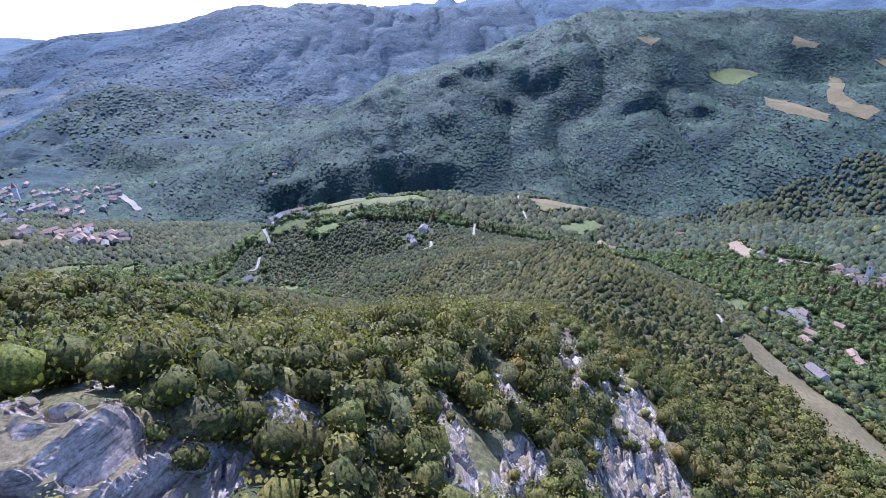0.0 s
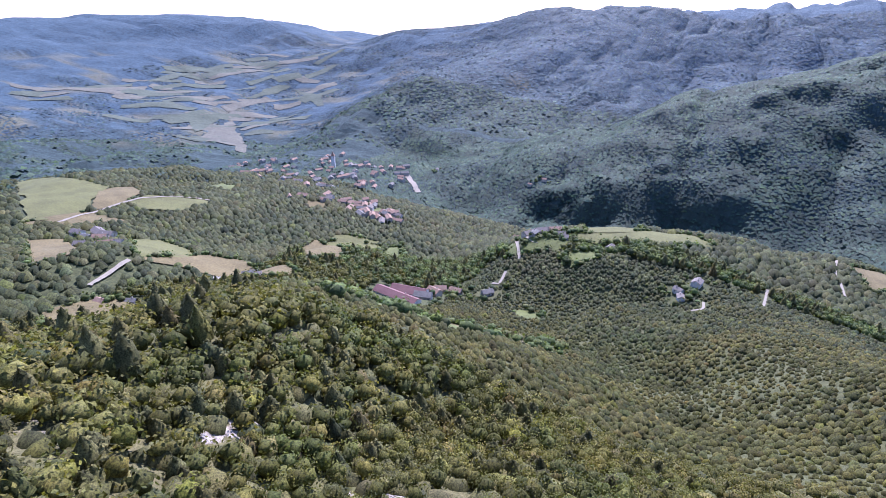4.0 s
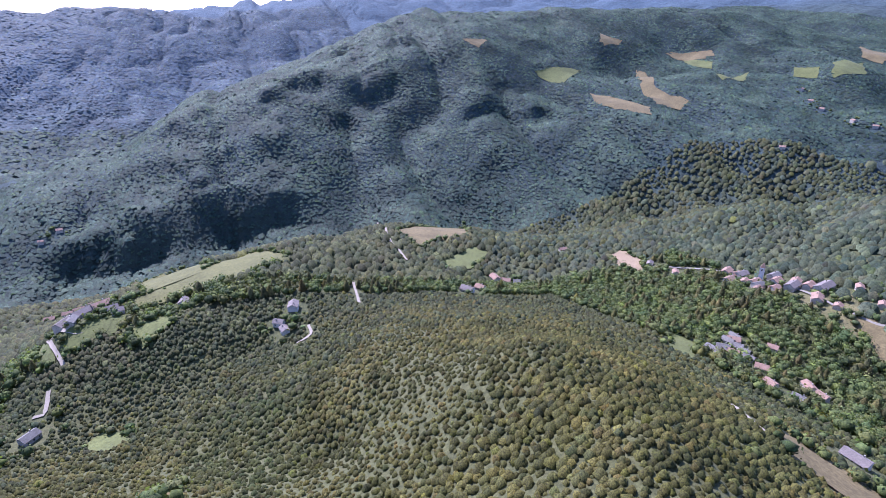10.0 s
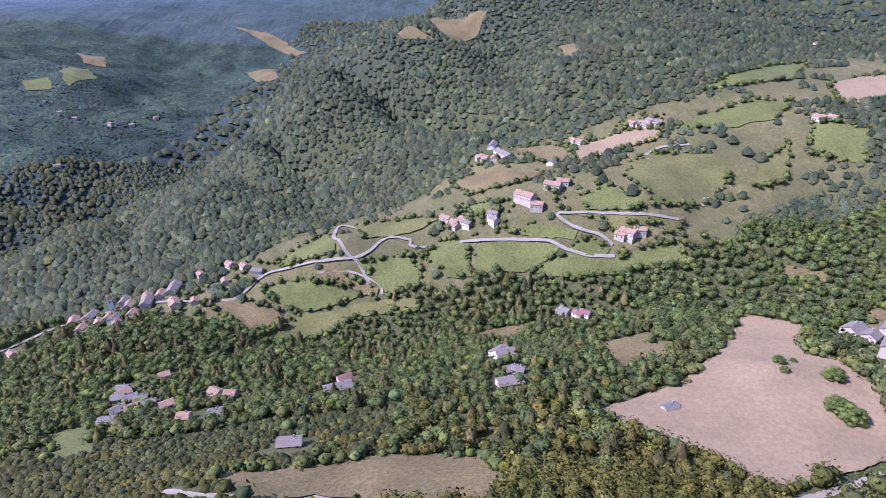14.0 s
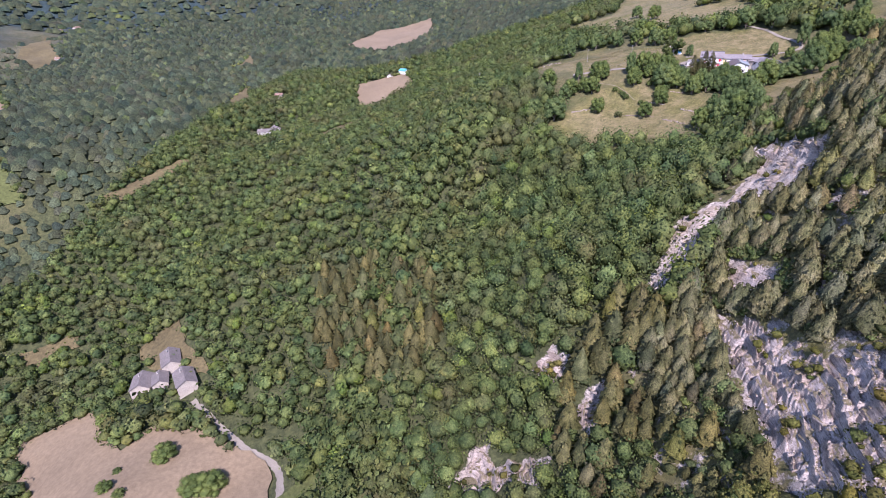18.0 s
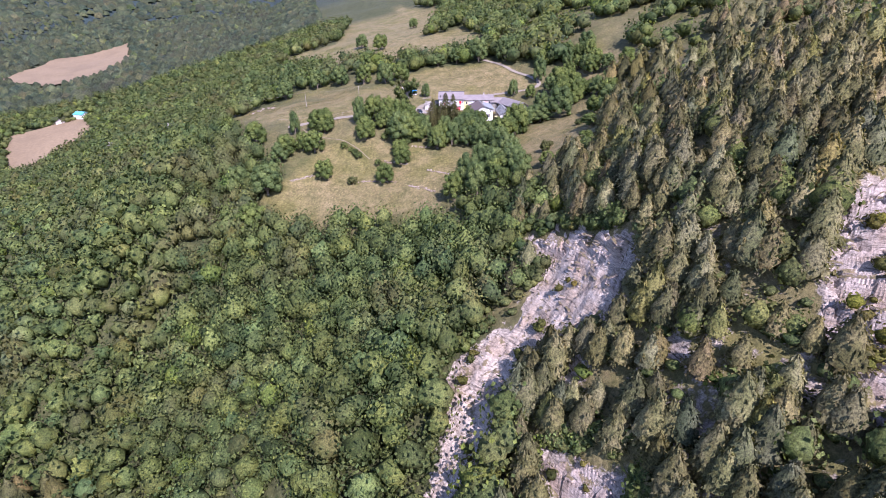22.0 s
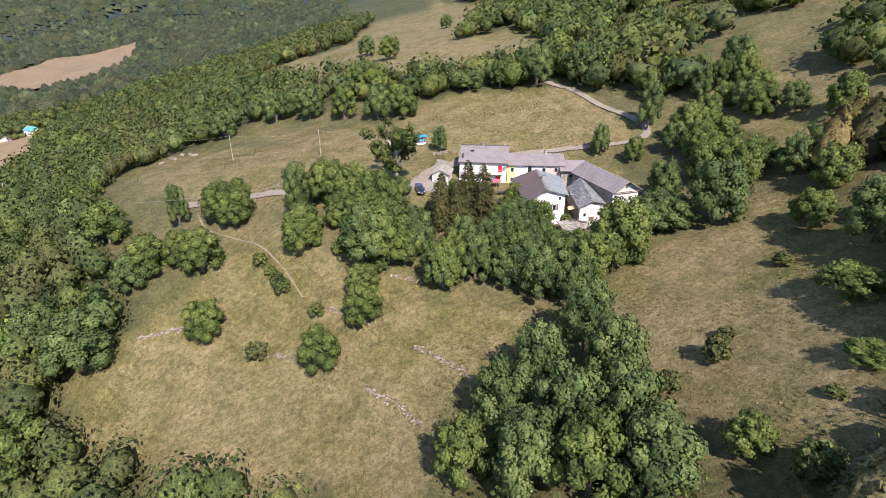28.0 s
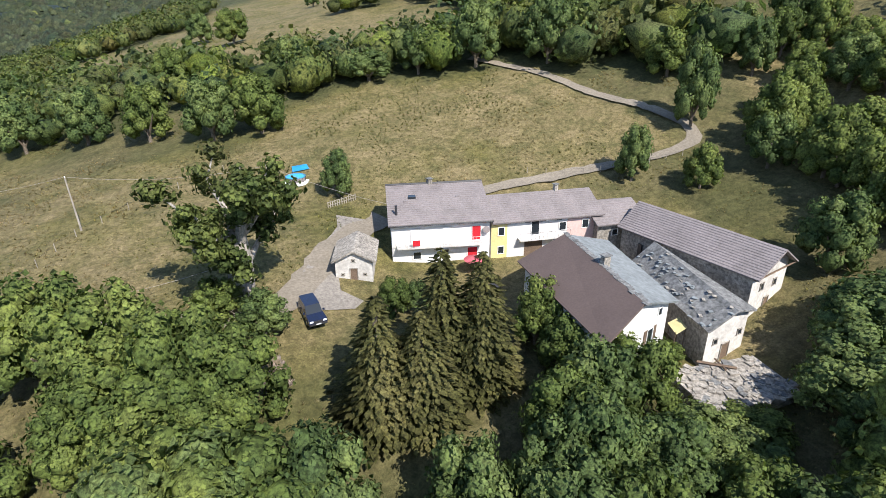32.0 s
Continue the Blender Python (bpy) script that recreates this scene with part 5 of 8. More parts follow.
def scatter(name, label, category, places, radius, height, shapes, mat, seed=1, sink=0.0, vary=0.18, hug=0.0):
    """One mesh of many trees, each a turned and scaled copy of one of the shapes."""
    rng = np.random.default_rng(seed)
    which = rng.integers(0, len(shapes), len(places))
    verts, faces, tints, lit, k = [], [], [], [], 0
    turn = rng.uniform(0, 6.283, len(places))
    hue = tree_tints(np.random.default_rng(seed + 500), len(places), vary)
    lie = None
    if hug:
        px, py = places[:, 0], places[:, 1]
        lie = unit(np.stack([H(px - 15, py) - H(px + 15, py), H(px, py - 15) - H(px, py + 15), np.full(px.shape, 30.0)], 1))
    for s, (sv, sf, sn) in enumerate(shapes):
        m = which == s
        n = m.sum()
        if not n:
            continue
        c, si = np.cos(turn[m])[:, None], np.sin(turn[m])[:, None]
        x, y, z = sv[:, 0][None], sv[:, 1][None], sv[:, 2][None]
        r, h = radius[m][:, None], height[m][:, None]
        out = np.stack([(x * c - y * si) * r, (x * si + y * c) * r, z * h - sink * h], -1) + places[m][:, None]
        verts.append(out.reshape(-1, 3))
        faces.append((sf[None] + (np.arange(n) * len(sv))[:, None, None]).reshape(-1, 3) + k)
        nx, ny = sn[:, 0][None], sn[:, 1][None]
        lit.append(np.stack([nx * c - ny * si, nx * si + ny * c, np.broadcast_to(sn[:, 2][None], (n, len(sn)))], -1).reshape(-1, 3))
        if hug:
            lit[-1] = unit(lit[-1] * (1 - hug) + np.repeat(lie[m], len(sv), 0) * hug)
        tints.append(np.repeat(hue[m], len(sv), 0))
        k += n * len(sv)
    if not verts:
        return None
    me = tint_mesh(mesh_from(name, np.concatenate(verts), np.concatenate(faces), mat, True), np.concatenate(tints))
    me.normals_split_custom_set_from_vertices(np.concatenate(lit).astype(np.float32))
    return tagged(new(name, me), label, category, kind="stuff")


def jittered(x0, x1, y0, y1, step, seed):
    rng = np.random.default_rng(seed)
    gx, gy = np.meshgrid(np.arange(x0, x1, step), np.arange(y0, y1, step))
    gx, gy = gx.ravel() + rng.uniform(-0.5, 0.5, gx.size) * step, gy.ravel() + rng.uniform(-0.5, 0.5, gy.size) * step
    return gx, gy


# ---- fields and roads ----
from mathutils import geometry

FIELD_LOOK = {
    "green": (surface("mown_green_meadow", (0.096, 0.106, 0.032), 0.95, 0.5, 0.03, 0.25, 0.5, dark=0.65), "mown green meadow with soft uneven edges"),
    "meadow": (surface("pale_meadow", (0.108, 0.105, 0.036), 0.95, 0.5, 0.03, 0.25, 0.5, dark=0.65), "pale green summer meadow on the slope"),
    "hay": (surface("dry_hay_field", (0.128, 0.100, 0.044), 0.95, 0.5, 0.03, 0.28, 0.5, dark=0.62), "dry straw-coloured hay field on the slope"),
    "bare": (surface("bare_ploughed_field", (0.208, 0.152, 0.090), 0.95, 0.5, 0.03, 0.15, 0.5, dark=0.78), "bare pinkish brown harrowed field"),
}


# strips of the plain: field colours greyed and blued to hold distance haze
FIELD_LOOK["hazed_meadow"] = (surface("hazed_meadow", (0.074, 0.086, 0.060), 0.95, 0.1, 0.01, 0.2, 0.4, dark=0.7), "green meadow strip on the wide plain, haze greyed into its colour")
FIELD_LOOK["hazed_hay"] = (surface("hazed_stubble", (0.110, 0.104, 0.078), 0.95, 0.1, 0.01, 0.2, 0.4, dark=0.7), "stubble strip on the wide plain, haze greyed into its colour")
FIELD_LOOK["yard"] = (surface("yard_gravel", (0.25, 0.225, 0.195), 0.95, 3.0, 0.2, 0.25, 0.4, dark=0.8), "pale gravel yard before the chapel and house")


def cell(x, y):
    i = int(np.clip(np.searchsorted(GX, x) - 1, 0, len(GX) - 2))
    j = int(np.clip(np.searchsorted(GY, y) - 1, 0, len(GY) - 2))
    return max(GX[i + 1] - GX[i], GY[j + 1] - GY[j])


def field(kind, polygon, seed):
    """A field laid over the ground: a ragged outline filled with small triangles."""
    rng = np.random.default_rng(seed)
    poly = np.array(polygon, float)
    size = np.ptp(poly, axis=0).max()
    gap = max(3.0, min(size / 16, 5.0 if np.hypot(*poly.mean(0)) < 520 else 60.0))
    rim = []
    for a, b in zip(poly, np.roll(poly, -1, 0)):
        n = max(1, int(np.hypot(*(b - a)) / gap))
        for k in range(n):
            rim.append(a + (b - a) * k / n + rng.normal(size=2) * gap * 0.16)
    rim = np.array(rim)
    gx, gy = np.meshgrid(np.arange(poly[:, 0].min(), poly[:, 0].max(), gap), np.arange(poly[:, 1].min(), poly[:, 1].max(), gap))
    gx, gy = gx.ravel(), gy.ravel()
    ok = inside(gx, gy, rim) & (off_line(gx, gy, list(rim) + [rim[0]]) > gap * 0.45)
    pts = [Vector(p) for p in rim] + [Vector(p) for p in zip(gx[ok], gy[ok])]
    n = len(rim)
    vs, _, fs, *_ = geometry.delaunay_2d_cdt(pts, [(k, (k + 1) % n) for k in range(n)], [], 1, 1e-4)
    v = np.array([p[:] for p in vs])
    lift = 0.35 + min(0.06 * cell(*poly.mean(0)), 2.0) + 0.05 * (seed % 9)
    if kind == "yard":
        lift = 0.06
    mat, label = FIELD_LOOK[kind]
    me = mesh_from("field", np.c_[v, H(v[:, 0], v[:, 1]) + lift], [list(f) for f in fs if len(f) == 3], mat, True)
    return tagged(new("field", me), label, "field", kind="structure")


for n, (kind, polygon) in enumerate(FIELDS):
    field(kind, polygon, n)

GRAVEL = surface("pale_gravel", (0.23, 0.198, 0.155), 0.95, 3.0, 0.2, 0.2, 0.4, dark=0.8)
ASPHALT = surface("worn_asphalt", (0.20, 0.180, 0.150), 0.9, 3.0, 0.1, 0.15, 0.2, dark=0.8)
PATH_SOIL = surface("trodden_soil", (0.21, 0.175, 0.115), 0.95, 3.0, 0.3, 0.2, 0.4)


def smooth_line(line, step):
    p = np.array(line, float)
    p = np.vstack([2 * p[0] - p[1], p, 2 * p[-1] - p[-2]])
    out = []
    for k in range(1, len(p) - 2):
        n = max(1, int(np.hypot(*(p[k + 1] - p[k])) / step))
        for s in range(n):
            t = s / n
            out.append(0.5 * (2 * p[k] + (p[k + 1] - p[k - 1]) * t + (2 * p[k - 1] - 5 * p[k] + 4 * p[k + 1] - p[k + 2]) * t**2 + (3 * p[k] - p[k - 1] - 3 * p[k + 1] + p[k + 2]) * t**3))
    return np.array(out + [p[-2]])


def road(name, label, half, line, mat):
    far = np.hypot(*np.mean(line, 0)) > 350
    p = smooth_line(line, 4.0 if far else 1.2)
    d = np.gradient(p, axis=0)
    d /= np.linalg.norm(d, axis=1)[:, None] + 1e-9
    side = np.c_[-d[:, 1], d[:, 0]]
    rng = np.random.default_rng(len(p))
    rows = []
    for u in (-1, -0.33, 0.33, 1):
        q = p + side * u * (half * (1 + 0.12 * (abs(u) == 1) * rng.normal(size=len(p))))[:, None]
        rows.append(np.c_[q, H(q[:, 0], q[:, 1])])
    lift = 0.12 + 0.09 * cell(*p.mean(0)) if far else 0.10
    z = np.mean([r[:, 2] for r in rows], 0)
    for r in rows:
        r[:, 2] = np.maximum(r[:, 2], z - half * 0.1) + lift
    v = np.stack(rows, 1).reshape(-1, 3)
    f = [[4 * k + c, 4 * k + c + 1, 4 * k + c + 5, 4 * k + c + 4] for k in range(len(p) - 1) for c in range(3)]
    return tagged(new(name, mesh_from(name, v, f, mat, True)), label, "road", kind="structure")


for name, (half, line) in ROADS.items():
    if name == "foot_path":
        road("footpath", "narrow trodden footpath across the dry meadow", half, line, PATH_SOIL)
    elif name == "river_bed":
        road("river", "pale gravel bed of the valley river", half, line, GRAVEL)
    elif name.startswith("main_road") or name in ("farm_road_b", "village_road"):
        road("road", "grey asphalt valley road between the fields", half, line, ASPHALT)
    else:
        road("lane", "pale gravel lane winding between the fields", half, line, GRAVEL)


# ---- woods ----
# single trees are built on their own round the farm
CLEAR = [c for c in CLEARINGS] + [FARM_GROUND]


def box_of(x, y, b):
    return (x > b[0]) & (x < b[1]) & (y > b[2]) & (y < b[3])


def wooded(x, y):
    """Where trees may stand: off fields, rocks, roads and yards."""
    ok = np.ones(x.shape, bool)
    for poly in CLEAR:
        ok &= ~inside(x, y, poly)
    for name in ROCKS:
        near = box_of(x, y, (-90, 140, -160, 200))
        poly = CLEAR_NEAR[name]
        ok[near] &= off_line(x[near], y[near], list(poly) + [poly[0]]) > 1.8
    ok &= ~box_of(x, y, (-50, -15, 5, 33))
    for _, hx, hy, l, w, _ in HOUSE_PLAN:
        ok &= (np.abs(x - hx) > l * 0.6 + 5) | (np.abs(y - hy) > l * 0.6 + 5)
    for line, half in LANES:
        near = (x > min(p[0] for p in line) - 20) & (x < max(p[0] for p in line) + 20) & (y > min(p[1] for p in line) - 20) & (y < max(p[1] for p in line) + 20)
        if near.any():
            ok[near] &= off_line(x[near], y[near], line) > half + 2.5
    slope = inside(x, y, WEST_OPEN)
    ok[slope] &= vnoise(x[slope] / 13 + 21, y[slope] / 13) > 0.53
    open_land = inside(x, y, FARMLAND)
    ok[open_land] &= (vnoise(x[open_land] / 26 + 7, y[open_land] / 26) > 0.72) | (np.abs(vnoise(x[open_land] / 55, y[open_land] / 55) - 0.5) < 0.03)
    return ok


def stand(x, y, lift=0.0):
    return np.stack([x, y, H(x, y) + lift], 1)


INNER = (-120, 190, -310, 210)
OUTER = (-420, 480, -620, 620)
LEAFY_SLOPE = [leafy(1, s + 3, 165, 0.108, 0.76) for s in range(8)]
LEAFY_NEAR = [leafy(1, s, 150, 0.106, 0.76) for s in range(8)]
LEAFY_MID = [leafy(1, s + 9, 62, 0.18) for s in range(6)]
LEAFY_BUSH = [leafy(1, s + 19, 16, 0.28) for s in range(4)]


def dome(seed):
    """A crown on a far mountainside: a small uneven cap."""
    rng = np.random.default_rng(seed)
    a = np.arange(3) * 2.0944 + rng.uniform(-0.4, 0.4, 3)
    r = rng.uniform(1.05, 1.5, 3)
    v = np.concatenate([np.stack([np.cos(a) * r, np.sin(a) * r, rng.uniform(0.0, 0.4, 3)], 1), [[rng.uniform(-0.3, 0.3), rng.uniform(-0.3, 0.3), 1.4]]])
    return v, np.array([[k, (k + 1) % 3, 3] for k in range(3)]), unit(v * (0.4, 0.4, 0) + (0, 0, 0.8))


def lump(seed, slim=1.0, top=1.6):
    """A crown seen from afar: a rounded, uneven body in two tiers."""
    rng = np.random.default_rng(seed)
    a = np.arange(5) * 1.2566
    low, high = a + rng.uniform(-0.3, 0.3, 5), a + 0.63 + rng.uniform(-0.3, 0.3, 5)
    r0, r1 = rng.uniform(0.85, 1.15, 5), rng.uniform(0.5, 0.82, 5) * slim
    v = np.concatenate([np.stack([np.cos(low) * r0, np.sin(low) * r0, rng.uniform(0.0, 0.45, 5)], 1),
                        np.stack([np.cos(high) * r1, np.sin(high) * r1, rng.uniform(0.53, 0.84, 5) * top], 1), [[rng.uniform(-0.2, 0.2) * slim, rng.uniform(-0.2, 0.2) * slim, top]]])
    f = [[k, (k + 1) % 5, 5 + k] for k in range(5)] + [[(k + 1) % 5, 5 + (k + 1) % 5, 5 + k] for k in range(5)] + [[5 + k, 5 + (k + 1) % 5, 10] for k in range(5)]
    return v, np.array(f), unit(v * (0.8, 0.8, 0.5) + (0, 0, 0.25))


LEAFY_FAR = [dome(s + 30) for s in range(5)]
LUMPS = [lump(s + 60) for s in range(8)]
SPIRES = [lump(s + 80, 0.55, 1.15) for s in range(6)]
PINE_NEAR = [pine(s, 21, 9, (0.62, 0.82, 1.0)) for s in range(6)]
PINE_MID = [pine(s + 40, 11, 8, (0.7, 1.0)) for s in range(4)]


def pine_share(x, y):
    """How many of the trees are pines, place by place."""
    p = np.where(y < 25, 0.0, 0.12) + 0 * x
    p = np.where(inside(x, y, PINE_SLOPE), 0.92, p)
    p = np.where(inside(x, y, PINE_FOOT), 0.95, p)
    p = np.where(inside(x, y, PLANTATION), 0.5, p)
    p = np.where(inside(x, y, PINE_HILL), 0.7, p)
    p = np.where(inside(x, y, PINE_WEST), 0.16, p)
    return p * (0.6 + 0.8 * vnoise(x / 40, y / 40))


def dry_share(x, y):
    return np.clip((y - 8) / 25, 0, 1) * np.clip((300 - x) / 120, 0, 1) * np.clip((560 - y) / 150, 0, 1)


def plant(tag, x, y, leaf_shapes, pine_shapes, r0, r1, h_ratio, seed, hug=0.0):
    rng = np.random.default_rng(seed)
    pine = rng.random(x.size) < pine_share(x, y)
    dry = (rng.random(x.size) < dry_share(x, y)) & ~pine
    size = rng.uniform(r0, r1, x.size) * (0.75 + 0.5 * vnoise(x / 55, y / 55))
    size = np.where(dry, size * 0.86, size)
    for name, label, m, shapes, mat, hr, rk in (
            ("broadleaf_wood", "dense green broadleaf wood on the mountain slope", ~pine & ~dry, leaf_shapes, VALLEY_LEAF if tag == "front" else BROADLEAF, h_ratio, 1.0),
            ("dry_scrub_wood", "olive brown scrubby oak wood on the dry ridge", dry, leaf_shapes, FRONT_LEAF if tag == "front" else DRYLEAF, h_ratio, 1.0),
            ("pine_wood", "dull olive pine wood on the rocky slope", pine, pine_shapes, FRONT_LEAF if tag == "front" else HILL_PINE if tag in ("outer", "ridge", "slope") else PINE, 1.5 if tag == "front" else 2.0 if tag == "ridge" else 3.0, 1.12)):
        if m.any():
            scatter(name, label, "trees", stand(x[m], y[m], -0.3), size[m] * rk, size[m] * hr, shapes, mat, seed, hug=hug)


x, y = jittered(INNER[0], INNER[1], INNER[2], 25, 5.7, 11)
m = wooded(x, y) & ~((vnoise(x / 12, y / 12) < 0.30) & inside(x, y, SCRUB_SLOPE))
pines = inside(x, y, PINE_SLOPE) & (y > -185)
west = x < -68
away = (x > 135) | (x < -45)
q = m & ~pines & ~west
plant("slope", x[q & ~away], y[q & ~away], LEAFY_SLOPE, PINE_MID, 3.5, 5.1, 1.25, 21)
plant("slope", x[q & away], y[q & away], LEAFY_MID, PINE_MID, 3.5, 5.1, 1.25, 24)
plant("west", x[m & west], y[m & west], LEAFY_MID, PINE_MID, 3.1, 4.7, 1.2, 31)
pines &= ~west
plant("pines", x[m & pines], y[m & pines], LEAFY_SLOPE, PINE_NEAR, 2.8, 4.4, 1.2, 28)
x, y = jittered(-60, 60, -125, 5, 5.2, 33)
m = wooded(x, y) & inside(x, y, PINE_SLOPE)
plant("pines", x[m], y[m], LEAFY_SLOPE, PINE_NEAR, 2.4, 3.6, 1.2, 34)
x, y = jittered(INNER[0], INNER[1], 25, INNER[3], 4.3, 15)
m = wooded(x, y) & (vnoise(x / 9 + 40, y / 9) > 0.22)
m &= ~box_of(x, y, (-75, 80, 0, 85))
nx, ny = jittered(-75, 80, 10, 85, 3.3, 45)
keep = wooded(nx, ny) & (vnoise(nx / 7 + 40, ny / 7) > 0.2)
plant("ridge", nx[keep], ny[keep], LEAFY_NEAR, PINE_MID, 1.7, 2.9, 1.3, 25)
close = m & (y >= 25)
away = (x > 100) | (x < -75)
plant("ridge", x[close & ~away], y[close & ~away], LEAFY_SLOPE, PINE_MID, 2.5, 3.7, 1.2, 27)
plant("ridge", x[close & away], y[close & away], LEAFY_MID, PINE_MID, 2.5, 3.7, 1.2, 37)
x, y = jittered(-70, 0, 8, 43, 3.0, 29)
m = (vnoise(x / 5 + 4, y / 5) > 0.52)
scatter("heath_shrubs", "low olive shrubs on the rocky ridge", "shrubs", stand(x[m], y[m], -0.2), 0.6 + 0.9 * vnoise(x[m], y[m]), 0.6 + 0.8 * vnoise(x[m], y[m]), LEAFY_SLOPE, DRYLEAF, 30)
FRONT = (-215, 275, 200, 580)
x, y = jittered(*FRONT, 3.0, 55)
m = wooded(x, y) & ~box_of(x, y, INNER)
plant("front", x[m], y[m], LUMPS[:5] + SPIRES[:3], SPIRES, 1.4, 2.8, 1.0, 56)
x, y = jittered(*OUTER, 6.7, 12)
m = ~box_of(x, y, INNER) & ~box_of(x, y, FRONT) & wooded(x, y) & ((x > -150) | (y > 60))
plant("outer", x[m], y[m], LEAFY_MID, PINE_MID, 3.2, 4.8, 1.1, 22)
x, y = jittered(-1150, 1250, -1250, 1000, 8.6, 13)
m = ~box_of(x, y, OUTER) & wooded(x, y) & ((x > 60) | (y > 100)) & (np.hypot(x, y) < 1350) & (y > -1250)
rng = np.random.default_rng(5)
s = rng.uniform(3.2, 5.2, x.size) * (0.7 + 0.6 * vnoise(x / 70, y / 70))
# trees to the east and south take the copy with haze painted in
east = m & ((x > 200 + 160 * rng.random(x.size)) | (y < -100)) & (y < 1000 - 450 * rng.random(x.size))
for m, mat in ((m & ~east, VALLEY_LEAF), (east, HAZED_EAST_LEAF)):
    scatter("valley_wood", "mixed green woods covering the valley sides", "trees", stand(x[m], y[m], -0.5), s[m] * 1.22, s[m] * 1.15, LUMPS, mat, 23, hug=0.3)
x, y = jittered(-420, -118, -620, 60, 10.0, 35)
m = wooded(x, y) & ((x < -150) | ~box_of(x, y, INNER))
s = rng.uniform(4.6, 6.6, x.size)
scatter("west_wood", "green woods on the western mountainside", "trees", stand(x[m], y[m], -0.5), s[m], s[m] * 1.1, LUMPS, VALLEY_LEAF, 36)
x, y = jittered(-900, 2300, 800, 2150, 6.6, 14)
m = ((y >= 1000) | (x > 1250) | (np.hypot(x, y) >= 1350)) & wooded(x, y) & (H(x, y) > -452) & ~((x < -250) & (y > 1650))
s = rng.uniform(3.6, 5.6, x.size) * (0.75 + 0.5 * vnoise(x / 60, y / 60))
scatter("mountain_wood", "green woods on the far mountainsides, bluish haze in their colour", "trees", stand(x[m], y[m], -1), s[m], s[m] * 0.75, LEAFY_FAR, HAZED_MOUNTAIN_LEAF, 24, vary=0.10, hug=0.84)
parts_x, parts_y = [], []
for k, (b, gap) in enumerate((((1000, 2700, -1000, 800), 24), ((60, 1700, -2250, -1000), 21), ((-2600, -900, 250, 1700), 16), ((-3000, 700, 1700, 3750), 14))):
    x, y = jittered(*b, gap, 16 + k)
    m = wooded(x, y) & (np.hypot(x, y) >= (1350 if k != 2 else 1150)) & ((k != 2) | (vnoise(x / 110, y / 60) > 0.42))
    if k == 3:
        m &= ((x < -250) | (y > 2150)) & ((x > -1350) | (vnoise(x / 150 + 8, y / 70) > 0.5))
    parts_x.append(x[m]), parts_y.append(y[m])
x, y = np.concatenate(parts_x), np.concatenate(parts_y)
s = rng.uniform(7.5, 12.0, x.size)
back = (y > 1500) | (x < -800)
# beyond the middle distance the leaf colour holds more painted haze
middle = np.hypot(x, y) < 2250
for m, shapes, lift, mat in ((back & ~middle, LEAFY_FAR, 0.42, HAZED_WOOD), (back & middle, LEAFY_FAR, 0.5, HAZED_MOUNTAIN_LEAF), (~back, LUMPS[:4], 0.8, HAZED_EAST_LEAF)):
    scatter("distant_wood", "woods on the hills beyond the valley, haze in their colour", "trees", stand(x[m], y[m], -1), s[m] * (0.7 if lift < 0.6 else 1.15), s[m] * lift, shapes, mat, 26, vary=0.10, hug=0.78 if lift < 0.6 else 0.4)
# low growth that closes the gaps under the trees
x, y = jittered(-120, 190, 15, 215, 5.4, 51)
m = wooded(x, y)
s = rng.uniform(2.6, 3.9, x.size)
scatter("undergrowth", "olive undergrowth between the trees of the ridge", "shrubs", stand(x[m], y[m], -0.6), s[m], s[m] * 0.62, LUMPS, HILL_PINE, 52)
x, y = jittered(-60, 130, -165, 20, 4.8, 53)
m = wooded(x, y)
s = rng.uniform(1.2, 2.4, x.size)
scatter("undergrowth", "green shrubs between the trees of the slope", "shrubs", stand(x[m], y[m], -0.3), s[m], s[m] * 0.8, LEAFY_BUSH, BROADLEAF, 54)
# hedges along the field edges
hx, hy = [], []
rng = np.random.default_rng(61)
for n, (kind, polygon) in enumerate(FIELDS):
    p = np.array(polygon, float)
    if np.hypot(*p.mean(0)) > 900 or kind == "yard":
        continue
    for a, b in zip(p, np.roll(p, -1, 0)):
        if rng.random() < 0.78:
            k = max(1, int(np.hypot(*(b - a)) / 4.5))
            u = (np.arange(k) + rng.random(k)) / k
            keep = rng.random(k) < 0.8
            hx += list((a[0] + (b[0] - a[0]) * u + rng.normal(size=k) * 1.6)[keep])
            hy += list((a[1] + (b[1] - a[1]) * u + rng.normal(size=k) * 1.6)[keep])
for _, x, y, l, w, h in HOUSE_PLAN:
    k = int(rng.integers(5, 9))
    a, d = rng.uniform(0, 6.283, k), rng.uniform(1.1, 2.0, k) * max(l, 10)
    hx, hy = hx + list(x + np.cos(a) * d), hy + list(y + np.sin(a) * d)
hx, hy = np.array(hx), np.array(hy)
ok = np.ones(hx.shape, bool)
for line, half in LANES:
    ok &= off_line(hx, hy, line) > half + 2
for _, polygon in FIELDS:
    ok &= ~(inside(hx, hy, polygon) & (off_line(hx, hy, list(polygon) + [polygon[0]]) > 5))
hx, hy = hx[ok], hy[ok]
s = rng.uniform(1.6, 4.4, hx.size)
scatter("hedge", "uneven green hedges and bushes along the field edges", "hedge", stand(hx, hy, -0.2), s, s * 0.95, LEAFY_BUSH, BROADLEAF, 62)


# ---- building kit ----
def thing(name, label, category, at, group="", kind=""):
    ob = new(name)
    ob.empty_display_size = 0.3
    ob.location = at
    return tagged(ob, label, category, group, kind)


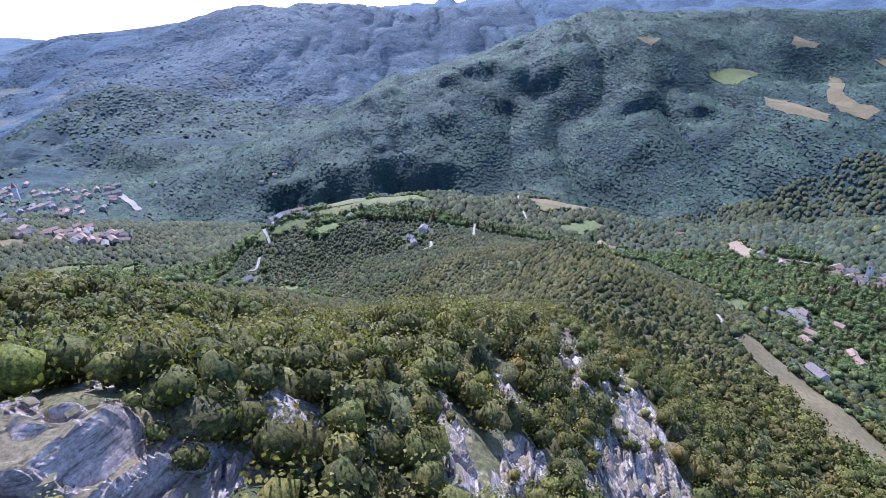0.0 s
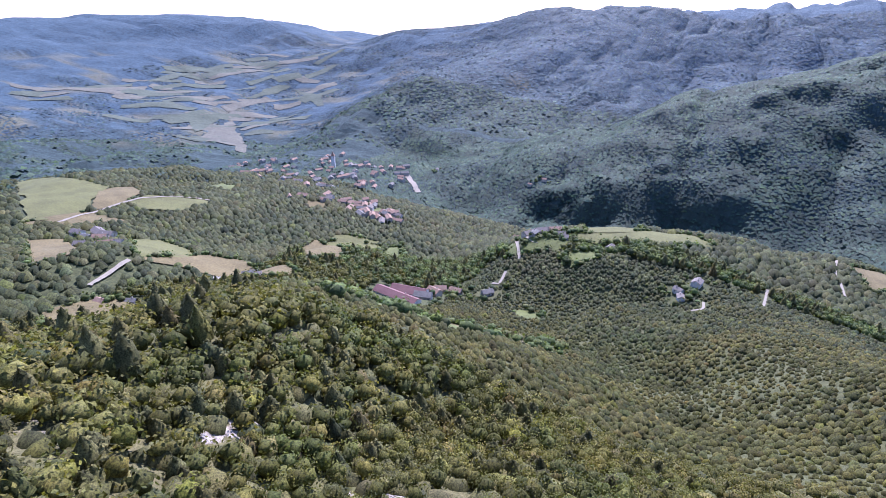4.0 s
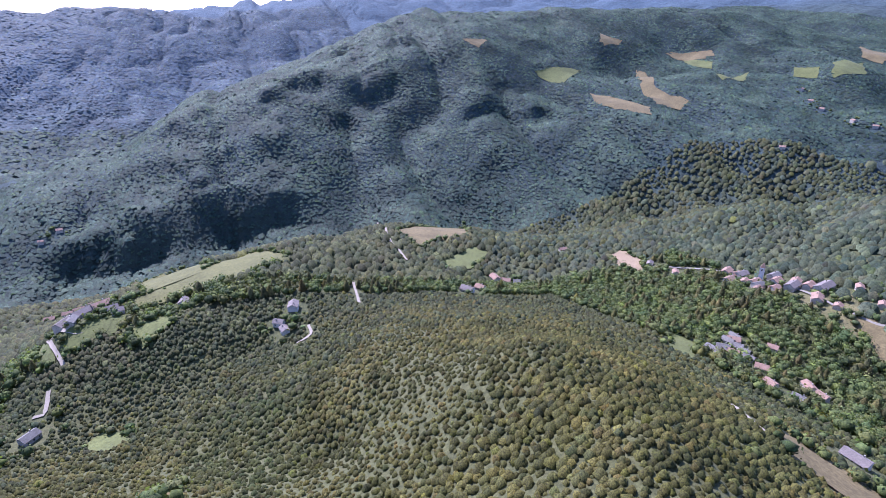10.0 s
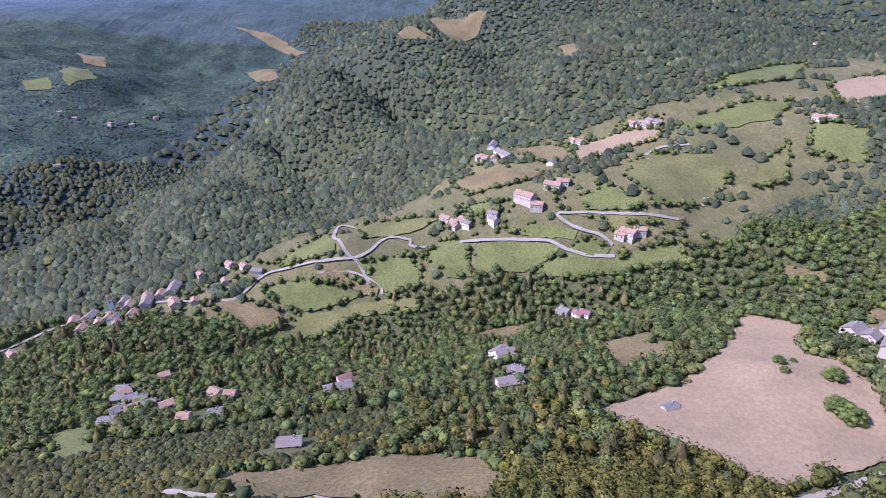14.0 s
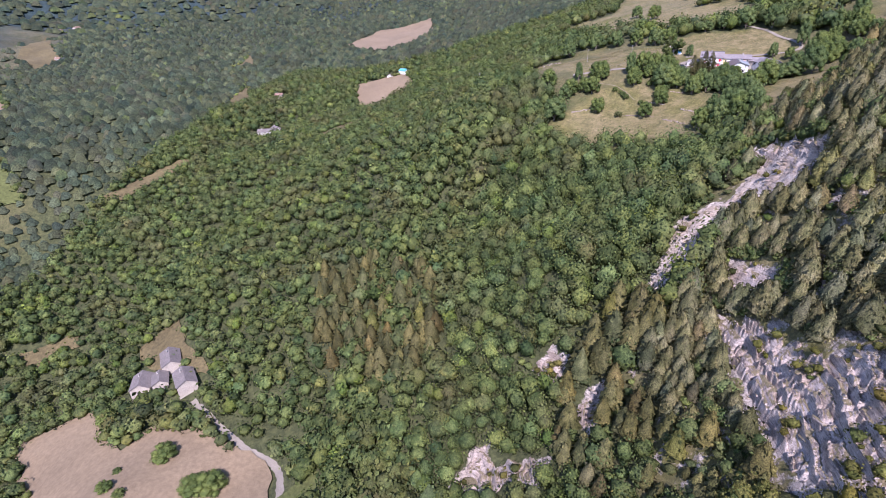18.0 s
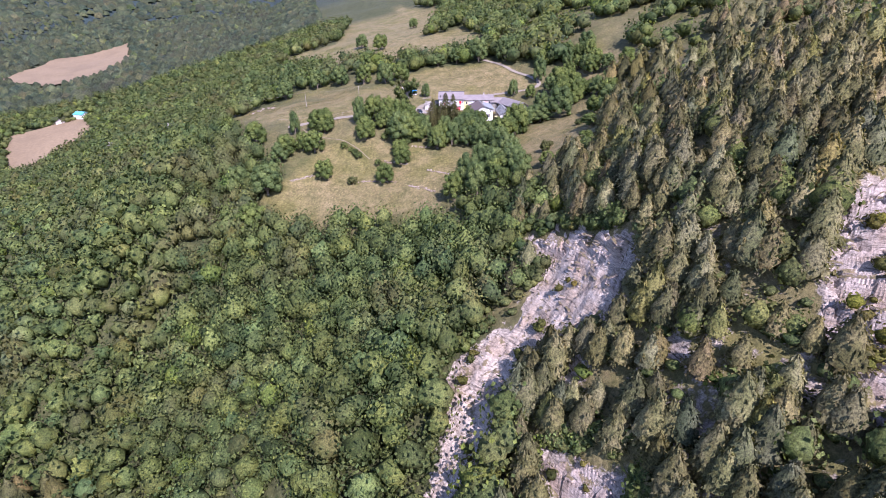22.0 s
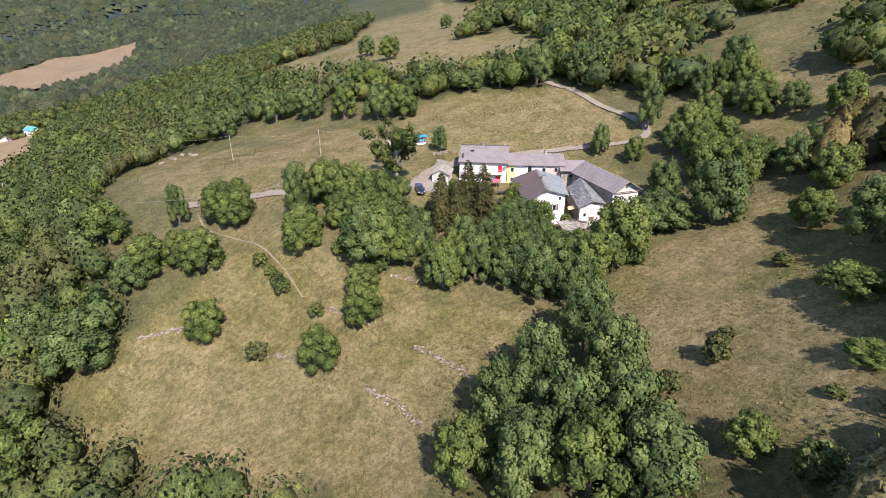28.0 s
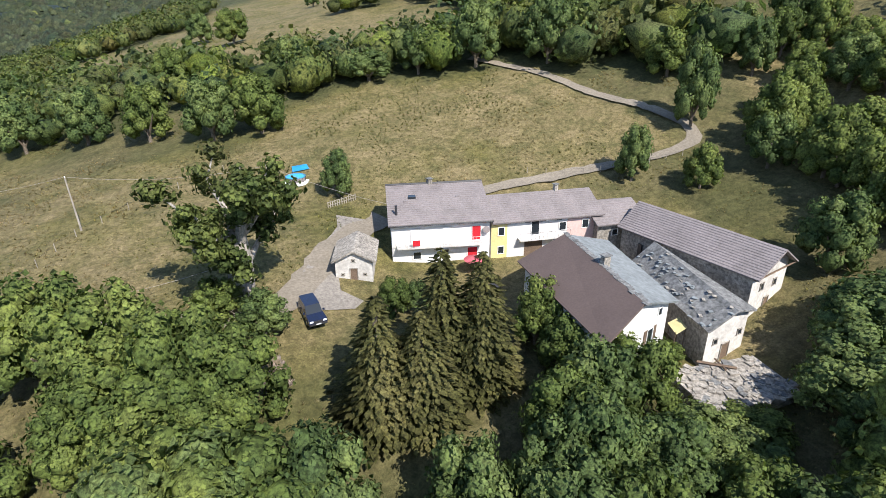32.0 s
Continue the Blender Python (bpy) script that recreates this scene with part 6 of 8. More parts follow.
def part(name, shape, mat, parent, label="", smooth=False):
    """One mesh part; the shape is verts in world metres and faces, or a mesh to share."""
    if isinstance(shape, bpy.types.Mesh):
        ob = new(name, shape)
    else:
        v, f = shape
        origin = np.zeros(3)
        p = parent
        while p is not None:
            origin = origin + np.array(p.location)
            p = p.parent
        me = bpy.data.meshes.new(name)
        me.from_pydata([tuple(q) for q in np.asarray(v, float) - origin], [], [list(q) for q in f])
        me.materials.append(mat)
        if smooth:
            me.shade_smooth()
        ob = new(name, me)
    ob.parent = parent
    if label:
        ob["label"] = label
    return ob


def prism(a, b):
    """A closed body between two outlines with the same number of corners."""
    n = len(a)
    v = np.array(list(a) + list(b), float)
    f = [list(range(n))[::-1], list(range(n, 2 * n))] + [[k, (k + 1) % n, n + (k + 1) % n, n + k] for k in range(n)]
    return v, f


def block(c, size, turn=0.0, lean=0.0):
    """A box at c (centre of its base), turned about z."""
    x, y, z = size[0] / 2, size[1] / 2, size[2]
    ca, sa = math.cos(turn), math.sin(turn)
    def at(px, py, pz):
        px += lean * pz
        return (c[0] + px * ca - py * sa, c[1] + px * sa + py * ca, c[2] + pz)
    return prism([at(-x, -y, 0), at(x, -y, 0), at(x, y, 0), at(-x, y, 0)], [at(-x, -y, z), at(x, -y, z), at(x, y, z), at(-x, y, z)])


def tube(line, radii, sides=8, closed=True):
    """A round bar along a line of points."""
    p = [Vector(q) for q in line]
    v, f = [], []
    for k, q in enumerate(p):
        d = (p[min(k + 1, len(p) - 1)] - p[max(k - 1, 0)]).normalized()
        s = d.orthogonal().normalized() if abs(d.z) > 0.99 else d.cross(Vector((0, 0, 1))).normalized()
        t = d.cross(s)
        r = radii[k] if hasattr(radii, "__len__") else radii
        for m in range(sides):
            a = 6.28318 * m / sides
            v.append(q + s * math.cos(a) * r + t * math.sin(a) * r)
    for k in range(len(p) - 1):
        for m in range(sides):
            f.append([k * sides + m, k * sides + (m + 1) % sides, (k + 1) * sides + (m + 1) % sides, (k + 1) * sides + m])
    if closed:
        f += [list(range(sides))[::-1], list(range((len(p) - 1) * sides, len(p) * sides))]
    return np.array([q[:] for q in v]), f


def slab(quad, thick):
    """A sheet with thickness below the four given corners."""
    q = [Vector(p) for p in quad]
    n = (q[1] - q[0]).cross(q[3] - q[0]).normalized()
    if n.z < 0:
        n = -n
    return prism([tuple(p - n * thick) for p in q], [tuple(p) for p in q])


WHITE = surface("white_plaster", (0.72, 0.70, 0.67), 0.9, 4.0, 0.35, 0.06, 0.15, dark=0.82)
OLD_WHITE = surface("old_lime_plaster", (0.62, 0.59, 0.55), 0.95, 3.0, 0.5, 0.15, 0.3, dark=0.6)
YELLOW = surface("yellow_plaster", (0.70, 0.58, 0.26), 0.9, 4.0, 0.4, 0.08, 0.15, dark=0.85)
PINK = surface("pink_plaster", (0.62, 0.44, 0.40), 0.9, 4.0, 0.4, 0.08, 0.15, dark=0.85)
STONE = surface("rubble_stone", (0.33, 0.30, 0.26), 0.95, 3.2, 0.5, 0.45, 0.9, dark=0.6)
CEMENT_TILE = surface("grey_roof_tile", (0.24, 0.21, 0.205), 0.85, 5.0, 0.4, 0.18, 0.3, dark=0.75)
BROWN_SHEET = surface("brown_roof_sheet", (0.115, 0.085, 0.075), 0.6, 5.0, 0.3, 0.1, 0.1, dark=0.85)
GREY_SHEET = surface("weathered_grey_sheet", (0.23, 0.25, 0.255), 0.7, 2.0, 0.6, 0.2, 0.3, dark=0.75)
SLATE = surface("old_stone_slates", (0.20, 0.20, 0.195), 0.85, 2.5, 0.7, 0.4, 0.8, dark=0.6)
TERRACOTTA = surface("faded_terracotta", (0.25, 0.160, 0.115), 0.9, 2.0, 0.25, 0.25, 0.5, dark=0.7)
RED_SHEET = surface("dull_red_sheet", (0.17, 0.085, 0.080), 0.8, 2.0, 0.1, 0.15, 0.2, dark=0.75)
TEAL_SHEET = surface("turquoise_sheet", (0.10, 0.36, 0.36), 0.6, 2.0, 0.2, 0.1, 0.1)
WOOD = surface("weathered_wood", (0.17, 0.12, 0.085), 0.9, 6.0, 0.6, 0.3, 0.5, stretch=(1, 1, 6))
PALE_WOOD = surface("grey_wood", (0.36, 0.32, 0.27), 0.9, 6.0, 0.6, 0.25, 0.4, stretch=(6, 6, 1))
DARK_METAL = surface("dark_metal", (0.04, 0.04, 0.045), 0.45, 6.0, 0.5, 0.2, 0.1)
WHITE_PAINT = surface("white_paint", (0.75, 0.75, 0.73), 0.6, 6.0, 0.5, 0.05, 0.05, dark=0.9)
RED_CLOTH = surface("red_cloth", (0.52, 0.02, 0.03), 0.85, 20.0, 1.0, 0.2, 0.2, dark=0.8)
PINK_CLOTH = surface("faded_red_canvas", (0.55, 0.12, 0.14), 0.85, 10.0, 1.0, 0.15, 0.2, dark=0.85)
YELLOW_CLOTH = surface("yellow_sheet", (0.50, 0.44, 0.22), 0.8, 10.0, 1.0, 0.1, 0.1, dark=0.9)
GLASS, _t, _b = material("window_glass", 0.08)
_b.inputs["Base Color"].default_value = (0.02, 0.025, 0.03, 1)
_b.inputs["Specular IOR Level"].default_value = 0.6


def roof_slope(parent, e0, e1, r1, r0, mat, courses=0, thick=0.16, label=""):
    """A roof slope from the eave e0-e1 up to the ridge r0-r1, with courses of tiles laid over it."""
    roof = part("roof", slab((e0, e1, r1, r0), thick), mat, parent, label)
    e0, e1, r0, r1 = (np.array(q, float) for q in (e0, e1, r0, r1))
    for k in range(courses):
        a, b = k / courses, (k + 1) / courses
        p0, p1 = e0 + (r0 - e0) * a, e1 + (r1 - e1) * a
        q0, q1 = e0 + (r0 - e0) * b, e1 + (r1 - e1) * b
        up0, up1 = np.array((0, 0, 0.085)), np.array((0, 0, 0.02))
        part("tile_course", prism([p0 + (0, 0, 0.004), p1 + (0, 0, 0.004), q1 + (0, 0, 0.004), q0 + (0, 0, 0.004)], [p0 + up0, p1 + up0, q1 + up1, q0 + up1]), mat, roof)
    return roof


def window(parent, a, b, u, sill, w, h, shutter=None, frame_mat=None, name="window", fill=None):
    """A window or door on the outside of the wall from a to b, u along it."""
    a, b = np.array(a, float), np.array(b, float)
    d = (b - a) / np.linalg.norm(b - a)
    n = np.array((d[1], -d[0]))
    c = a + (b - a) * u
    turn = math.atan2(d[1], d[0])
    def box(off, z, sx, sy, sz, out):
        p = c + d * off + n * out
        return block((p[0], p[1], z), (sx, sy, sz), turn)
    vs, fs = [], []
    for off, z, sx, sz in ((-w / 2, sill, 0.09, h), (w / 2, sill, 0.09, h), (0, sill + h - 0.09, w + 0.09, 0.09), (0, sill - 0.02, w + 0.2, 0.07)):
        v, f = box(off, z, sx, 0.16, sz, 0.02)
        fs += [[q + len(vs) for q in face] for face in f]
        vs += list(v)
    win = part(name, (vs, fs), frame_mat or WHITE_PAINT, parent)
    part("pane" if name == "window" else "door_leaf", box(0, sill + 0.05, w - 0.08, 0.08, h - 0.12, 0.0), fill or GLASS, win)
    if shutter:
        for s in (-1, 1):
            part("shutter", box(s * (w * 0.75 + 0.06), sill + 0.02, w * 0.48, 0.06, h - 0.05, 0.06), shutter, win)
    return win


def wall_parts(parent, corners, base, eave, gables, mats, thick=0.35):
    """Four walls; gables gives, wall by wall, the height of a peak at its middle or None."""
    c = [np.array(q, float) for q in corners]
    mid = sum(c) / 4
    for k in range(4):
        a, b = c[k], c[(k + 1) % 4]
        ia, ib = a + (mid - a) * thick / np.linalg.norm(mid - a) * 1.4, b + (mid - b) * thick / np.linalg.norm(mid - b) * 1.4
        def ring(p, q):
            r = [(*p, base), (*q, base), (*q, eave[(k + 1) % 4]), (*p, eave[k])]
            if gables[k] is not None:
                m = (p + q) / 2
                r.insert(3, (*m, gables[k]))
            return r
        part("wall", prism(ring(a, b), ring(ia, ib)), mats[k] if isinstance(mats, list) else mats, parent)


def chimney(parent, at, size=(0.7, 0.55, 1.3), turn=0.3, mat=None):
    ch = part("chimney", block((at[0], at[1], at[2] - 0.7), size, turn), mat or STONE, parent)
    part("chimney_cap", block((at[0], at[1], at[2] + size[2] - 0.7 + 0.12), (size[0] + 0.2, size[1] + 0.2, 0.08), turn), SLATE, ch)
    for s in (-1, 1):
        part("cap_leg", block((at[0] + s * size[0] * 0.35 * math.cos(turn), at[1] + s * size[0] * 0.35 * math.sin(turn), at[2] + size[2] - 0.7), (0.1, 0.3, 0.13), turn), STONE, ch)


def lerp(a, b, u):
    return tuple(np.array(a, float) + (np.array(b, float) - np.array(a, float)) * u)


# ---- the white house ----
FL, FR = (15.4, -246.6), (3.45, -243.7)
_u = (np.array(FR) - FL) / np.linalg.norm(np.array(FR) - FL)
_back = np.array((_u[1], -_u[0])) * -1
_back = np.array((-0.243, -0.970))
BR, BL = tuple(np.array(FR) + _back * 10.6), tuple(np.array(FL) + _back * 10.6)
house = thing("farmhouse", "white two-storey farmhouse with balcony and grey tiled roof", "house", (9, -248, -46.5))
ridge_f = 7.9 / 10.6
wall_parts(house, [FL, FR, BR, BL], -47.5, [-40.3, -40.3, -40.3, -40.3], [None] * 4, WHITE)
rl, rr = (*lerp(FL, BL, ridge_f), -38.0), (*lerp(FR, BR, ridge_f), -38.0)
for s, (p, q, r) in enumerate((((*FL, -40.3), (*lerp(FL, BL, ridge_f), -40.3), rl), ((*FR, -40.3), (*lerp(FR, BR, ridge_f), -40.3), rr))):
    part("gable", prism([p, (*BL, -40.3) if s == 0 else (*BR, -40.3), r], [tuple(np.array(w) + (0.3 * (-1 if s == 0 else 1), 0, 0)) for w in (p, (*BL, -40.3) if s == 0 else (*BR, -40.3), r)]), WHITE, house)
def out(p, q, o, z):
    """p pushed away from q by o, at height z."""
    p, q = np.array(p, float), np.array(q, float)
    d = (p - q) / np.linalg.norm(p - q)
    r = p + d * o
    return (r[0], r[1], z)
eL, eR = np.array(out(FL, BL, 0.6, -40.35)), np.array(out(FR, BR, 0.6, -40.35))
side = np.array((*_u, 0)) * 0.35
roof_slope(house, eL - side, eR + side, np.array(rr) + side + (0, 0, 0.15), np.array(rl) - side + (0, 0, 0.15), CEMENT_TILE, 20)
roof_slope(house, np.array((*BR, -38.9)) + side, np.array((*BL, -38.9)) - side, np.array(rl) - side + (0, 0, 0.15), np.array(rr) + side + (0, 0, 0.15), CEMENT_TILE, 0)
part("ridge_board", tube([np.array(rl) - side + (0, 0, 0.2), np.array(rr) + side + (0, 0, 0.2)], 0.17, 6), DARK_METAL, house)
part("gutter", tube([eL - side + (0, 0, -0.08), eR + side + (0, 0, -0.08)], 0.09, 6), DARK_METAL, house)
for u in (0.24, 0.57, 0.86):
    window(house, FL, FR, u, -43.05, 1.15, 2.0, fill=RED_CLOTH if u == 0.86 else WHITE_PAINT)
window(house, FL, FR, 0.25, -45.2, 1.0, 1.05)
window(house, FL, FR, 0.54, -45.2, 0.9, 1.2)
window(house, FL, FR, 0.82, -46.0, 1.3, 2.1, name="door", fill=RED_CLOTH)
def along(a, b, u, o, z):
    a, b = np.array(a, float), np.array(b, float)
    d = (b - a) / np.linalg.norm(b - a)
    p = a + (b - a) * u + np.array((d[1], -d[0])) * o
    return (p[0], p[1], z)
balcony = part("balcony", prism([along(FL, FR, 0.05, 0, -43.3), along(FL, FR, 0.92, 0, -43.3), along(FL, FR, 0.92, 1.2, -43.3), along(FL, FR, 0.05, 1.2, -43.3)], [along(FL, FR, 0.05, 0, -43.12), along(FL, FR, 0.92, 0, -43.12), along(FL, FR, 0.92, 1.2, -43.12), along(FL, FR, 0.05, 1.2, -43.12)]), OLD_WHITE, house, "pale concrete balcony slab")
for z in (-42.15, -42.6):
    part("rail", tube([along(FL, FR, 0.05, 0.05, z), along(FL, FR, 0.05, 1.17, z), along(FL, FR, 0.92, 1.17, z), along(FL, FR, 0.92, 0.05, z)], 0.03, 5), WHITE_PAINT, balcony)
for k in range(25):
    u = 0.05 + 0.87 * k / 24
    part("baluster", tube([along(FL, FR, u, 1.17, -43.12), along(FL, FR, u, 1.17, -42.15)], 0.016, 4), WHITE_PAINT, balcony)
part("drying_towel", block(along(FL, FR, 0.24, 1.22, -42.9), (0.9, 0.05, 0.75), math.atan2(_u[1], _u[0])), RED_CLOTH, balcony, "red towel over the railing")
part("satellite_dish", tube([along(FL, FR, 0.955, 0.25, -41.6), along(FL, FR, 0.955, 0.32, -41.58), along(FL, FR, 0.955, 0.45, -41.55)], [0.08, 0.36, 0.45], 14), CEMENT_TILE, house, "grey satellite dish")
def on_slope(u, v):
    return np.array(lerp(lerp(eL, eR, u), lerp(rl, rr, u), v))
p = on_slope(0.24, 0.68)
part("skylight", block(p - (0, 0, 0.05), (0.95, 1.3, 0.3), math.atan2(_u[1], _u[0])), GLASS, house, "dark roof window")
part("flue", tube([on_slope(0.06, 0.25) - (0, 0, 0.2), on_slope(0.06, 0.25) + (0, 0, 1.3)], 0.16, 8), DARK_METAL, house, "black stove flue")
for u, v in ((0.17, 0.55), (0.72, 0.62)):
    part("roof_vent", block(on_slope(u, v), (0.5, 0.35, 0.25), math.atan2(_u[1], _u[0])), CEMENT_TILE, house)
chimney(house, np.array(rl) * 0.55 + np.array(rr) * 0.45 + (0, 0, 0.3), (0.6, 0.6, 1.1), 0.2)

# ---- the long house of two owners ----
FL2, FR2 = (3.3, -243.6), (-11.0, -241.2)
_b2 = np.array((-0.20, -0.98))
BR2, BL2 = tuple(np.array(FR2) + _b2 * 8.4), tuple(np.array(FL2) + _b2 * 8.4)
row_house = thing("row_house", "long two-storey house in yellow, white and pink plaster", "house", (-4, -245, -46.5))
wall_parts(row_house, [FL2, FR2, BR2, BL2], -47.5, [-40.75] * 4, [None] * 4, WHITE)
for a, b, mat, lab in ((0.0, 0.145, YELLOW, "yellow plastered bay"), (0.70, 1.0, PINK, "pale pink plastered bay")):
    part("plaster_bay", prism([along(FL2, FR2, a, 0.0, -47), along(FL2, FR2, b, 0.0, -47), along(FL2, FR2, b, 0.035, -47), along(FL2, FR2, a, 0.035, -47)], [along(FL2, FR2, a, 0, -40.9), along(FL2, FR2, b, 0, -40.9), along(FL2, FR2, b, 0.035, -40.9), along(FL2, FR2, a, 0.035, -40.9)]), mat, row_house, lab)
r0, r1 = (*lerp(FL2, BL2, 0.6), -38.95), (*lerp(FR2, BR2, 0.6), -38.95)
e0, e1 = out(FL2, BL2, 0.6, -40.8), out(FR2, BR2, 0.6, -40.8)
s2 = np.array(((np.array(FR2) - FL2) / 14.5).tolist() + [0]) * 0.5
roof_slope(row_house, np.array(e0), np.array(e1) + s2, np.array(r1) + s2, np.array(r0), CEMENT_TILE, 14)
roof_slope(row_house, np.array((*BR2, -40.3)) + s2, (*BL2, -40.3), np.array(r0), np.array(r1) + s2, CEMENT_TILE, 0)
for u, sill, w, h, sh in ((0.09, -42.7, 0.8, 1.2, None), (0.40, -43.0, 1.1, 2.0, None), (0.655, -42.7, 0.95, 1.2, None), (0.87, -42.6, 0.9, 1.2, None), (0.09, -45.2, 0.8, 1.1, None)):
    window(row_house, FL2, FR2, u, sill, w, h, sh)
window(row_house, FL2, FR2, 0.39, -46.0, 2.3, 2.3, name="door", fill=WOOD, frame_mat=WOOD)
window(row_house, FL2, FR2, 0.62, -45.9, 1.1, 2.0, name="door", fill=WOOD, frame_mat=WOOD)
for u in (0.33, 0.47, 0.62):
    part("attic_vent", block(along(FL2, FR2, u, 0.0, -41.25), (0.7, 0.08, 0.28), 2.97), DARK_METAL, row_house)
bal2 = part("balcony", prism([along(FL2, FR2, 0.24, 0, -43.35), along(FL2, FR2, 0.70, 0, -43.35), along(FL2, FR2, 0.70, 1.1, -43.35), along(FL2, FR2, 0.24, 1.1, -43.35)], [along(FL2, FR2, 0.24, 0, -43.2), along(FL2, FR2, 0.70, 0, -43.2), along(FL2, FR2, 0.70, 1.1, -43.2), along(FL2, FR2, 0.24, 1.1, -43.2)]), OLD_WHITE, row_house)
part("rail", tube([along(FL2, FR2, 0.24, 0.05, -42.3), along(FL2, FR2, 0.24, 1.07, -42.3), along(FL2, FR2, 0.70, 1.07, -42.3), along(FL2, FR2, 0.70, 0.05, -42.3)], 0.025, 5), DARK_METAL, bal2)
for k in range(14):
    u = 0.24 + 0.46 * k / 13
    part("baluster", tube([along(FL2, FR2, u, 1.07, -43.2), along(FL2, FR2, u, 1.07, -42.3)], 0.014, 4), DARK_METAL, bal2)
chimney(row_house, np.array(r0) * 0.3 + np.array(r1) * 0.7 + (0, 0, 0.3), (0.55, 0.5, 1.1), 0.2)

# ---- low stone annex ----
annex = thing("annex", "low stone annex with grey tiled lean-to roof", "outbuilding", (-13, -242, -46.5))
A0, A1, A2, A3 = (-10.2, -240.2), (-16.3, -239.4), (-17.2, -246.5), (-11.2, -247.4)
wall_parts(annex, [A0, A1, A2, A3], -47.5, [-41.8] * 4, [None] * 4, STONE)
roof_slope(annex, (-9.6, -239.5, -41.8), (-16.9, -238.6, -41.8), (-17.4, -243.2, -40.1), (-10.2, -244.1, -40.1), CEMENT_TILE, 10)
roof_slope(annex, (-17.8, -247.3, -41.6), (-10.8, -248.2, -41.6), (-10.2, -244.1, -40.1), (-17.4, -243.2, -40.1), CEMENT_TILE, 0)
window(annex, A0, A1, 0.4, -43.6, 0.8, 0.9)

# ---- long barn with a white gable ----
barn = thing("barn", "long barn with grey tiled roof and white gable wall", "barn", (-17, -230, -46.5))
B = [(-16.2, -221.9), (-23.2, -223.6), (-19.6, -240.2), (-12.6, -238.4)]
wall_parts(barn, B, -48.5, [-41.8] * 4, [-39.5, None, -39.5, None], [OLD_WHITE, OLD_WHITE, STONE, STONE])
rf, rb = (-19.55, -221.9, -39.4), (-15.9, -240.2, -39.4)
roof_slope(barn, (-12.1, -238.9, -42.0), (-15.85, -221.0, -42.0), (-19.75, -221.6, -39.4), (-16.0, -239.9, -39.4), CEMENT_TILE, 14)
roof_slope(barn, (-24.0, -223.0, -42.0), (-20.2, -240.9, -42.0), (-16.0, -239.9, -39.4), (-19.75, -221.6, -39.4), CEMENT_TILE, 0)
part("eave_beam", tube([(-15.8, -221.3, -42.1), (-23.6, -223.1, -42.1)], 0.1, 5), WOOD, barn)
for u, z, w, h in ((0.3, -44.2, 0.7, 0.9), (0.68, -44.4, 0.7, 0.9), (0.5, -41.3, 0.5, 0.5)):
    window(barn, B[0], B[1], u, z, w, h, frame_mat=STONE)
window(barn, B[0], B[1], 0.52, -47.0, 1.0, 1.6, name="door", fill=WOOD, frame_mat=STONE)
# the wall has no hole: a dark panel gives the shade inside
part("dark_opening_panel", block((-13.2, -235.8, -45.2), (0.12, 1.6, 2.0), -0.22), DARK_METAL, barn, "dark panel standing in for a shaded barn opening")

# ---- house with a roof half brown sheet, half old grey ----
two_roof = thing("old_house", "white gabled house roofed half in brown sheet", "house", (0, -226, -47))
Q = [(5.3, -217.7), (-4.6, -221.2), (-7.4, -234.6), (4.1, -233.4)]
wall_parts(two_roof, Q, -50.5, [-41.6] * 4, [-39.8, None, -39.8, None], [WHITE, OLD_WHITE, OLD_WHITE, OLD_WHITE])
apf, apb = (0.75, -218.6, -39.65), (-1.4, -234.6, -39.65)
roof_slope(two_roof, (5.9, -216.9, -41.75), (4.7, -234.2, -41.75), apb, apf, BROWN_SHEET, 0, 0.2, "smooth dark brown roof sheeting")
roof_slope(two_roof, (-8.0, -235.2, -41.75), (-5.2, -220.6, -41.75), apf, apb, GREY_SHEET, 0, 0.2, "weathered grey slate roof half")
rng = np.random.default_rng(3)
for k in range(24):
    u = k / 23
    c = np.array(lerp(apf, apb, u)) + (rng.normal() * 0.06 - 0.25, 0, -0.06)
    part("ridge_slate", block(c, (0.55, 0.62, 0.06 + 0.05 * rng.random()), rng.normal() * 0.3), SLATE, two_roof)
for u, z, w, h in ((0.28, -46.6, 0.9, 1.4), (0.72, -45.2, 1.0, 1.5), (0.62, -47.6, 0.9, 1.2), (0.85, -42.9, 0.7, 0.9)):
    window(two_roof, Q[0], Q[1], u, z, w, h, shutter=WOOD if u == 0.72 else None)
window(two_roof, Q[3], Q[0], 0.25, -46.5, 1.1, 1.6)
chimney(two_roof, (-0.9, -226.5, -39.4), (0.8, 0.6, 1.2), 0.1)

# ---- stable with a patched slate roof ----
stable = thing("stable", "low white stable with patched slate roof", "outbuilding", (-10, -225, -47))
S = [(-7.2, -218.4), (-13.0, -219.2), (-14.2, -231.0), (-9.4, -232.2)]
wall_parts(stable, S, -50, [-43.9, -43.3, -43.3, -43.9], [-42.5, None, -41.9, None], [OLD_WHITE, OLD_WHITE, STONE, STONE])
tf, tb = (-9.9, -217.9, -42.4), (-12.0, -232.0, -41.3)
roof_slope(stable, (-9.1, -232.6, -43.9), (-6.6, -217.9, -44.0), tf, tb, SLATE, 0, 0.18)
roof_slope(stable, (-13.3, -218.6, -43.4), (-14.4, -231.4, -43.2), tb, tf, SLATE, 0, 0.18)
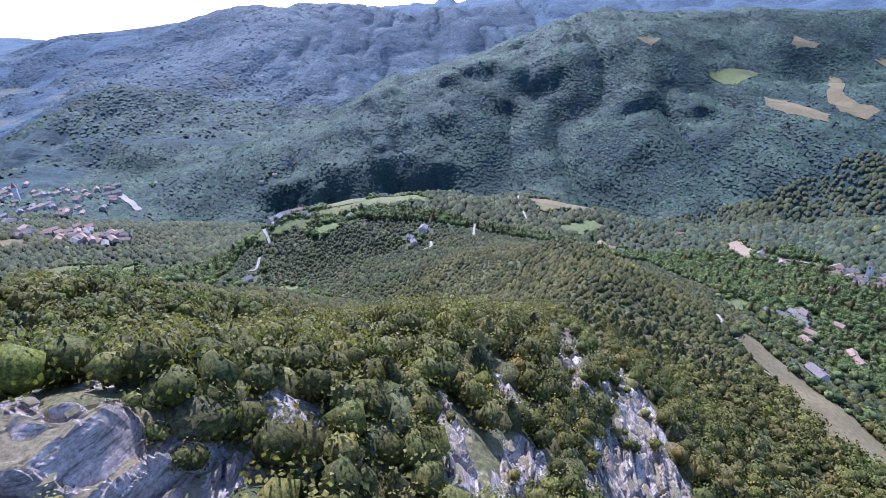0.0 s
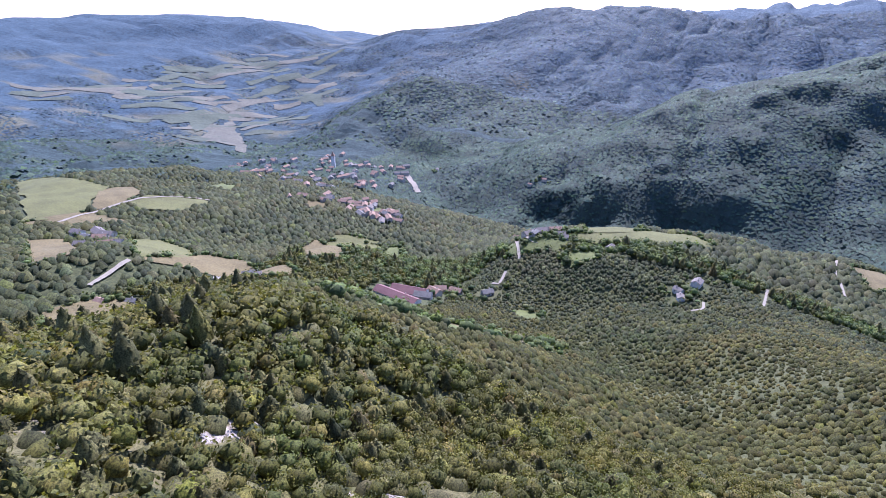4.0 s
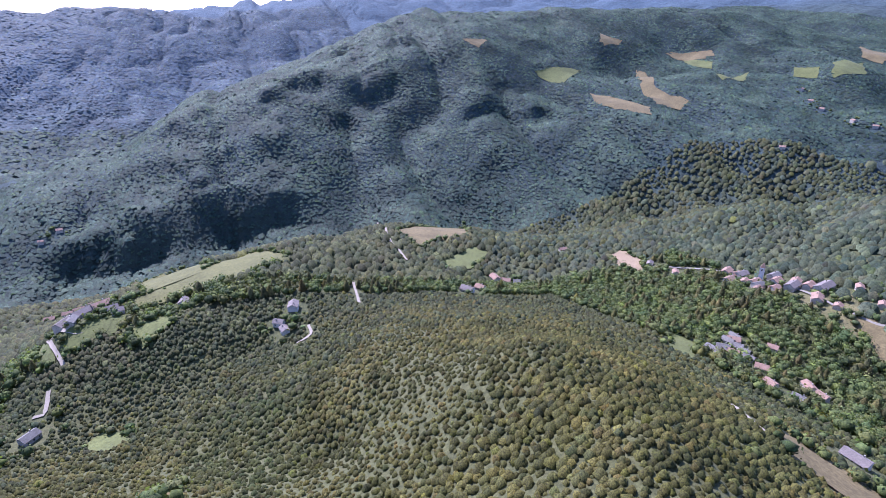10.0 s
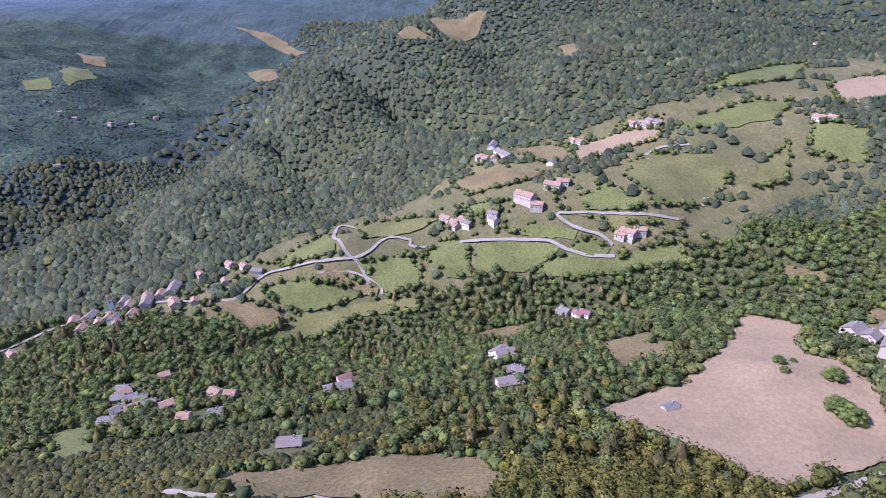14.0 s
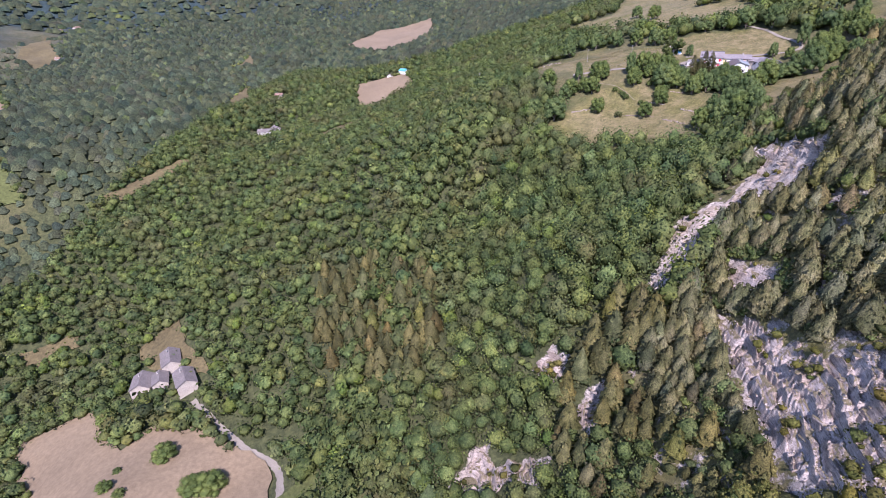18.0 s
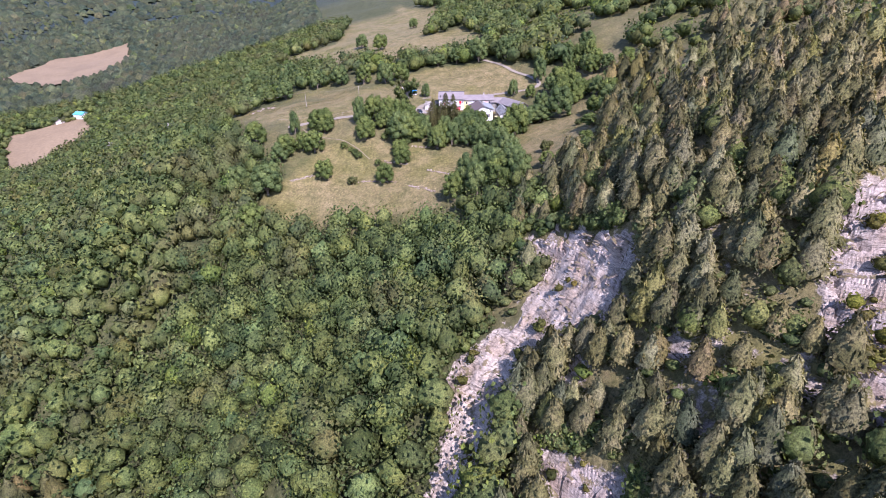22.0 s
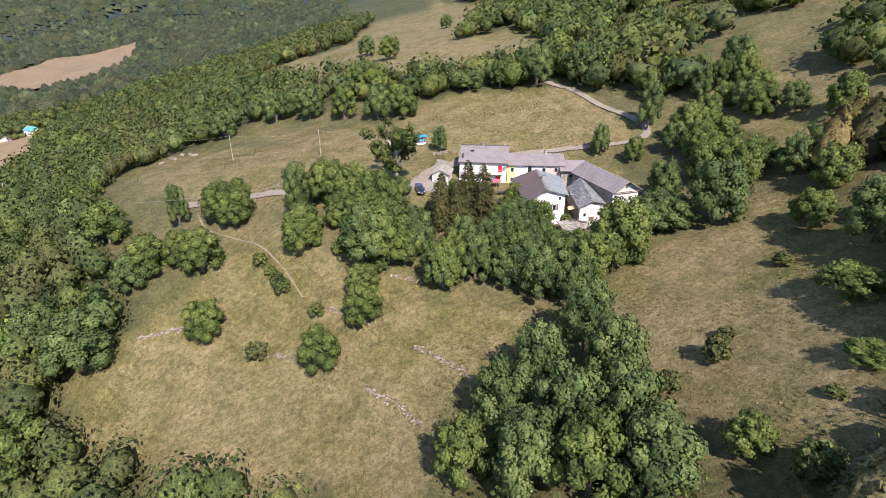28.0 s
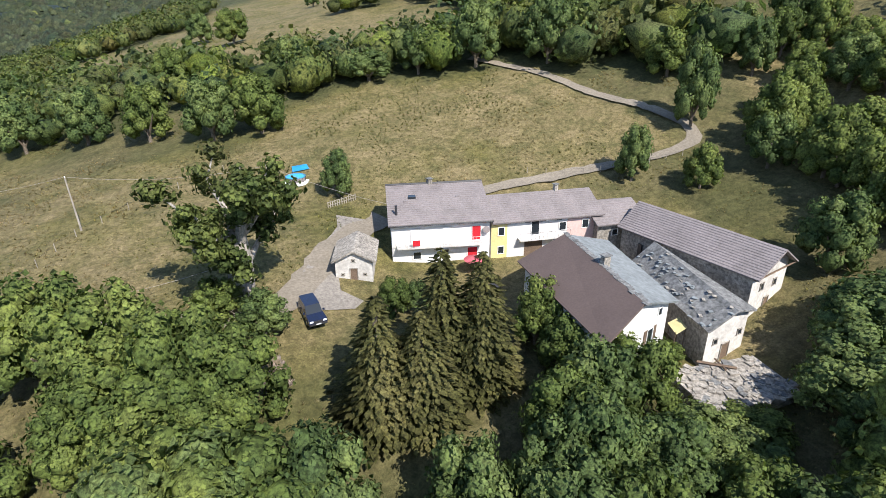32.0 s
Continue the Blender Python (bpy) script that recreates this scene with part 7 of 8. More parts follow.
for k in range(70):
    u, v = rng.random(), rng.random()
    lo, hi = lerp((-6.6, -217.9, -44.0), (-9.1, -232.6, -43.9), u), lerp(tf, tb, u)
    part("slate", block(np.array(lerp(lo, hi, v)) + (0, 0, 0.02), (0.25 + 0.35 * rng.random(), 0.2 + 0.3 * rng.random(), 0.04), rng.random() * 3, 0.0), GREY_SHEET if rng.random() < 0.75 else STONE, stable)
window(stable, S[0], S[1], 0.22, -46.2, 0.6, 0.7, frame_mat=STONE)
window(stable, S[0], S[1], 0.52, -48.6, 1.2, 2.1, name="door", fill=WOOD, frame_mat=STONE)
window(stable, S[0], S[1], 0.84, -46.2, 0.6, 0.7, frame_mat=STONE)
awning = thing("awning", "yellow sheet awning in the stable yard", "awning", (-6.0, -221.2, -46.5))
part("sheet", slab([(-5.2, -220.2, -45.2), (-6.9, -220.6, -45.1), (-7.3, -222.2, -44.9), (-5.6, -221.9, -45.0)], 0.05), YELLOW_CLOTH, awning)
for q in ((-5.3, -220.4), (-6.8, -220.7), (-7.2, -222.0), (-5.7, -221.7)):
    part("post", tube([(*q, -49.0), (*q, -45.1)], 0.04, 5), WOOD, awning)

# ---- sunken shed under stone slates ----
shed = thing("stone_shed", "low stone shed under a rubble slate roof", "outbuilding", (-6.5, -214, -48))
R = [(-2.6, -212.7), (-10.9, -211.4), (-10.4, -215.7), (-2.0, -216.8)]
wall_parts(shed, R, -51.5, [-47.3, -47.3, -46.7, -46.7], [None] * 4, STONE)
roof_slope(shed, (-2.1, -212.2, -47.25), (-11.3, -210.9, -47.25), (-10.9, -216.2, -46.55), (-1.6, -217.3, -46.55), STONE, 0, 0.2)
for k in range(120):
    u, v = rng.random(), rng.random()
    p = np.array(lerp(lerp((-2.1, -212.2, -47.25), (-11.3, -210.9, -47.25), u), lerp((-1.6, -217.3, -46.55), (-10.9, -216.2, -46.55), u), v))
    part("slate", block(p, (0.4 + 0.5 * rng.random(), 0.35 + 0.4 * rng.random(), 0.07 + 0.12 * rng.random()), rng.random() * 3), STONE if rng.random() < 0.8 else SLATE, shed)

# ---- chapel ----
C = [(23.0, -244.0), (19.0, -242.5), (17.2, -247.8), (21.2, -249.3)]
chapel = thing("chapel", "small plastered chapel with stone slab roof", "chapel", (20, -246, -45.6))
wall_parts(chapel, C, -47, [-42.7] * 4, [-41.6, None, -41.6, None], OLD_WHITE)
cf, cb = (21.1, -242.9, -41.45), (19.1, -248.9, -41.45)
roof_slope(chapel, (21.6, -249.7, -42.75), (23.5, -243.7, -42.75), cf, cb, STONE, 9, 0.15)
roof_slope(chapel, (18.6, -241.9, -42.75), (16.7, -247.9, -42.75), cb, cf, STONE, 9, 0.15)
window(chapel, C[0], C[1], 0.5, -45.4, 0.85, 1.75, name="door", fill=WOOD, frame_mat=STONE)
window(chapel, C[0], C[1], 0.5, -42.9, 0.35, 0.35, frame_mat=STONE)
for u in (0.2, 0.8):
    window(chapel, C[0], C[1], u, -44.6, 0.3, 0.3, frame_mat=STONE)
for k in range(3):
    p = along(C[0], C[1], 0.5, 0.5 + 0.45 * k, -46.6)
    part("step", block(p, (3.4 + 0.5 * k, 0.5, 1.05 - 0.18 * k), math.atan2(1.5, -4.0)), STONE, chapel)


# ---- houses of the valley ----
PLASTER = surface("tan_plaster", (0.40, 0.345, 0.28), 0.95, 2.0, 0.3, 0.2, 0.2, dark=0.75)
VALLEY_TILE = surface("dull_valley_tile", (0.165, 0.140, 0.125), 0.9, 2.0, 0.25, 0.25, 0.4, dark=0.7)
VALLEY_SLATE = surface("dull_valley_slate", (0.150, 0.138, 0.124), 0.9, 2.0, 0.25, 0.3, 0.5, dark=0.65)
VALLEY_WHITE = surface("dull_white_plaster", (0.52, 0.475, 0.42), 0.95, 2.0, 0.3, 0.15, 0.2, dark=0.75)
LOOKS = {
    "tile": (PLASTER, TERRACOTTA, "pale house with faded terracotta roof in the valley"),
    "grey": (VALLEY_WHITE, VALLEY_TILE, "white house with grey roof in the valley"),
    "old": (PLASTER, VALLEY_TILE, "old plastered farmhouse with grey tiled roof"),
    "slate": (STONE, VALLEY_SLATE, "stone house with slate roof in the valley"),
    "red": (OLD_WHITE, RED_SHEET, "long building with dull red sheet roof"),
    "teal": (WHITE, TEAL_SHEET, "white house with turquoise roof on the far spur"),
}
HOUSE_MESHES = {}


def house_meshes(style, l, w, h):
    key = (style, l, w, h)
    if key not in HOUSE_MESHES:
        wall_mat, roof_mat, _ = LOOKS[style]
        peak = h + 0.28 * w
        def mesh(name, shape, mat):
            me = bpy.data.meshes.new(name)
            me.from_pydata([tuple(q) for q in shape[0]], [], [list(f) for f in shape[1]])
            me.materials.append(mat)
            return me
        x, y = l / 2, w / 2
        ring = [(-y, -6), (y, -6), (y, h), (0, peak), (-y, h)]
        walls = mesh("wall", prism([(-x, a, b) for a, b in ring], [(x, a, b) for a, b in ring]), wall_mat)
        o = 0.5
        e = h - o * 0.28 * 2
        roofs = [mesh("roof", slab([(-x - o, s * (y + o), e + 0.1), (x + o, s * (y + o), e + 0.1), (x + o, 0, peak + 0.12), (-x - o, 0, peak + 0.12)], 0.2), roof_mat) for s in (-1, 1)]
        wins = []
        floors = max(1, int(h // 2.8))
        n = max(2, int(l // 3.2))
        for s in (-1, 1):
            for fl in range(floors):
                for k in range(n):
                    wins.append(mesh("window", block((-x + l * (k + 0.5) / n, s * (y + 0.02), 0.9 + fl * 2.8), (0.9, 0.12, 1.25)), GLASS))
        ch = mesh("chimney", block((x * 0.4, y * 0.25, peak - 0.9), (0.7, 0.6, 1.9)), STONE)
        HOUSE_MESHES[key] = (walls, roofs, wins, ch)
    return HOUSE_MESHES[key]


def valley_house(style, x, y, l, w, h, turn, group, windows=True):
    walls, roofs, wins, ch = house_meshes(style, l, w, h)
    name = "barn" if style == "red" else "house"
    hs = thing(name, LOOKS[style][2], name, (x, y, float(H(x, y)) + 0.2), group)
    hs.rotation_euler = (0, 0, turn)
    part("wall", walls, None, hs)
    for r in roofs:
        part("roof", r, None, hs)
    part("chimney", ch, None, hs)
    if windows:
        for wn in wins:
            part("window", wn, None, hs)
    return hs


rng = np.random.default_rng(12)
for style, x, y, l, w, h in HOUSE_PLAN:
    h *= 0.72
    g = np.array([float(H(x + 12, y) - H(x - 12, y)), float(H(x, y + 12) - H(x, y - 12))])
    turn = math.atan2(g[1], g[0]) + math.pi / 2 + rng.normal() * 0.25
    valley_house(style, x, y, l, w, h, turn, "houses of the valley", np.hypot(x, y) < 700)
for count, poly in TOWN_PLAN:
    p = np.array(poly, float)
    made = 0
    while made < count:
        x, y = rng.uniform(*p[:, 0][[p[:, 0].argmin(), p[:, 0].argmax()]]), rng.uniform(*p[:, 1][[p[:, 1].argmin(), p[:, 1].argmax()]])
        if inside(np.array([x]), np.array([y]), poly)[0]:
            made += 1
            valley_house(("tile", "tile", "tile", "grey", "slate")[rng.integers(5)], x, y, int(rng.integers(3, 6)) * 4, (9, 11)[rng.integers(2)], int(rng.integers(2, 4)) * 3, rng.uniform(0, 3.14), "houses of the town", False)
x, y = 482, 500
z = float(H(x, y))
belfry = thing("church_tower", "white village church tower with a pointed roof", "church", (x, y, z))
part("shaft", block((x, y, z - 3), (4.5, 4.5, 21), 0.5), OLD_WHITE, belfry)
part("spire", prism([block((x, y, z + 18), (5, 5, 1), 0.5)[0][k] for k in range(4)], [block((x, y, z + 23), (0.3, 0.3, 1), 0.5)[0][k] for k in range(4)]), TERRACOTTA, belfry)
for k in range(4):
    a = 0.5 + k * math.pi / 2
    part("belfry_window", block((x + math.cos(a) * 2.25, y + math.sin(a) * 2.25, z + 14), (0.14, 1.2, 2.4), a), GLASS, belfry)
x, y = -900, 1190
tower = thing("church_tower", "tall pale church tower in the valley town", "church", (x, y, float(H(x, y))))
part("shaft", block((x, y, float(H(x, y)) - 4), (9, 9, 38), 0.4), OLD_WHITE, tower)
part("spire", prism([block((x, y, float(H(x, y)) + 34), (10, 10, 1), 0.4)[0][k] for k in range(4)], [block((x, y, float(H(x, y)) + 46), (0.6, 0.6, 1), 0.4)[0][k] for k in range(4)]), TERRACOTTA, tower)


# ---- single trees round the farm ----
def tree_meshes(seed, count, size, mat):
    """Crown of many leaf clumps round several boughs, and a forked trunk, for a tree 1 in radius and 2 high."""
    rng = np.random.default_rng(seed)
    pieces = []
    lobes = [(np.zeros(3) + (0, 0, 0.95), 0.66)]
    for k in range(22):
        a, z = 2.4 * k + rng.uniform(-0.3, 0.3), 0.34 + 1.36 * (k + rng.uniform(-0.4, 0.4)) / 21
        r = 0.70 * math.sqrt(max(0.04, 1 - ((z - 0.80) / 0.98) ** 2)) * rng.uniform(0.86, 1.1)
        lobes.append((np.array((math.cos(a) * r, math.sin(a) * r, z)), rng.uniform(0.21, 0.36)))
    base = ico(1)
    for c, r in lobes:
        v = base[0] * r * 0.78 * (1 + rng.normal(size=(len(base[0]), 1)) * 0.08) + c
        pieces.append((v, base[1], unit(base[0] + 0.35 * unit(v - (0, 0, 0.8)))))
        n = int(count * (r / 0.33) ** 2 / len(lobes))
        d = rng.normal(size=(n, 3))
        d /= np.linalg.norm(d, axis=1)[:, None]
        d[:, 2] = np.where(d[:, 2] < -0.35, -d[:, 2], d[:, 2])
        at = c + d * r * rng.uniform(0.72, 1.08, (n, 1))
        pieces.append(clumps(at, unit(d + 0.3 * unit(at - (0, 0, 0.8))), size, rng, 1, 0.9))
    crown = leaf_mesh("crown", *join(*pieces), mat)
    tv, tf = [], []
    for line, rad in [([(0, 0, -0.35), (0.02, 0.01, 0.3), (0.0, 0.03, 1.0)], [0.085, 0.065, 0.03])] + [([(0, 0, 0.25), (math.cos(q) * 0.3, math.sin(q) * 0.3, 0.7), (math.cos(q) * 0.55, math.sin(q) * 0.55, 1.0)], [0.05, 0.035, 0.015]) for q in (0.4, 2.4, 4.5)]:
        a, b = tube(line, rad, 6)
        tf += [[q + len(tv) for q in face] for face in b]
        tv += list(a)
    me = bpy.data.meshes.new("trunk")
    me.from_pydata([tuple(q) for q in tv], [], tf)
    me.materials.append(BARK)
    return crown, me


DEEP = foliage("deep_green_foliage", (0.060, 0.092, 0.034), (0.096, 0.134, 0.048), (0.142, 0.180, 0.064), leaf=3.4)
KINDS = {
    "b": [tree_meshes(s, 3000, 0.046, DEEP if s == 2 else BROADLEAF_LIGHT) for s in (1, 2, 3)],
    "d": [tree_meshes(s, 3000, 0.046, DEEP) for s in (4, 5, 6)],
    "l": [tree_meshes(s, 3000, 0.046, BROADLEAF_LIGHT) for s in (7, 8)],
    "s": [tree_meshes(s, 420, 0.14, BROADLEAF) for s in (9, 10)],
}
SPRUCE_MESH = []
for s in range(3):
    SPRUCE_MESH.append((leaf_mesh("crown", *spruce(s + 70, 52, 26), SPRUCE), s))
PINE_MESH = [(leaf_mesh("crown", *pine(s + 90, 16, 10), PINE), s) for s in range(2)]
_v, _f = trunk_array(0.10, 0.9, 7)
STEM = mesh_from("trunk", _v, _f, BARK)
TREE_LABEL = {"b": ("green broadleaf tree with rounded crown on the meadow", "tree"), "d": ("dense dark green broadleaf tree beside the farm", "tree"), "l": ("light green leafy tree in full sun", "tree"), "s": ("low green bush on the dry meadow", "bush"), "p": ("dark green pointed conifer by the farm", "tree")}


def single_tree(kind, x, y, r, h, rng):
    label, cat = TREE_LABEL[kind]
    z = float(H(x, y))
    t = thing("bush" if kind == "s" else "tree", label, cat, (x, y, z - 0.1), "bushes of the meadow" if kind == "s" else "trees round the farm")
    t.rotation_euler = (0, 0, rng.uniform(0, 6.28))
    if kind == "p":
        t.scale = (r, r, h)
        part("crown", PINE_MESH[rng.integers(2)][0], None, t)
        part("trunk", STEM, None, t)
    else:
        pair = KINDS[kind][rng.integers(len(KINDS[kind]))]
        t.scale = (r, r, h / 2)
        part("crown", pair[0], None, t)
        part("trunk", pair[1], None, t)


rng = np.random.default_rng(31)
for kind, x, y, r, h in TREE_PLAN:
    if kind == "p" and y > -270:
        kind = "d"
    if kind == "b" and 34 < x < 150 and rng.random() < 0.5:
        kind = "l"
    if kind == "d" and rng.random() < 0.4:
        kind = "b"
    tall = 0.8 if -28 < x < -9 and y > -216 else 0.75 if -9 < x < 2 and y < -207 else 1.6 if x > 34 and y > -216 else 1.4
    wide = 1.5 if x > 34 and y > -216 else 1.25 if x > 34 and y > -250 and kind != "s" else 1.14
    single_tree(kind, x, y, r * wide, h * tall, rng)
for x, y, r, h, k in ((14.0, -223.6, 4.0, 13.2, 0), (17.2, -224.6, 4.0, 13.4, 1), (23.5, -222.6, 4.2, 11.6, 2), (20.2, -221.6, 4.0, 10.4, 0)):
    z = float(H(x, y))
    t = thing("spruce", "tall old spruce with drooping brownish green boughs", "tree", (x, y, z - 0.2), "spruces before the house")
    t.scale, t.rotation_euler = (r, r, h), (0, 0, x)
    part("crown", SPRUCE_MESH[k][0], None, t)
    part("trunk", STEM, None, t)
single_tree("d", 18.3, -265.0, 2.6, 7.5, rng)

# the old chestnut by the road, half dead
x, y = 33.2, -241.2
z = float(H(x, y))
old = thing("old_chestnut", "ancient gnarled chestnut with pale bare limbs", "tree", (x, y, z))
GREY_BARK = surface("silvery_dead_bark", (0.34, 0.31, 0.27), 0.95, 5.0, 0.8, 0.35, 0.9, stretch=(1, 1, 0.4))
part("trunk", tube([(x, y, z - 0.6), (x + 0.1, y, z + 1.0), (x - 0.2, y + 0.1, z + 3.6), (x - 0.3, y, z + 6.0)], [1.5, 1.1, 0.95, 0.7], 11), GREY_BARK, old)
rng = np.random.default_rng(77)
tips = []
for k in range(15):
    a = 6.283 * k / 15 + rng.uniform(-0.2, 0.2)
    s0 = np.array((x - 0.2, y, z + rng.uniform(2.6, 5.8)))
    reach, rise = rng.uniform(2.6, 5.2), rng.uniform(0.6, 8.6)
    m1 = s0 + (math.cos(a) * reach * 0.4, math.sin(a) * reach * 0.4, rise * 0.55)
    m2 = s0 + (math.cos(a + 0.2) * reach * 0.75, math.sin(a + 0.2) * reach * 0.75, rise * 0.8)
    e = s0 + (math.cos(a - 0.1) * reach, math.sin(a - 0.1) * reach, rise)
    part("limb", tube([s0, m1, m2, e], [0.34, 0.22, 0.13, 0.05], 6), GREY_BARK, old)
    tips += [m1, m2, e, (m1 + m2) / 2, (m2 + e) / 2 + rng.normal(size=3) * 0.5]
pieces = []
for tip in tips:
    if rng.random() < 0.12:
        continue
    c = np.array(tip) + rng.normal(size=3) * 0.4
    n = 120
    d = rng.normal(size=(n, 3))
    d /= np.linalg.norm(d, axis=1)[:, None]
    pieces.append(clumps(c + d * rng.uniform(0.3, 1.15, (n, 1)) * (1, 1, 0.9), d, 0.24, rng))
v, f, g = join(*pieces)
part("crown", leaf_mesh("crown", v - np.array(old.location), f, g, BROADLEAF), None, old)
old.scale = (1.3, 1.3, 1.25)

# ---- grass tufts and herbs on the meadows ----
TUFT_DRY = foliage("dry_grass_tuft", (0.155, 0.135, 0.066), (0.205, 0.168, 0.088), (0.26, 0.21, 0.12), leaf=4.0)
TUFT_GREEN = foliage("green_herb_tuft", (0.100, 0.108, 0.040), (0.128, 0.130, 0.050), (0.16, 0.155, 0.064), leaf=4.0)


def tuft(seed, blades):
    rng = np.random.default_rng(seed)
    v, f = [], []
    for k in range(blades):
        a, lean = rng.uniform(0, 6.28), rng.uniform(0.3, 1.0)
        d, s = np.array((math.cos(a), math.sin(a), 0)), np.array((-math.sin(a), math.cos(a), 0))
        o = d * rng.uniform(0, 0.4)
        b = len(v)
        v += [o - s * 0.13, o + s * 0.13, o + d * lean * 0.6 + (0, 0, rng.uniform(0.5, 1.1))]
        up = np.cross(v[b + 1] - v[b], v[b + 2] - v[b])[2] > 0
        f.append([b, b + 1, b + 2] if up else [b, b + 2, b + 1])
    v = np.array(v)
    return v, np.array(f), unit(v * (0.4, 0.4, 0) + (0, 0, 1))


TUFTS = [tuft(s, 9) for s in range(5)]
x, y = jittered(-60, 130, -335, -135, 0.85, 41)
m = np.zeros(x.shape, bool)
for name in ("lower_meadow", "east_meadow", "upper_field", "bank"):
    m |= inside(x, y, CLEAR_NEAR[name])
m |= inside(x, y, FARM_GROUND) & (vnoise(x / 6, y / 6) > 0.45)
m &= ~inside(x, y, CLEAR_NEAR["yard"])
for _, line in [ROADS[k] for k in ("yard_road", "yard_road_west", "hill_road", "foot_path")]:
    m &= off_line(x, y, line) > 1.9
m &= vnoise(x / 2.3 + 5, y / 2.3) > 0.3
x, y = x[m], y[m]
rng = np.random.default_rng(8)
s = rng.uniform(0.14, 0.32, x.size) * (0.6 + 0.9 * vnoise(x / 8, y / 8))
g = vnoise(x / 13 + 3, y / 13) > 0.58
scatter("dry_grass", "dry straw-coloured grass tufts on the meadow", "grass", stand(x[~g], y[~g], -0.03), s[~g] * 1.3, s[~g], TUFTS, TUFT_DRY, 42)
scatter("green_herbs", "green herbs and nettles among the grass", "grass", stand(x[g], y[g], -0.03), s[g] * 1.3, s[g] * 1.1, TUFTS, TUFT_GREEN, 43)


# ---- bare rock faces: beds and blocks of limestone ----
def limestone(name, pale, soil_from):
    """Pale bedded rock, streaked along the beds, with brown soil and grass lying on what is level."""
    m, t, b = material(name, 0.95)
    streak = ramp(t, noise_node(t, 1.1, 6, 0.7, (0.35, 0.35, 2.6)), [(0.37, scaled(pale, 0.36)), (0.45, scaled(pale, 0.85)), (0.62, scaled(pale, 1.25))])
    grit = ramp(t, noise_node(t, 3.5, 6, 0.8), [(0.40, (0.62, 0.60, 0.60)), (0.58, (1.2,) * 3)])
    stain = ramp(t, noise_node(t, 0.16, 4, 0.65), [(0.42, (0.72, 0.66, 0.60)), (0.58, (1.0,) * 3)])
    col = mix(t, 0.9, mix(t, 0.85, streak, grit, "MULTIPLY"), stain, "MULTIPLY")
    soil = ramp(t, noise_node(t, 1.8, 6, 0.8), [(0.40, (0.085, 0.078, 0.036)), (0.6, (0.20, 0.155, 0.095))])
    geo = t.nodes.new("ShaderNodeNewGeometry")
    up = t.nodes.new("ShaderNodeSeparateXYZ")
    t.links.new(geo.outputs["True Normal"], up.inputs[0])
    wob = t.nodes.new("ShaderNodeMath")
    wob.operation = "MULTIPLY_ADD"
    t.links.new(noise_node(t, 0.45, 5, 0.7), wob.inputs[0])
    wob.inputs[1].default_value, wob.inputs[2].default_value = 1.5, -0.75
    level = t.nodes.new("ShaderNodeMath")
    level.operation = "ADD"
    t.links.new(wob.outputs[0], level.inputs[0])
    t.links.new(up.outputs[2], level.inputs[1])
    col = mix(t, ramp(t, level.outputs[0], [(soil_from, (0, 0, 0)), (soil_from + 0.1, (1, 1, 1))]), col, soil)
    t.links.new(col, b.inputs["Base Color"])
    bump(t, noise_node(t, 2.4, 7, 0.78, (0.6, 0.6, 2.4)), 0.9, 0.25, b)
    return m


LIMESTONE = limestone("pale_limestone", (0.385, 0.325, 0.28), 0.72)
RUBBLE = limestone("limestone_rubble", (0.40, 0.34, 0.28), 0.93)


def rock_top(x, y, rubble=False):
    """Height of the bare rock: stepped beds, each broken into blocks, or loose rubble."""
    x, y = np.asarray(x, float), np.asarray(y, float)
    z = land_height(x, y)
    if rubble:
        return z + fbm(x / 3.2, y / 3.2, 4) * 1.3 + 0.1
    b = z + 0.16 * x - 0.05 * y + fbm(x / 16, y / 16, 3) * 2.2
    b = b + 0.55 * np.sin(b * 0.8) + 0.3 * np.sin(b * 2.1 + 1)
    total = 0
    for thick, share, seed in ((3.0, 0.9, 3), (0.95, 0.75, 90)):
        t = b / thick
        k = np.floor(t).astype(int)
        rise = np.clip((t - k - 0.6) / 0.22, 0, 1)
        total = total + (k + rise - t + 0.4) * thick * share
        along = np.floor((x * 0.5 - y * 0.86 + 2.0 * fbm(x / 3, y / 3, 2)) / (thick * 1.5) + TABLE[k & 255, seed] * 5).astype(int)
        total = total + (TABLE[k & 255, (along * 7 + seed) & 255] - 0.5) * thick * (0.45 if thick > 2 else 0.25)
    crack = 1 - np.abs(2 * vnoise(x / 3.1 + 9, y / 5.0) - 1)
    return z + total - crack**6 * 2.0 + fbm(x / 1.3, y / 1.3, 2) * 0.25


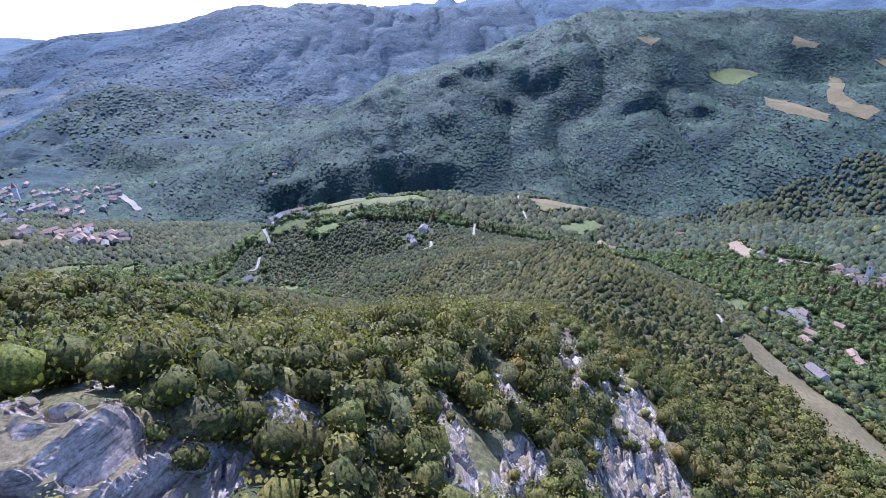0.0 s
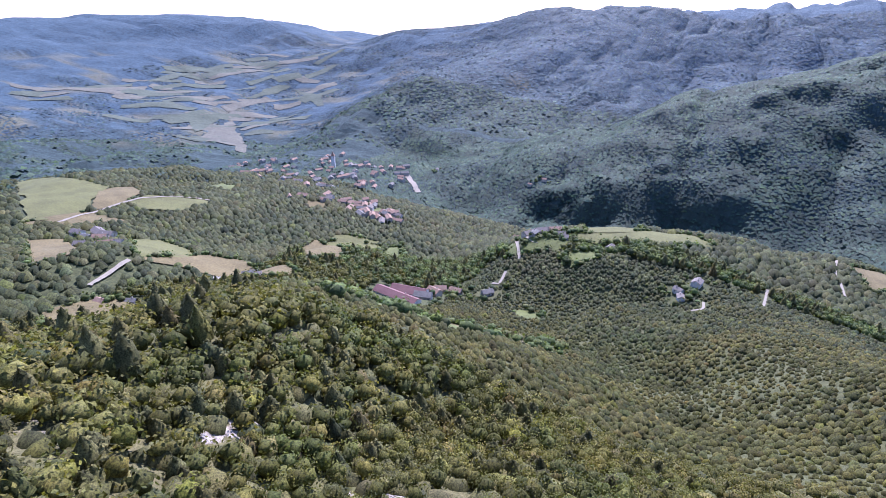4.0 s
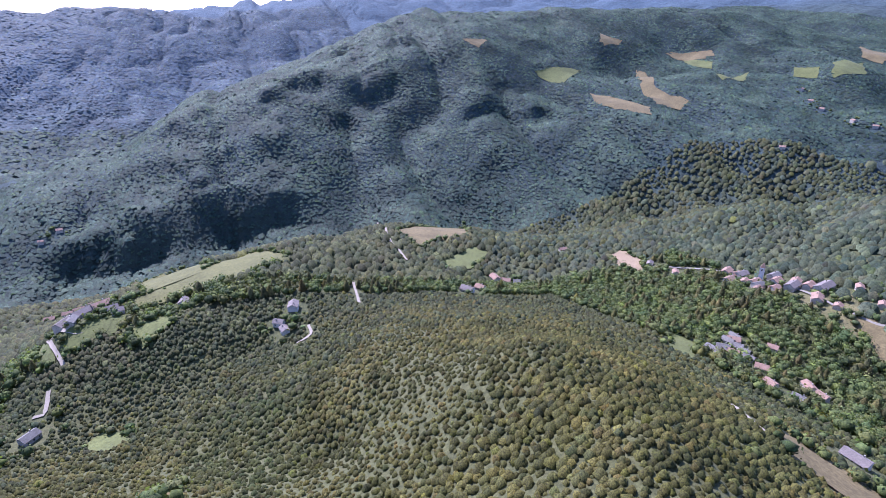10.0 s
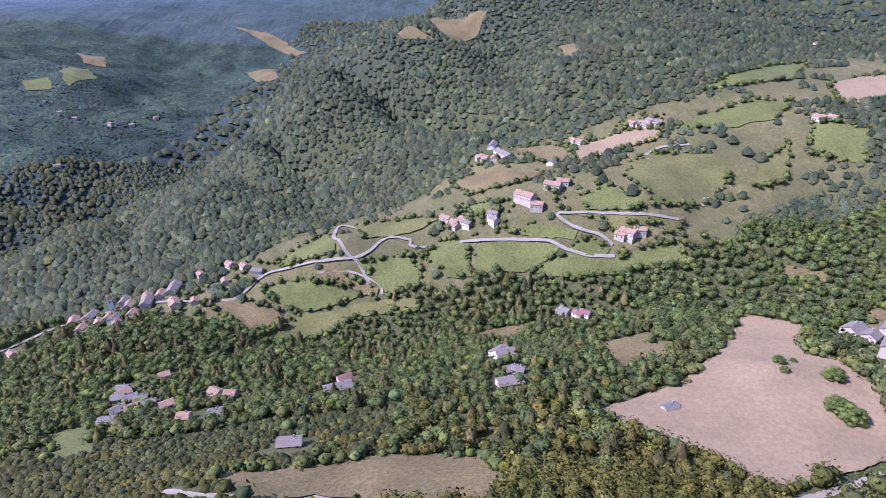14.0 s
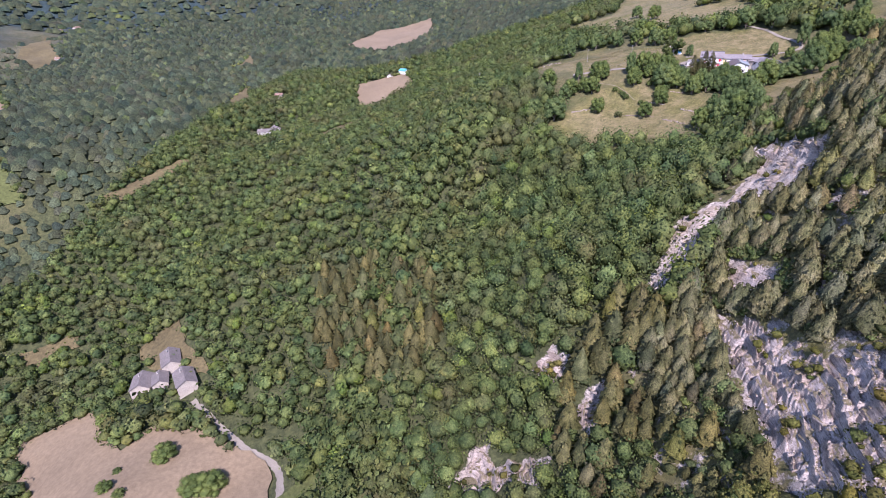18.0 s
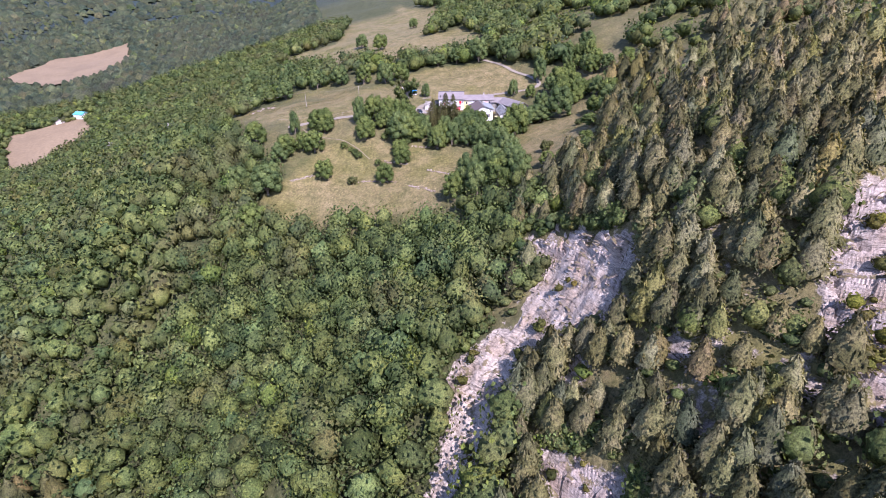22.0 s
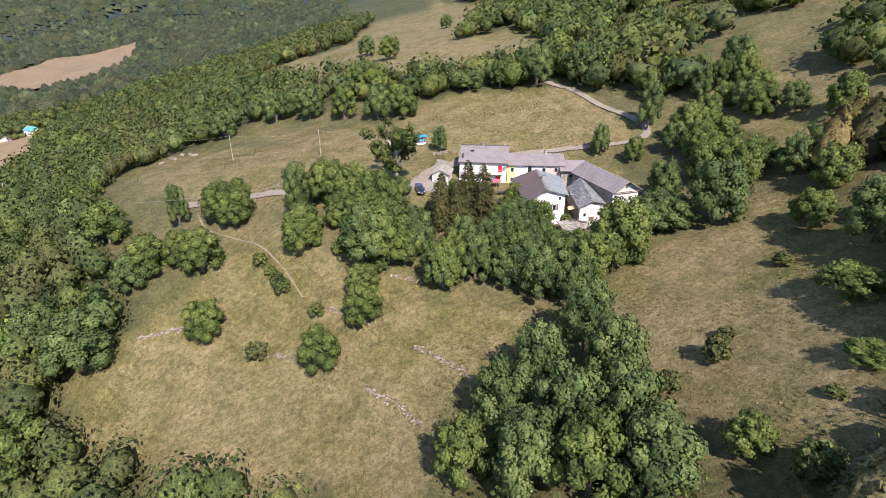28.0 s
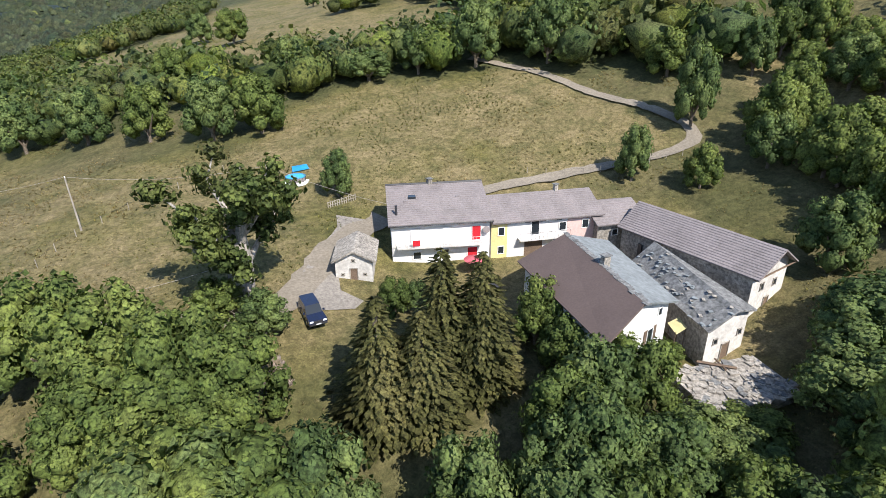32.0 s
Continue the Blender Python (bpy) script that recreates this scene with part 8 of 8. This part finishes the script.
def rock_sheet(poly, rubble, step=0.4):
    """The rock inside an outline: a fine net that dives into the ground at its ragged rim."""
    p = np.array(poly, float)
    gx, gy = np.meshgrid(np.arange(p[:, 0].min() - 3, p[:, 0].max() + 3, step), np.arange(p[:, 1].min() - 3, p[:, 1].max() + 3, step), indexing="ij")
    d = off_line(gx, gy, list(poly) + [poly[0]])
    d = np.where(inside(gx, gy, poly), d, -d) + fbm(gx / 5, gy / 5, 4) * 4.5
    z = rock_top(gx, gy, rubble) - np.clip(0.9 - d, 0, 3) * 0.9
    keep = d > -1.6
    idx = -np.ones(gx.shape, int)
    full = keep[:-1, :-1] & keep[1:, :-1] & keep[1:, 1:] & keep[:-1, 1:]
    used = np.zeros(gx.shape, bool)
    used[:-1, :-1] |= full
    used[1:, :-1] |= full
    used[1:, 1:] |= full
    used[:-1, 1:] |= full
    idx[used] = np.arange(used.sum())
    q = np.stack([idx[:-1, :-1][full], idx[1:, :-1][full], idx[1:, 1:][full], idx[:-1, 1:][full]], 1)
    return np.stack([gx[used], gy[used], z[used]], 1), q


def rock_block(seed):
    """An uneven slab 1 long, with broken edges."""
    rng = np.random.default_rng(seed)
    bm = bmesh.new()
    bmesh.ops.create_cube(bm, size=1)
    bmesh.ops.subdivide_edges(bm, edges=bm.edges[:], cuts=1)
    for v in bm.verts:
        k = 0.86 if abs(v.co.x) + abs(v.co.y) + abs(v.co.z) > 1.2 else 1.0
        v.co = v.co * k + Vector(rng.normal(size=3) * 0.07)
    bmesh.ops.triangulate(bm, faces=bm.faces[:])
    me = bpy.data.meshes.new("rock_slab")
    bm.to_mesh(me)
    bm.free()
    me.materials.append(LIMESTONE)
    return me


BLOCKS = [rock_block(s) for s in range(7)]
rng = np.random.default_rng(19)
for name, count, big in (("low_cliff", 60, 0.6), ("low_block", 10, 0.6), ("ledges", 40, 0.6), ("high_cliff", 90, 0.6), ("scree", 170, 0.42), ("scree_foot", 50, 0.45), ("scree_head", 34, 0.5), ("scree_block", 16, 0.6), ("scarp", 16, 0.35), ("scarp_side", 6, 0.35), ("scarp_low", 8, 0.35), ("crag", 24, 0.4), ("rib_a", 36, 0.6), ("rib_b", 12, 0.6), ("rib_c", 10, 0.6), ("rib_d", 5, 0.5), ("rib_e", 6, 0.5), ("rib_f", 6, 0.5)):
    poly = np.array(CLEAR_NEAR[name], float)
    loose = name in ("scree", "scree_foot")
    face = thing("scree_slope" if loose else "rock_face", "pale broken limestone on the steep slope" if loose else "pale grey limestone cliff in broken beds", "rock", (*poly.mean(0), float(H(*poly.mean(0)))), "rock faces of the mountain")
    v, f = rock_sheet(CLEAR_NEAR[name], loose, 0.25 if name == "crag" else 0.4)
    sheet = new("rubble_bed" if loose else "bedded_rock", mesh_from("bedded_rock", v - np.array(face.location), f, RUBBLE if loose else LIMESTONE))
    sheet.parent = face
    made = 0
    while made < count:
        x, y = rng.uniform(poly.min(0), poly.max(0))
        if not inside(np.array([x]), np.array([y]), poly)[0]:
            continue
        made += 1
        g = np.array([float(H(x + 2, y) - H(x - 2, y)), float(H(x, y + 2) - H(x, y - 2))]) / 4
        ob = part("boulder" if loose else "rock_slab", BLOCKS[rng.integers(7)], None, face)
        ob.location = Vector((x, y, float(rock_top([x], [y], loose)[0]) - 0.1)) - face.location
        along_turn = math.atan2(g[0], -g[1])
        ob.rotation_euler = (rng.normal() * 0.22, rng.normal() * 0.20 + 0.08, along_turn + rng.normal() * 0.5)
        k = big * rng.uniform(0.35, 1.0) ** 1.5
        ob.scale = (rng.uniform(2.0, 6.5) * k, rng.uniform(1.6, 3.4) * k, rng.uniform(0.5, 1.6) * k)

# bushes along the rim of the scree
sx, sy = [], []
for name in ("scree", "scree_foot", "low_block"):
    poly = np.array(CLEAR_NEAR[name], float)
    q = rng.uniform(poly.min(0) - 5, poly.max(0) + 5, (1500, 2))
    d = off_line(q[:, 0], q[:, 1], list(poly) + [poly[0]])
    q = q[(d > 0.6) & (d < 4.5) & (vnoise(q[:, 0] / 4, q[:, 1] / 4) > 0.45)]
    for other in ROCKS:
        q = q[~inside(q[:, 0], q[:, 1], CLEAR_NEAR[other])]
    sx, sy = sx + list(q[:, 0]), sy + list(q[:, 1])
sx, sy = np.array(sx), np.array(sy)
s = rng.uniform(0.7, 2.0, sx.size)
scatter("rim_bushes", "green bushes along the rim of the scree", "shrubs", stand(sx, sy, -0.2), s, s * 1.1, LEAFY_BUSH, BROADLEAF, 64)

# shrubs that cling to the rock
sx, sy = [], []
for name in ROCKS:
    poly = np.array(CLEAR_NEAR[name], float)
    k = int(np.prod(np.ptp(poly, axis=0)) / 9)
    q = rng.uniform(poly.min(0), poly.max(0), (k, 2))
    q = q[inside(q[:, 0], q[:, 1], poly) & (vnoise(q[:, 0] / 6, q[:, 1] / 6) > (0.62 if "scree" in name else 0.5))]
    sx, sy = sx + list(q[:, 0]), sy + list(q[:, 1])
sx, sy = np.array(sx), np.array(sy)
s = rng.uniform(0.5, 1.9, sx.size)
scatter("rock_shrubs", "small olive green shrubs clinging to the rock", "shrubs", np.stack([sx, sy, rock_top(sx, sy) - 0.15], 1), s, s * 1.0, LEAFY_MID, DRYLEAF, 63)

# ---- car ----
NAVY, _t, _b = material("navy_car_paint", 0.25)
_b.inputs["Base Color"].default_value = (0.012, 0.018, 0.045, 1)
_b.inputs["Coat Weight"].default_value = 0.6
TYRE = surface("tyre_rubber", (0.02, 0.02, 0.02), 0.9, 8.0, 1.0, 0.2, 0.2)
CHROME = surface("chrome", (0.6, 0.6, 0.62), 0.2, 8.0, 1.0, 0.05, 0.0, metal=1.0)
LAMP = surface("headlamp_glass", (0.7, 0.72, 0.75), 0.1, 8.0, 1.0, 0.05, 0.0)
cx, cy = 26.9, -236.2
cz = float(H(cx, cy)) + 0.12
car = thing("car", "dark navy off-road car parked on the gravel", "car", (cx, cy, cz))
car_turn = 0.12


def car_loft(profile, y0, y1, taper=0.9):
    """A body whose side outline is the profile (along, up), between two half widths."""
    low = [(a, -y0, b) for a, b in profile]
    return prism([(a, -(y0 if b < 0.95 else y0 * taper), b) for a, b in profile], [(a, (y1 if b < 0.95 else y1 * taper), b) for a, b in profile])


def placed(shape):
    v, f = shape
    v = np.array(v, float)
    c, s = math.cos(math.pi / 2 + car_turn), math.sin(math.pi / 2 + car_turn)
    return np.stack([cx + v[:, 0] * c - v[:, 1] * s, cy + v[:, 0] * s + v[:, 1] * c, cz + v[:, 2]], 1), f


part("body", placed(car_loft([(-2.25, 0.35), (2.2, 0.35), (2.28, 0.6), (2.2, 0.86), (1.0, 1.0), (-2.2, 1.0), (-2.3, 0.7)], 0.92, 0.92)), NAVY, car)
part("roof", placed(car_loft([(0.28, 1.72), (-2.0, 1.72), (-2.1, 1.66), (0.36, 1.66)], 0.74, 0.74, 1.0)), NAVY, car)
part("windscreen", placed(prism([(1.0, -0.80, 1.0), (1.0, 0.80, 1.0), (0.36, 0.70, 1.67), (0.36, -0.70, 1.67)], [(0.9, -0.80, 1.0), (0.9, 0.80, 1.0), (0.26, 0.70, 1.67), (0.26, -0.70, 1.67)])), GLASS, car)
part("rear_window", placed(prism([(-2.2, -0.78, 1.0), (-2.2, 0.78, 1.0), (-2.08, 0.70, 1.66), (-2.08, -0.70, 1.66)], [(-2.1, -0.78, 1.0), (-2.1, 0.78, 1.0), (-1.98, 0.70, 1.66), (-1.98, -0.70, 1.66)])), GLASS, car)
for s in (-1, 1):
    part("side_window", placed(prism([(0.9, s * 0.83, 1.0), (-2.1, s * 0.83, 1.0), (-2.0, s * 0.73, 1.67), (0.3, s * 0.73, 1.67)], [(0.9, s * 0.78, 1.0), (-2.1, s * 0.78, 1.0), (-2.0, s * 0.68, 1.67), (0.3, s * 0.68, 1.67)])), GLASS, car)
    part("door_mirror", placed(block((0.75, s * 1.0, 1.02), (0.14, 0.2, 0.16))), NAVY, car)
    part("headlight", placed(block((2.2, s * 0.66, 0.66), (0.12, 0.36, 0.18))), LAMP, car)
    for a in (-1.4, 1.4):
        wheel = part("wheel", placed(tube([(a, s * 0.72, 0.33), (a, s * 0.95, 0.33)], 0.36, 14)), TYRE, car)
        part("rim", placed(tube([(a, s * 0.93, 0.33), (a, s * 0.965, 0.33)], 0.21, 10)), CHROME, wheel)
part("grille", placed(block((2.25, 0, 0.6), (0.07, 0.85, 0.22))), DARK_METAL, car)
part("bumper", placed(block((2.24, 0, 0.36), (0.16, 1.8, 0.2))), DARK_METAL, car)
part("number_plate", placed(block((2.33, 0, 0.42), (0.02, 0.5, 0.11))), WHITE_PAINT, car)

# ---- round pool on the upper field ----
px, py = 23.6, -272.0
pz = float(H(px, py)) + 0.1
POOL_BLUE = surface("pool_blue", (0.03, 0.27, 0.55), 0.5, 3.0, 0.5, 0.1, 0.1)
WATER, _t, _b = material("pool_water", 0.05)
_b.inputs["Base Color"].default_value = (0.08, 0.45, 0.68, 1)
pool = thing("swimming_pool", "round blue above-ground swimming pool on the grass", "pool", (px, py, pz))
part("base", tube([(px, py, pz - 0.5), (px, py, pz + 0.05)], 3.1, 28), WHITE_PAINT, pool)
part("pool_wall", tube([(px, py, pz), (px, py, pz + 1.1)], 2.3, 28), CEMENT_TILE, pool)
part("water", tube([(px, py, pz + 1.1), (px, py, pz + 1.13)], 2.1, 28), WATER, pool)
ring = [(px + math.cos(6.2832 * k / 28) * 2.3, py + math.sin(6.2832 * k / 28) * 2.3, pz + 1.15) for k in range(29)]
part("rim", tube(ring, 0.10, 6, False), POOL_BLUE, pool)
for k in range(14):
    a = 6.2832 * k / 14
    part("pool_post", tube([(px + math.cos(a) * 2.34, py + math.sin(a) * 2.34, pz), (px + math.cos(a) * 2.34, py + math.sin(a) * 2.34, pz + 1.12)], 0.06, 5), DARK_METAL, pool)
cover = thing("pool_cover", "blue tarpaulin stretched behind the pool", "cover", (px - 1.2, py - 3.2, pz))
part("sheet", slab([(px - 3.4, py - 2.6, pz + 1.5), (px + 0.8, py - 2.2, pz + 1.2), (px + 0.6, py - 4.8, pz + 1.9), (px - 3.0, py - 5.0, pz + 2.1)], 0.04), POOL_BLUE, cover)
for q in ((-3.2, -2.7), (0.6, -2.4), (0.4, -4.6), (-2.8, -4.8)):
    part("post", tube([(px + q[0], py + q[1], pz - 0.4), (px + q[0], py + q[1], pz + 1.75)], 0.04, 5), PALE_WOOD, cover)

pool.scale = cover.scale = (0.66, 0.66, 0.66)
# ---- poles, wires and fences ----
POLE_TOPS = []
for n, (x, y) in enumerate(POLE_PLAN):
    z = float(H(x, y))
    h = 3.6 if n == 3 else 7.4
    pole = thing("utility_pole", "grey weathered wooden utility pole", "pole", (x, y, z), "utility poles")
    part("shaft", tube([(x, y, z - 0.6), (x + 0.1, y, z + h)], [0.14, 0.09], 7), PALE_WOOD, pole)
    part("insulator", tube([(x + 0.1, y, z + h), (x + 0.1, y, z + h + 0.2)], 0.06, 6), WHITE_PAINT, pole)
    POLE_TOPS.append((x + 0.1, y, z + h + 0.1))
POLE_TOPS_ROW = [POLE_TOPS[0], POLE_TOPS[1], POLE_TOPS[2], POLE_TOPS[4]]


def wire(a, b, sag):
    line = []
    for k in range(15):
        u = k / 14
        p = np.array(lerp(a, b, u))
        p[2] -= sag * 4 * u * (1 - u)
        line.append(p)
    ob = thing("overhead_wire", "thin sagging overhead wire between the poles", "wire", a, "overhead wires")
    part("cable", tube(line, 0.022, 4), PALE_WOOD, ob)


for a, b in zip(POLE_TOPS_ROW, POLE_TOPS_ROW[1:]):
    wire(a, b, 1.0)
wire(POLE_TOPS[4], (13.5, -249.5, -39.2), 0.5)
wire(POLE_TOPS[3], (33.0, -241.0, -39.5), 0.6)
wire(POLE_TOPS[3], (95.0, -236.0, -45.0), 1.2)


def fence_line(line, gap, h, label):
    p = smooth_line(line, gap)
    z0 = float(H(*p[0]))
    fence = thing("fence", label, "fence", (*p[0], z0))
    tops = []
    for q in p:
        z = float(H(*q))
        part("post", tube([(q[0], q[1], z - 0.3), (q[0] + 0.03, q[1], z + h)], 0.05, 5), PALE_WOOD, fence)
        tops.append((q[0], q[1], z + h * 0.85))
    part("fence_wire", tube(tops, 0.012, 4), DARK_METAL, fence)


fence_line([(68, -246), (58, -256), (53, -266), (44, -274), (34, -280)], 3.4, 1.1, "old post and wire fence across the field")
fence_line([(-12, -262), (-20, -258), (-28, -256), (-36, -254)], 2.6, 1.0, "post and wire fence beside the lane")
pal = thing("paling_fence", "rough grey paling fence beside the conifer", "fence", (17.5, -262.5, float(H(17.5, -262.5))))
for k in range(13):
    q = (20.5 - 0.36 * k, -261.8 - 0.12 * k)
    part("paling", block((*q, float(H(*q)) - 0.1), (0.1, 0.05, 1.0 + 0.15 * math.sin(k * 2.3)), 0.3), PALE_WOOD, pal)
for s in (0.35, 0.8):
    part("rail", tube([(20.6, -261.8, float(H(20.6, -261.8)) + s), (16.1, -263.3, float(H(16.1, -263.3)) + s)], 0.035, 5), PALE_WOOD, pal)

# ---- terrace of the white house ----
tx, ty = along(FL, FR, 0.80, 3.2, 0)[:2]
tz = float(H(tx, ty))
parasol = thing("parasol", "faded red parasol open over the terrace", "parasol", (tx, ty, tz))
part("pole", tube([(tx, ty, tz - 0.1), (tx, ty, tz + 2.3)], 0.03, 6), WHITE_PAINT, parasol)
cone = [(tx + math.cos(6.2832 * k / 10) * 1.4, ty + math.sin(6.2832 * k / 10) * 1.4, tz + 1.95) for k in range(10)]
part("canopy", (cone + [(tx, ty, tz + 2.5)], [[k, (k + 1) % 10, 10] for k in range(10)]), PINK_CLOTH, parasol)
for k, (dx, dy) in enumerate(((-6.4, 1.4), (-7.3, 1.8), (-8.1, 1.5), (-7.0, 2.6))):
    x, y = tx + dx, ty + dy
    z = float(H(x, y))
    ch = thing("garden_chair", "white plastic garden chair in the yard", "chair", (x, y, z), "garden chairs")
    part("seat", block((x, y, z + 0.42), (0.48, 0.48, 0.05), k), WHITE_PAINT, ch)
    part("backrest", block((x - 0.22 * math.cos(k), y - 0.22 * math.sin(k), z + 0.45), (0.05, 0.46, 0.45), k), WHITE_PAINT, ch)
    for sx, sy in ((1, 1), (1, -1), (-1, 1), (-1, -1)):
        part("leg", tube([(x + 0.2 * sx, y + 0.2 * sy, z - 0.05), (x + 0.19 * sx, y + 0.19 * sy, z + 0.42)], 0.022, 4), WHITE_PAINT, ch)
x, y = tx - 0.4, ty + 4.2
z = float(H(x, y))
tab = thing("garden_table", "dark garden table on the small lawn", "table", (x, y, z))
part("tabletop", block((x, y, z + 0.7), (1.9, 1.2, 0.06), 0.2), DARK_METAL, tab)
for sx, sy in ((1, 1), (1, -1), (-1, 1), (-1, -1)):
    part("leg", tube([(x + 0.8 * sx, y + 0.45 * sy, z - 0.05), (x + 0.8 * sx, y + 0.45 * sy, z + 0.7)], 0.035, 5), DARK_METAL, tab)

# ---- logs, stones and low dry walls ----
x, y = -3.5, -218.6
z = float(H(x, y))
logs = thing("log_pile", "pile of rough logs by the house corner", "logs", (x, y, z))
for k in range(12):
    r = 0.09 + 0.04 * rng.random()
    q = (x + rng.normal() * 0.5, y + rng.normal() * 0.35, z + 0.1 + 0.12 * (k // 5))
    part("log", tube([q, (q[0] + 1.5 * math.cos(0.4 * rng.normal()), q[1] + 0.5 * rng.normal(), q[2] + 0.1)], r, 6), WOOD, logs)
beam = thing("fallen_beam", "dark timber beam lying on the shed roof", "beam", (-6.0, -216.0, -46.4))
part("timber", tube([(-4.9, -217.1, -46.2), (-7.8, -215.2, -46.45)], 0.14, 5), WOOD, beam)
part("timber", tube([(-6.9, -216.9, -46.3), (-6.6, -215.3, -46.4)], 0.10, 5), WOOD, beam)


def stone_row(label, line, gap, big):
    p = smooth_line(line, gap)
    row = thing("dry_stone_wall", label, "wall", (*p[0], float(H(*p[0]))), "dry stone walls")
    for q in p:
        for _ in range(2):
            ob = part("stone", BLOCKS[rng.integers(7)], None, row)
            x, y = q[0] + rng.normal() * 0.3, q[1] + rng.normal() * 0.3
            ob.location = Vector((x, y, float(H(x, y)) + 0.1)) - row.location
            ob.rotation_euler = (rng.normal() * 0.3, rng.normal() * 0.3, rng.uniform(0, 3))
            ob.scale = (rng.uniform(0.5, 1.1) * big, rng.uniform(0.4, 0.8) * big, rng.uniform(0.3, 0.6) * big)


for line in WALL_PLAN:
    stone_row("low tumbled dry stone wall in the meadow", line, 0.7, 0.8)
stone_row("heap of grey stones below the parking place", [(31.5, -230.5), (30.5, -229.0), (31.0, -227.8)], 0.4, 1.5)

# ---- pale boulders along the field edge ----
for k, (x, y) in enumerate([(120.1, -312.3), (109.5, -303.0), (106.1, -305.0), (104.3, -308.8), (101.2, -307.3), (98.6, -303.5)]):
    z = float(H(x, y))
    stone = thing("field_boulder", "pale weathered boulder lying on the field edge", "boulder", (x, y, z), "boulders of the field edge")
    ob = part("boulder", BLOCKS[k % 7], None, stone)
    ob.location = (0, 0, 0.25)
    ob.scale, ob.rotation_euler = (1.5 + 0.4 * (k % 3), 1.1, 0.9), (0.1, 0.05, 1.3 * k)
